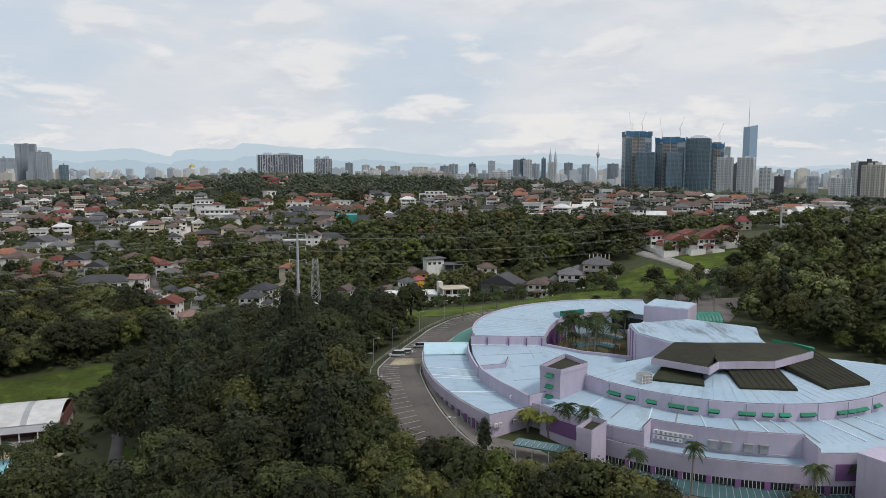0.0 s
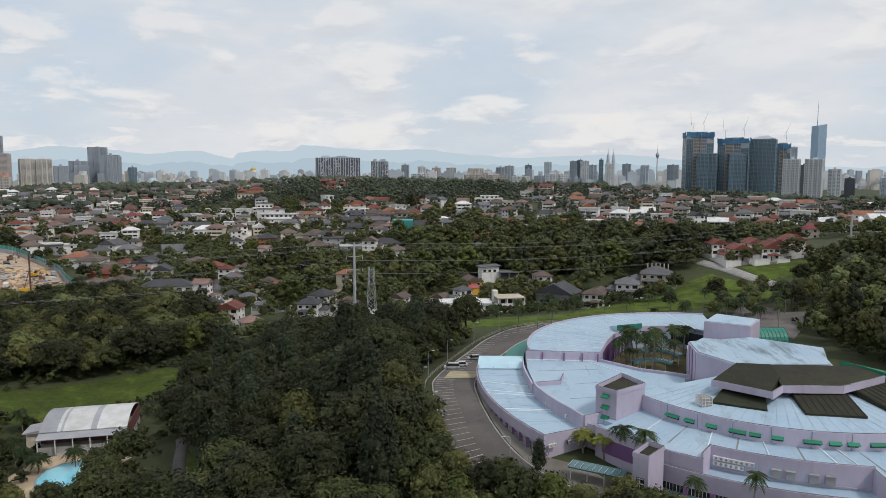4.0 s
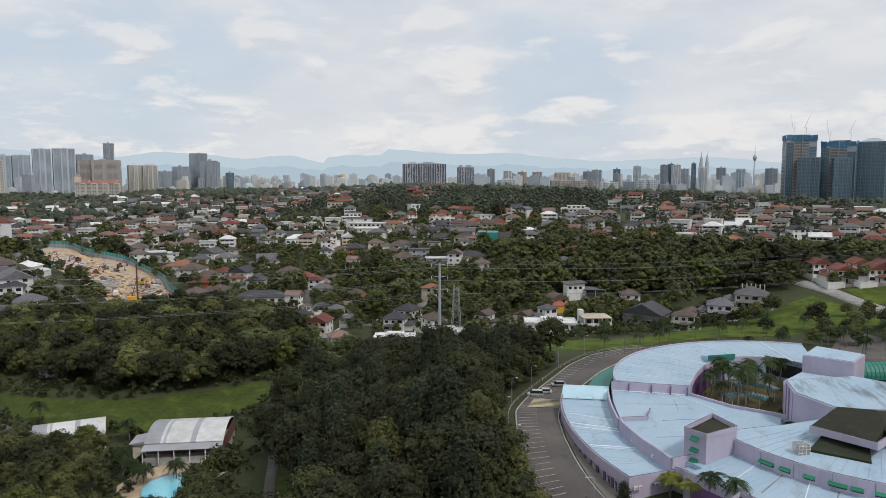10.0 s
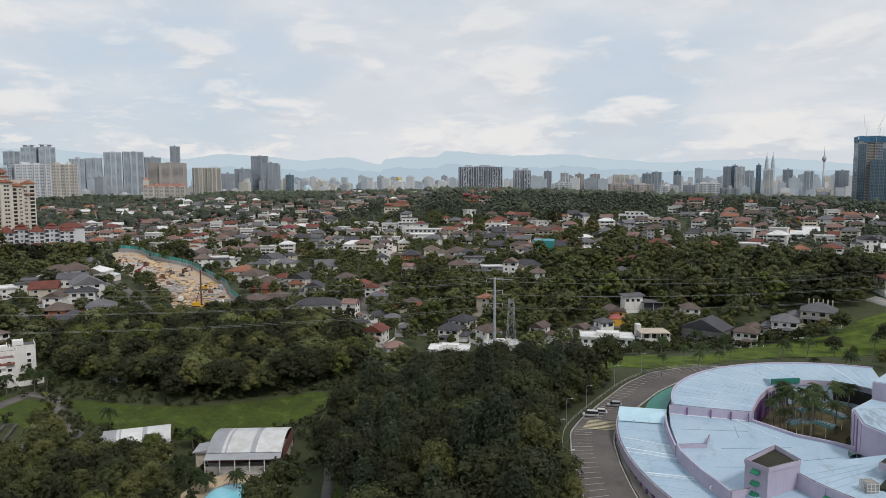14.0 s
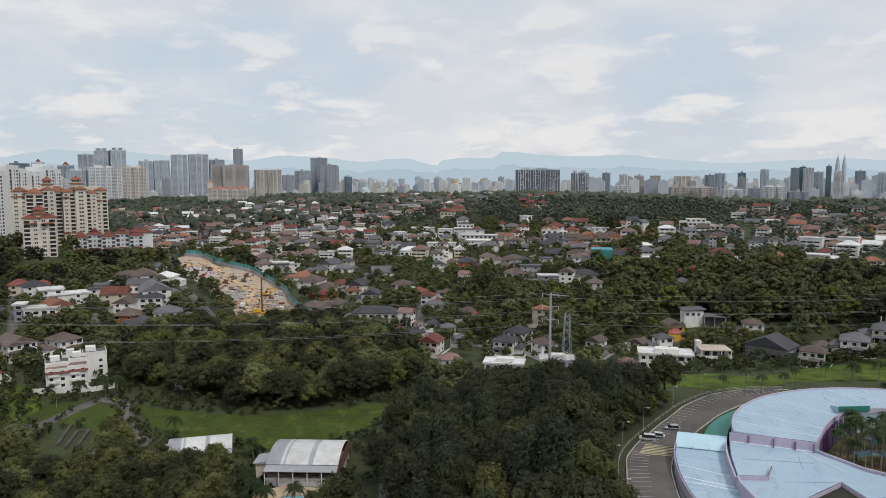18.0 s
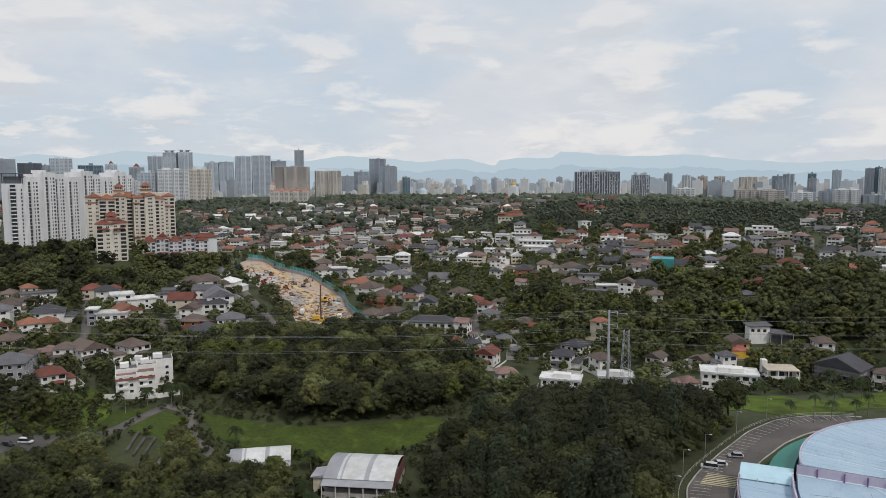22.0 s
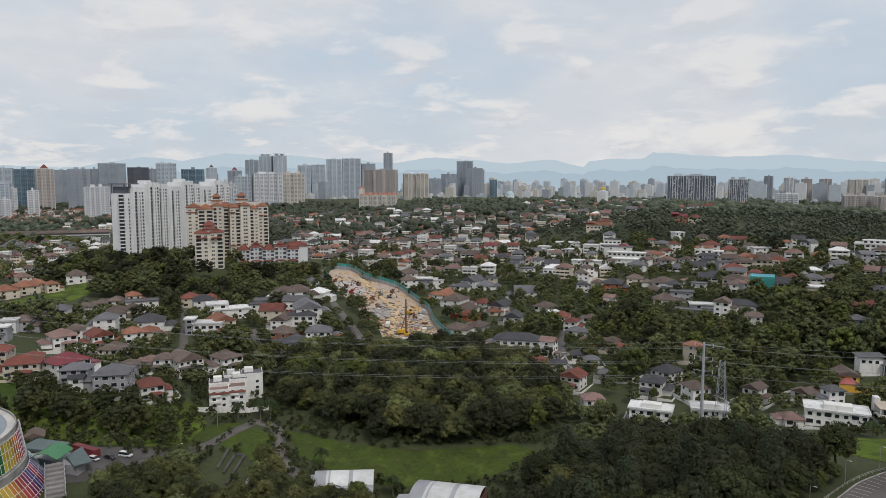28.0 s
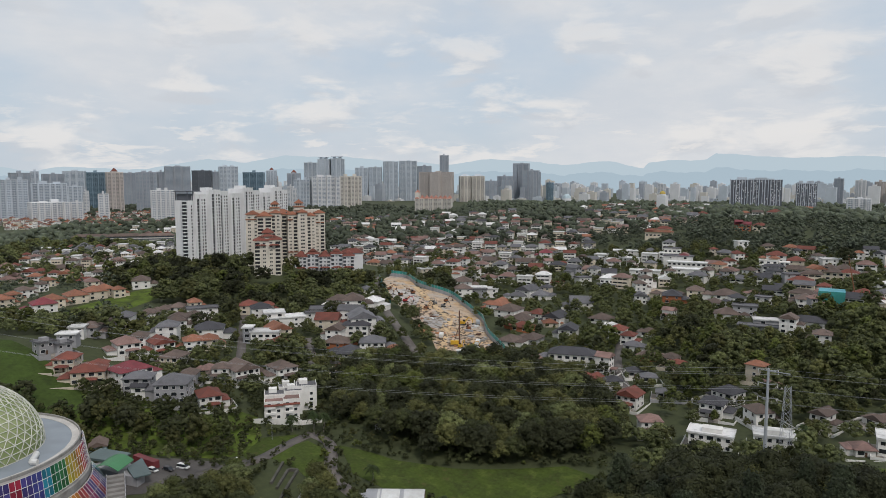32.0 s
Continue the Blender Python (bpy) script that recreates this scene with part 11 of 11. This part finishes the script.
# ---------------------------------------------------------------- power line, lattice mast and street lamps
def steel_pole(x, y, z0, z1, label):
    P = thing("power_pole", pose(x, y, 0), label, "power pole", "power line")
    bm = bmesh.new()
    tube(bm, (0, 0, z0), (0, 0, z1), 0.75, 0.38, 10)
    part("shaft", bm, GALV, P)
    for k, zz in enumerate((z1 - 0.3, z1 - 5.0, z1 - 10.0)):
        for s in (-1, 1):
            bm = bmesh.new()
            tube(bm, (0, 0, zz - 0.5), (s * 3.0, s * 0.6, zz), 0.16, 0.08, 5)
            part("arm", bm, GALV, P)
            bm = bmesh.new()
            for j in range(5):
                tube(bm, (s * 3.0, s * 0.6, zz - 0.3 * j), (s * 3.0, s * 0.6, zz - 0.3 * j - 0.2), 0.17, 0.1, 6)
            part("insulator", bm, FRAME, P)
    return P


def cables(a, b, sag, rows, label):
    C = thing("power_cables", Matrix(), label, "cable", "power line")
    for oa, ob_ in rows:
        A, B = Vector(a) + Vector(oa), Vector(b) + Vector(ob_)
        bm = bmesh.new()
        tube_path(bm, [A.lerp(B, k / 24) - Vector((0, 0, 4 * sag * k / 24 * (1 - k / 24))) for k in range(25)], 0.035, 3)
        part("wire", bm, mat("aluminium_wire", (0.28, 0.29, 0.30), 0.5), C)


steel_pole(-65.4, 262.2, gz(-65.4, 262.2) - 1, 30.9, "tall tapered steel power pole with short arms")
bm_arm = part("lamp_arm", boxes((-0.2, -0.15, 30.0, 7.0, 0.15, 30.25)), GALV, bpy.data.objects["power_pole"])
steel_pole(157, 367.5, gz(157, 367.5) - 1, 37.5, "slender steel power pole on the wooded hill")
ROWS = [((s * 3.0, s * 0.6, -1.8 - 5.0 * k), (s * 3.0, s * 0.6, -1.8 - 5.0 * k)) for k in range(3) for s in (-1, 1)] + [((0, 0, 0), (0, 0, 0))]
cables((-65.4, 262.2, 31), (-345, 118, 40), 6.0, [(p, (q[0] * 1.3, q[1], q[2] * 1.5)) for p, q in ROWS], "sagging power cables crossing the valley")
cables((-65.4, 262.2, 31), (157, 367.5, 37.5), 5.0, ROWS, "sagging power cables running to the hill")


def lattice_mast(x, y, z0, h, w):
    M = thing("lattice_mast", pose(x, y, z0), "grey steel lattice mast among trees", "mast")
    c = lambda k, u: (w / 2 * (1 - 0.55 * u) * (1 if k in (0, 3) else -1), w / 2 * (1 - 0.55 * u) * (1 if k < 2 else -1), h * u)
    for k in range(4):
        bm = bmesh.new()
        tube(bm, c(k, 0), c(k, 1), 0.1, n=4)
        part("leg", bm, GALV, M)
        n = 9
        for j in range(n):
            for a, b in ((c(k, j / n), c((k + 1) % 4, (j + 1) / n)), (c((k + 1) % 4, j / n), c(k, (j + 1) / n))):
                bm = bmesh.new()
                tube(bm, a, b, 0.05, n=3)
                part("brace", bm, GALV, M)


lattice_mast(-65.5, 292, gz(-65.5, 292), 27, 4.2)


def street_lamp(x, y, rot, h=7.0):
    key = "street_lamp"
    if key not in PROTO:
        bm = bmesh.new()
        tube(bm, (0, 0, -0.5), (0, 0, h), 0.09, 0.06, 6)
        tube(bm, (0, 0, h), (1.4, 0, h + 0.25), 0.05, n=5)
        PROTO[key] = (mesh_of(bm, "post", GALV), mesh_of(boxes((1.1, -0.12, h + 0.15, 1.8, 0.12, h + 0.3)), "lamp_head", FRAME))
    L = thing("street_lamp", pose(x, y, gz(x, y), 0, 0, rot), "slim grey street lamp beside the ring road", "street lamp", "street lamps")
    part("post", PROTO[key][0], None, L)
    part("lamp_head", PROTO[key][1], None, L)


for x, y, r in ((-28.0, 198, 0), (-27, 176, 0), (-22, 158, 10), (-24.5, 216, -15), (-18, 240, -30), (-10, 255, -45), (-3, 138, 200), (27, 238, 120), (38, 236, 100), (48, 240, 90), (-214, 150, 60), (-236, 184, 30)):
    street_lamp(x, y, r, 7.0)

# ---------------------------------------------------------------- where the trees stand
FOOT.extend([(-468, 418, 13), (-455, 405, 11), (-458, 425, 10), (-200, 158, 11), (-190, 150, 9), (-206, 168, 9), (-27, 350, 8), (-28, 340, 6), (-14, 366, 8), (-233, 120, 8), (-238, 124, 7)])
ROADBAND = [(-13, 139), (-18, 153), (-22.5, 169), (-25.4, 187), (-24.3, 203), (-20.8, 221), (-14.8, 241), (-7, 254)]
FOOT.extend([(x + 4, y, 9.5) for x, y in ROADBAND])
FOOT.extend([(4, 131, 9), (12, 138, 8)])
FOOT.extend([(-92, 174, 4.5), (-88.3, 166, 5.5), (-84, 158, 6), (-80, 149, 6), (-75, 141, 6), (-79, 156, 5), (-73, 146, 5), (-70, 134, 6)])
DARKWOOD = [("rain_tree", 4), ("shade_tree", 3), ("olive_tree", 1.2), ("tall_tree", 1.2), ("bright_tree", 0.3)]
wood([(-19, 126), (-26, 104), (-60, 80), (-88, 92), (-88, 140), (-90, 168), (-104, 200), (-110, 214), (-100, 232), (-76, 247), (-48, 248), (-22, 250), (-20, 248), (-27, 230), (-30, 210), (-31, 190), (-29, 170), (-25, 150)], 9.0, DARKWOOD, 11, 0.9, 1.4, margin=-2.5, group="wood beside the ring road")
wood([(-80, 150), (-60, 140), (-62, 200), (-88, 205)], 13, [("tall_tree", 1)], 12, 0.95, 1.15, group="wood beside the ring road")
wood([(-24, 124), (-26, 92), (0, 80), (34, 76), (70, 80), (110, 90), (112, 108), (80, 106), (60, 107.5), (45, 109), (32, 113), (20, 119), (12, 116), (2, 116), (-8, 122), (-18, 131)], 5.6, [("shade_tree", 3), ("olive_tree", 2), ("bright_tree", 1.6), ("rain_tree", 1)], 13, 0.6, 0.92, margin=-3.0, group="trees below the building front")
wood([(-222, 217), (-190, 214), (-168, 218), (-150, 234), (-128, 256), (-122, 268), (-140, 300), (-165, 330), (-190, 338), (-235, 322), (-262, 290), (-280, 262), (-258, 236), (-236, 220)], 8.0, [("rain_tree", 3), ("shade_tree", 3), ("olive_tree", 2.5)], 14, 0.85, 1.25, group="wooded valley side")
wood([(98, 226), (93, 250), (104, 262), (118, 285), (136, 325), (165, 355), (250, 410), (300, 350), (265, 200), (200, 120), (116, 112), (114, 190)], 9.0, [("rain_tree", 1), ("shade_tree", 3), ("olive_tree", 3), ("hill_tree", 1.5), ("bright_tree", 0.5), ("tall_tree", 0.3)], 15, 0.9, 1.4, margin=-1, joined="dark forest behind the building")
wood([(-70, 425), (-22, 398), (30, 384), (80, 385), (96, 420), (84, 445), (96, 470), (60, 530), (0, 545), (-60, 505)], 10.0, [("hill_tree", 5), ("rain_tree", 0.6), ("street_tree", 2), ("olive_tree", 1.5), ("bright_tree", 0.8)], 16, 0.7, 1.6, margin=2.0, joined="wooded hill above the valley houses", open_view=True)
wood([(-670, 330), (-610, 285), (-505, 262), (-450, 290), (-418, 350), (-425, 400), (-450, 440), (-470, 405), (-500, 372), (-540, 375), (-572, 362), (-600, 395), (-650, 420)], 9.0, [("hill_tree", 3), ("street_tree", 2), ("rain_tree", 2)], 17, 0.85, 1.35, joined="dense trees at the foot of the towers", open_view=True)
wood([(-212, 150), (-200, 176), (-184, 166), (-158, 172), (-150, 176), (-136, 158), (-134, 120), (-92, 96), (-120, 60), (-200, 60), (-206, 100), (-203, 118)], 7.0, [("shade_tree", 3), ("olive_tree", 2), ("rain_tree", 1.5), ("bright_tree", 1)], 18, 0.65, 1.0, margin=-0.5, group="trees beside the sports hall")
wood([(-330, 110), (-292, 108), (-262, 140), (-240, 146), (-232, 152), (-225, 168), (-250, 178), (-290, 178), (-330, 172), (-345, 150)], 9.5, [("shade_tree", 2), ("olive_tree", 2), ("rain_tree", 1), ("shrub", 1.5)], 19, 0.65, 1.1, joined="bushes on the rough slope", open_view=True)
wood([(-104, 182), (-96, 176), (-92, 120), (-140, 120), (-136, 145), (-100, 142)], 7.5, [("shade_tree", 2), ("olive_tree", 2)], 20, 0.6, 0.9, margin=3, group="trees beside the pool")
wood([(-100, 245), (-70, 272), (-40, 275), (-50, 300), (-90, 282), (-130, 300), (-150, 330), (-170, 345), (-180, 330), (-140, 290), (-112, 262)], 8.5, [("street_tree", 3), ("garden_tree", 1), ("hill_tree", 1)], 21, 0.8, 1.1, margin=2.5, joined="scattered valley trees", open_view=True)
wood([(60, 380), (92, 378), (98, 395), (96, 432), (130, 440), (200, 440), (320, 420), (420, 440), (400, 520), (200, 500), (90, 470), (84, 445)], 10, [("hill_tree", 3), ("street_tree", 2), ("rain_tree", 1)], 27, 0.8, 1.4, margin=-1, joined="trees round the red-roofed terrace", open_view=True)
wood([(118, 380), (150, 382), (200, 390), (260, 412), (300, 350), (170, 350), (152, 345), (128, 335), (122, 345)], 8.5, [("shade_tree", 3), ("hill_tree", 2), ("olive_tree", 1), ("shrub", 1)], 28, 0.5, 1.1, margin=-2, joined="trees round the red-roofed terrace")
# garden and street trees among the houses
TOWN = [(-430, 190), (-330, 190), (-262, 220), (-232, 300), (-180, 345), (-120, 310), (-60, 305), (10, 330), (60, 365), (100, 470), (40, 620), (-60, 740), (-250, 720), (-430, 720), (-520, 600), (-440, 440), (-420, 400), (-420, 330)]
FOOT.extend([(-285, 372, 26), (-305, 392, 26), (-330, 410, 28), (-365, 425, 26), (-390, 436, 20), (-268, 352, 20)])
wood(TOWN, 11.2, [("street_tree", 3), ("garden_tree", 1.6), ("bright_tree", 1), ("hill_tree", 1.8), ("rain_tree", 0.3)], 22, 0.5, 1.4, margin=-1.0, joined="garden and street trees among houses", open_view=True)
wood([(-120, 330), (20, 395), (60, 470), (20, 560), (-90, 600), (-180, 500), (-150, 400)], 15, [("hill_tree", 3), ("street_tree", 2), ("olive_tree", 1), ("bright_tree", 0.6)], 23, 0.7, 1.5, margin=2.5, joined="trees on the hillside gardens", open_view=True)
wood([(-345, 112), (-300, 96), (-205, 60), (-88, 78), (-92, 150), (-108, 225), (-120, 262), (-150, 300), (-230, 262), (-300, 250), (-345, 180)], 5.4, [("shrub", 1)], 24, 0.6, 1.5, margin=-3.2, joined="low shrubs and rough undergrowth")
wood([(98, 226), (93, 262), (104, 290), (118, 330), (150, 372), (160, 350), (130, 285), (112, 262), (122, 112), (108, 112), (112, 190)], 5.6, [("shrub", 1)], 25, 0.6, 1.4, margin=-2.5, joined="low shrubs and rough undergrowth")
wood([(-700, 180), (-600, 300), (-700, 420), (-900, 500), (-1000, 430), (-900, 250), (-800, 160)], 11.5, [("hill_tree", 3), ("street_tree", 2)], 26, 0.9, 1.3, margin=1, joined="dense trees beside the far terraces", open_view=True)
for k, (x, y, s) in enumerate(((57, 332, 0.85), (79, 308, 0.8), (47, 331, 0.5), (104, 378, 0.6), (111, 377, 0.7), (118, 379, 0.65), (125, 378, 0.7), (101, 319, 0.75), (80, 287, 0.6), (52, 335, 0.5), (34, 327, 0.45), (63, 343, 0.7), (40, 333, 0.5), (22, 322, 0.5), (-2, 312, 0.5), (86, 281, 0.55), (70, 345, 0.8), (24, 352, 0.7), (36, 345, 0.7), (-20, 338, 0.7), (2, 350, 0.6))):
    plant(("shade_tree", "olive_tree", "bright_tree", "rain_tree")[(k * 3) % 4], x, y, s, group="trees behind the building")
for x, y in ((40, 290), (49, 294), (59, 271), (84, 268), (10, 272), (83, 286), (29, 341), (24, 368), (-4, 300), (-14, 296)):
    plant("coconut_palm", x, y, 0.9)
for k, (x, y, q) in enumerate(((72, 282, 0.6), (78, 290, 0.7), (86, 296, 0.75), (92, 304, 0.7), (98, 312, 0.8), (104, 304, 0.85), (110, 314, 0.8), (104, 290, 0.8), (112, 296, 0.9), (118, 306, 0.85), (66, 300, 0.5), (60, 306, 0.55), (96, 330, 0.6), (88, 336, 0.5), (116, 322, 0.7), (122, 330, 0.8))):
    plant(("olive_tree", "shade_tree", "bright_tree", "rain_tree")[k % 4], x, y, q, group="trees behind the building")
for x, y in ((75, 275), (82, 279), (90, 283), (97, 288), (88, 291), (102, 298), (94, 296), (108, 308), (80, 298), (70, 290), (56, 284), (30, 276), (20, 270)):
    plant("royal_palm", x, y, 0.8, "palm with a grey trunk beside the lavender building", "palms round the building")
for x, y, q in ((-100.5, 163.0, 1.0), (-97, 148, 0.95), (-90.5, 141, 0.9), (-106, 170, 0.7), (-103, 155, 0.85)):
    plant("shade_tree", x, y, q, "spreading green tree beside the pool terrace", "trees beside the pool")
for x, y, q in ((-210.5, 119.5, 0.8), (-213, 126.5, 0.75), (-204, 117.5, 0.9), (-204, 125, 0.95), (-206, 133.5, 0.85), (-198, 121, 0.9), (-199, 130, 0.9)):
    plant("shade_tree", x, y, q, "dense green tree below the yard of the round building", "trees beside the sports hall")
for x, y in ((-134, 180.5), (-130, 182), (-122, 185), (-112, 172), (-133, 173)):
    plant("bright_tree", x, y, 0.33, "small clipped yellow-green bush beside the hall", "bushes by the pool")
wood([(-430, 190), (-330, 190), (-262, 220), (-250, 262), (-300, 335), (-420, 335), (-445, 260)], 17, [("hill_tree", 2), ("street_tree", 2), ("rain_tree", 2)], 29, 0.7, 1.35, margin=-1, joined="large garden trees between the villas", open_view=True)
wood([(-330, 112), (-262, 100), (-215, 135), (-190, 150), (-180, 175), (-176, 205), (-215, 222), (-232, 206), (-262, 180), (-330, 178)], 6.4, [("shrub", 1)], 30, 0.4, 1.1, margin=-1.0, joined="low shrubs and rough undergrowth")
wood([(-24, 296), (10, 306), (34, 322), (62, 338), (80, 358), (60, 376), (28, 366), (-6, 352), (-24, 335)], 4.6, [("shrub", 1)], 31, 0.6, 1.5, margin=-6.5, joined="low shrubs and rough undergrowth")
wood([(-520, 150), (-440, 120), (-415, 150), (-400, 172), (-420, 200), (-450, 240), (-500, 190)], 8.0, [("hill_tree", 2), ("street_tree", 2), ("bright_tree", 1)], 39, 0.6, 1.1, margin=0.5, joined="trees on the slope beside the grey flats", open_view=True)
wood([(-430, 190), (-330, 190), (-262, 220), (-250, 262), (-300, 335), (-420, 335), (-445, 260)], 8.5, [("street_tree", 2), ("garden_tree", 2), ("bright_tree", 1)], 41, 0.4, 0.8, margin=0.4, joined="garden and street trees among houses")
wood([(-230, 330), (-150, 330), (-60, 320), (20, 350), (40, 430), (-10, 540), (-160, 560), (-230, 460)], 9.0, [("street_tree", 3), ("garden_tree", 2), ("bright_tree", 1)], 42, 0.4, 0.85, margin=0.6, joined="garden and street trees among houses")
RP = np.random.default_rng(3)
for x, y in ((26, 206), (29, 203), (31, 209), (34, 205), (28, 213), (33, 214), (37, 208), (38, 214), (31, 219), (36, 221), (41, 218), (43, 211), (45, 222), (40, 226), (49, 226), (35, 199), (29, 209), (47, 229)):
    plant("royal_palm", x, y, float(RP.uniform(0.85, 1.15)), "tall courtyard palm with feathery dark fronds", "courtyard palms", z=-0.3)
# trees that lean over the outer edge of the ring road, and those below its southern end
for k, (x, y) in enumerate(((-36, 199), (-36, 209), (-34, 218), (-32, 226), (-29, 234), (-27, 243), (-37, 188), (-40, 214), (-33, 250))):
    plant(("shade_tree", "rain_tree", "olive_tree")[k % 3], x, y, 0.85 + 0.1 * (k % 3), group="trees beside the ring road")
for k, (x, y) in enumerate(((-17.5, 141), (-20, 147), (-23, 152), (-25.5, 158), (-27.5, 164), (-29.5, 171), (-31, 178), (-31.5, 186), (-31.5, 208), (-29.5, 215), (-27, 223), (-24, 231), (-21, 239))):
    plant(("shade_tree", "olive_tree", "rain_tree", "bright_tree")[k % 4], x, y, 0.62 + 0.12 * (k % 3), group="trees beside the ring road")
for k, (x, y) in enumerate(((-18, 135), (-13, 129), (-7, 124.5), (-1, 121), (5, 119), (10, 117), (-23, 131), (-17, 123), (-10, 117), (-4, 127), (3, 113), (13, 112.5), (20, 114), (-12, 123), (17, 119), (26, 111))):
    plant(("shade_tree", "bright_tree", "olive_tree")[k % 3], x, y, (0.95, 1.4, 0.92)[k % 3], group="trees below the building front")
for x, y, s in ((38.5, 120.5, 0.8), (57.6, 116.5, 0.85), (66.5, 119.5, 0.8), (29.5, 123.8, 0.8), (18.8, 139.5, 1.0), (22.8, 137.4, 1.0), (4, 254, 0.8), (-3, 250, 0.75), (9, 258, 0.8), (16, 262, 0.75), (46, 263, 0.8), (70, 264, 0.8), (85, 268, 0.75), (93, 274, 0.7), (99, 284, 0.8), (78, 272, 0.7), (104, 292, 0.8), (110, 300, 0.75), (88, 258, 0.8), (103, 256, 0.85), (108, 248, 0.8), (112, 240, 0.8), (113, 262, 0.8), (121, 270, 0.85), (120, 236, 0.85), (126, 252, 0.8)):
    plant("royal_palm", x, y, s, "palm with a grey trunk beside the lavender building", "palms round the building")
for x, y in ((12, 145), (16, 142), (23, 116), (28.5, 113.5), (46, 111), (35, 112)):
    plant("golden_palm", x, y, 1.25 if y > 140 else 0.8, group="palms round the building")
plant("tall_tree", 2.8, 136.5, 0.42, "dense dark conical tree beside the front walkway", "trees below the building front")
for x, y in ((-62, 308), (10, 322), (20, 300), (30, 335), (64, 330), (80, 300), (-238, 196), (-232, 203), (-228, 205), (-118, 168), (-125, 163), (-131, 166), (-137, 170), (-60, 252), (115, 300), (96, 284), (-180, 186), (-150, 190), (-262, 102)):
    plant("coconut_palm", x, y, 0.95)


for (label, leaf), (V, F, n) in JOINED.items():
    tagged(new("woodland", rounded(quad_mesh("woodland", np.concatenate(V), np.concatenate(F), LEAF[leaf]))), label, "woodland", kind="stuff")


def far_woods(name, poly, gap, seed, r0, r1, leaf, label, dens=None):
    """A distant wood as one mesh of rough clumps, too many and too far to count."""
    pts, rng = scatter(poly, gap, seed, 0.5)
    V, F, n = [], [], 0
    forms = [crown_arrays(np.random.default_rng(seed * 10 + k), "broad", 1.0, 0.1, 1.7, 6, 50, 0.2, 0.72) for k in range(4)]
    for x, y in pts:
        if not clear(x, y, 0.0):
            continue
        z = gz(x, y)
        r = r0 * 0.7 + (r1 * 1.3 - r0 * 0.7) * rng.random() ** 1.8
        if math.hypot(x, y) < 900 and rng.random() < 0.75:
            r = min(r, headroom(x, y, r / 5) / 1.7)
            if r < 1.2:
                continue
        if math.hypot(x, y) < 1000:
            v, f = forms[int(rng.integers(0, 4))]
            V.append(v * (r * rng.choice([-1, 1]), r, r * rng.uniform(0.8, 1.1)) + (x, y, z))
            F.append(f + n)
            n += len(v)
            continue
        for k in range(3):
            v, f = rough_ball(rng, ICO1, 0.5)
            q = r * rng.uniform(0.5, 0.85)
            V.append(v * (q, q, q * 0.9) + (x + rng.uniform(-0.6, 0.6) * r, y + rng.uniform(-0.6, 0.6) * r, z + r * rng.uniform(0.5, 1.1)))
            F.append(f + n)
            n += len(v)
    return tagged(new(name, rounded(quad_mesh(name, np.concatenate(V), np.concatenate(F), leaf))), label, "woodland", kind="stuff")


# far crowns carry the haze tint in their leaf colour, LEAF[6]
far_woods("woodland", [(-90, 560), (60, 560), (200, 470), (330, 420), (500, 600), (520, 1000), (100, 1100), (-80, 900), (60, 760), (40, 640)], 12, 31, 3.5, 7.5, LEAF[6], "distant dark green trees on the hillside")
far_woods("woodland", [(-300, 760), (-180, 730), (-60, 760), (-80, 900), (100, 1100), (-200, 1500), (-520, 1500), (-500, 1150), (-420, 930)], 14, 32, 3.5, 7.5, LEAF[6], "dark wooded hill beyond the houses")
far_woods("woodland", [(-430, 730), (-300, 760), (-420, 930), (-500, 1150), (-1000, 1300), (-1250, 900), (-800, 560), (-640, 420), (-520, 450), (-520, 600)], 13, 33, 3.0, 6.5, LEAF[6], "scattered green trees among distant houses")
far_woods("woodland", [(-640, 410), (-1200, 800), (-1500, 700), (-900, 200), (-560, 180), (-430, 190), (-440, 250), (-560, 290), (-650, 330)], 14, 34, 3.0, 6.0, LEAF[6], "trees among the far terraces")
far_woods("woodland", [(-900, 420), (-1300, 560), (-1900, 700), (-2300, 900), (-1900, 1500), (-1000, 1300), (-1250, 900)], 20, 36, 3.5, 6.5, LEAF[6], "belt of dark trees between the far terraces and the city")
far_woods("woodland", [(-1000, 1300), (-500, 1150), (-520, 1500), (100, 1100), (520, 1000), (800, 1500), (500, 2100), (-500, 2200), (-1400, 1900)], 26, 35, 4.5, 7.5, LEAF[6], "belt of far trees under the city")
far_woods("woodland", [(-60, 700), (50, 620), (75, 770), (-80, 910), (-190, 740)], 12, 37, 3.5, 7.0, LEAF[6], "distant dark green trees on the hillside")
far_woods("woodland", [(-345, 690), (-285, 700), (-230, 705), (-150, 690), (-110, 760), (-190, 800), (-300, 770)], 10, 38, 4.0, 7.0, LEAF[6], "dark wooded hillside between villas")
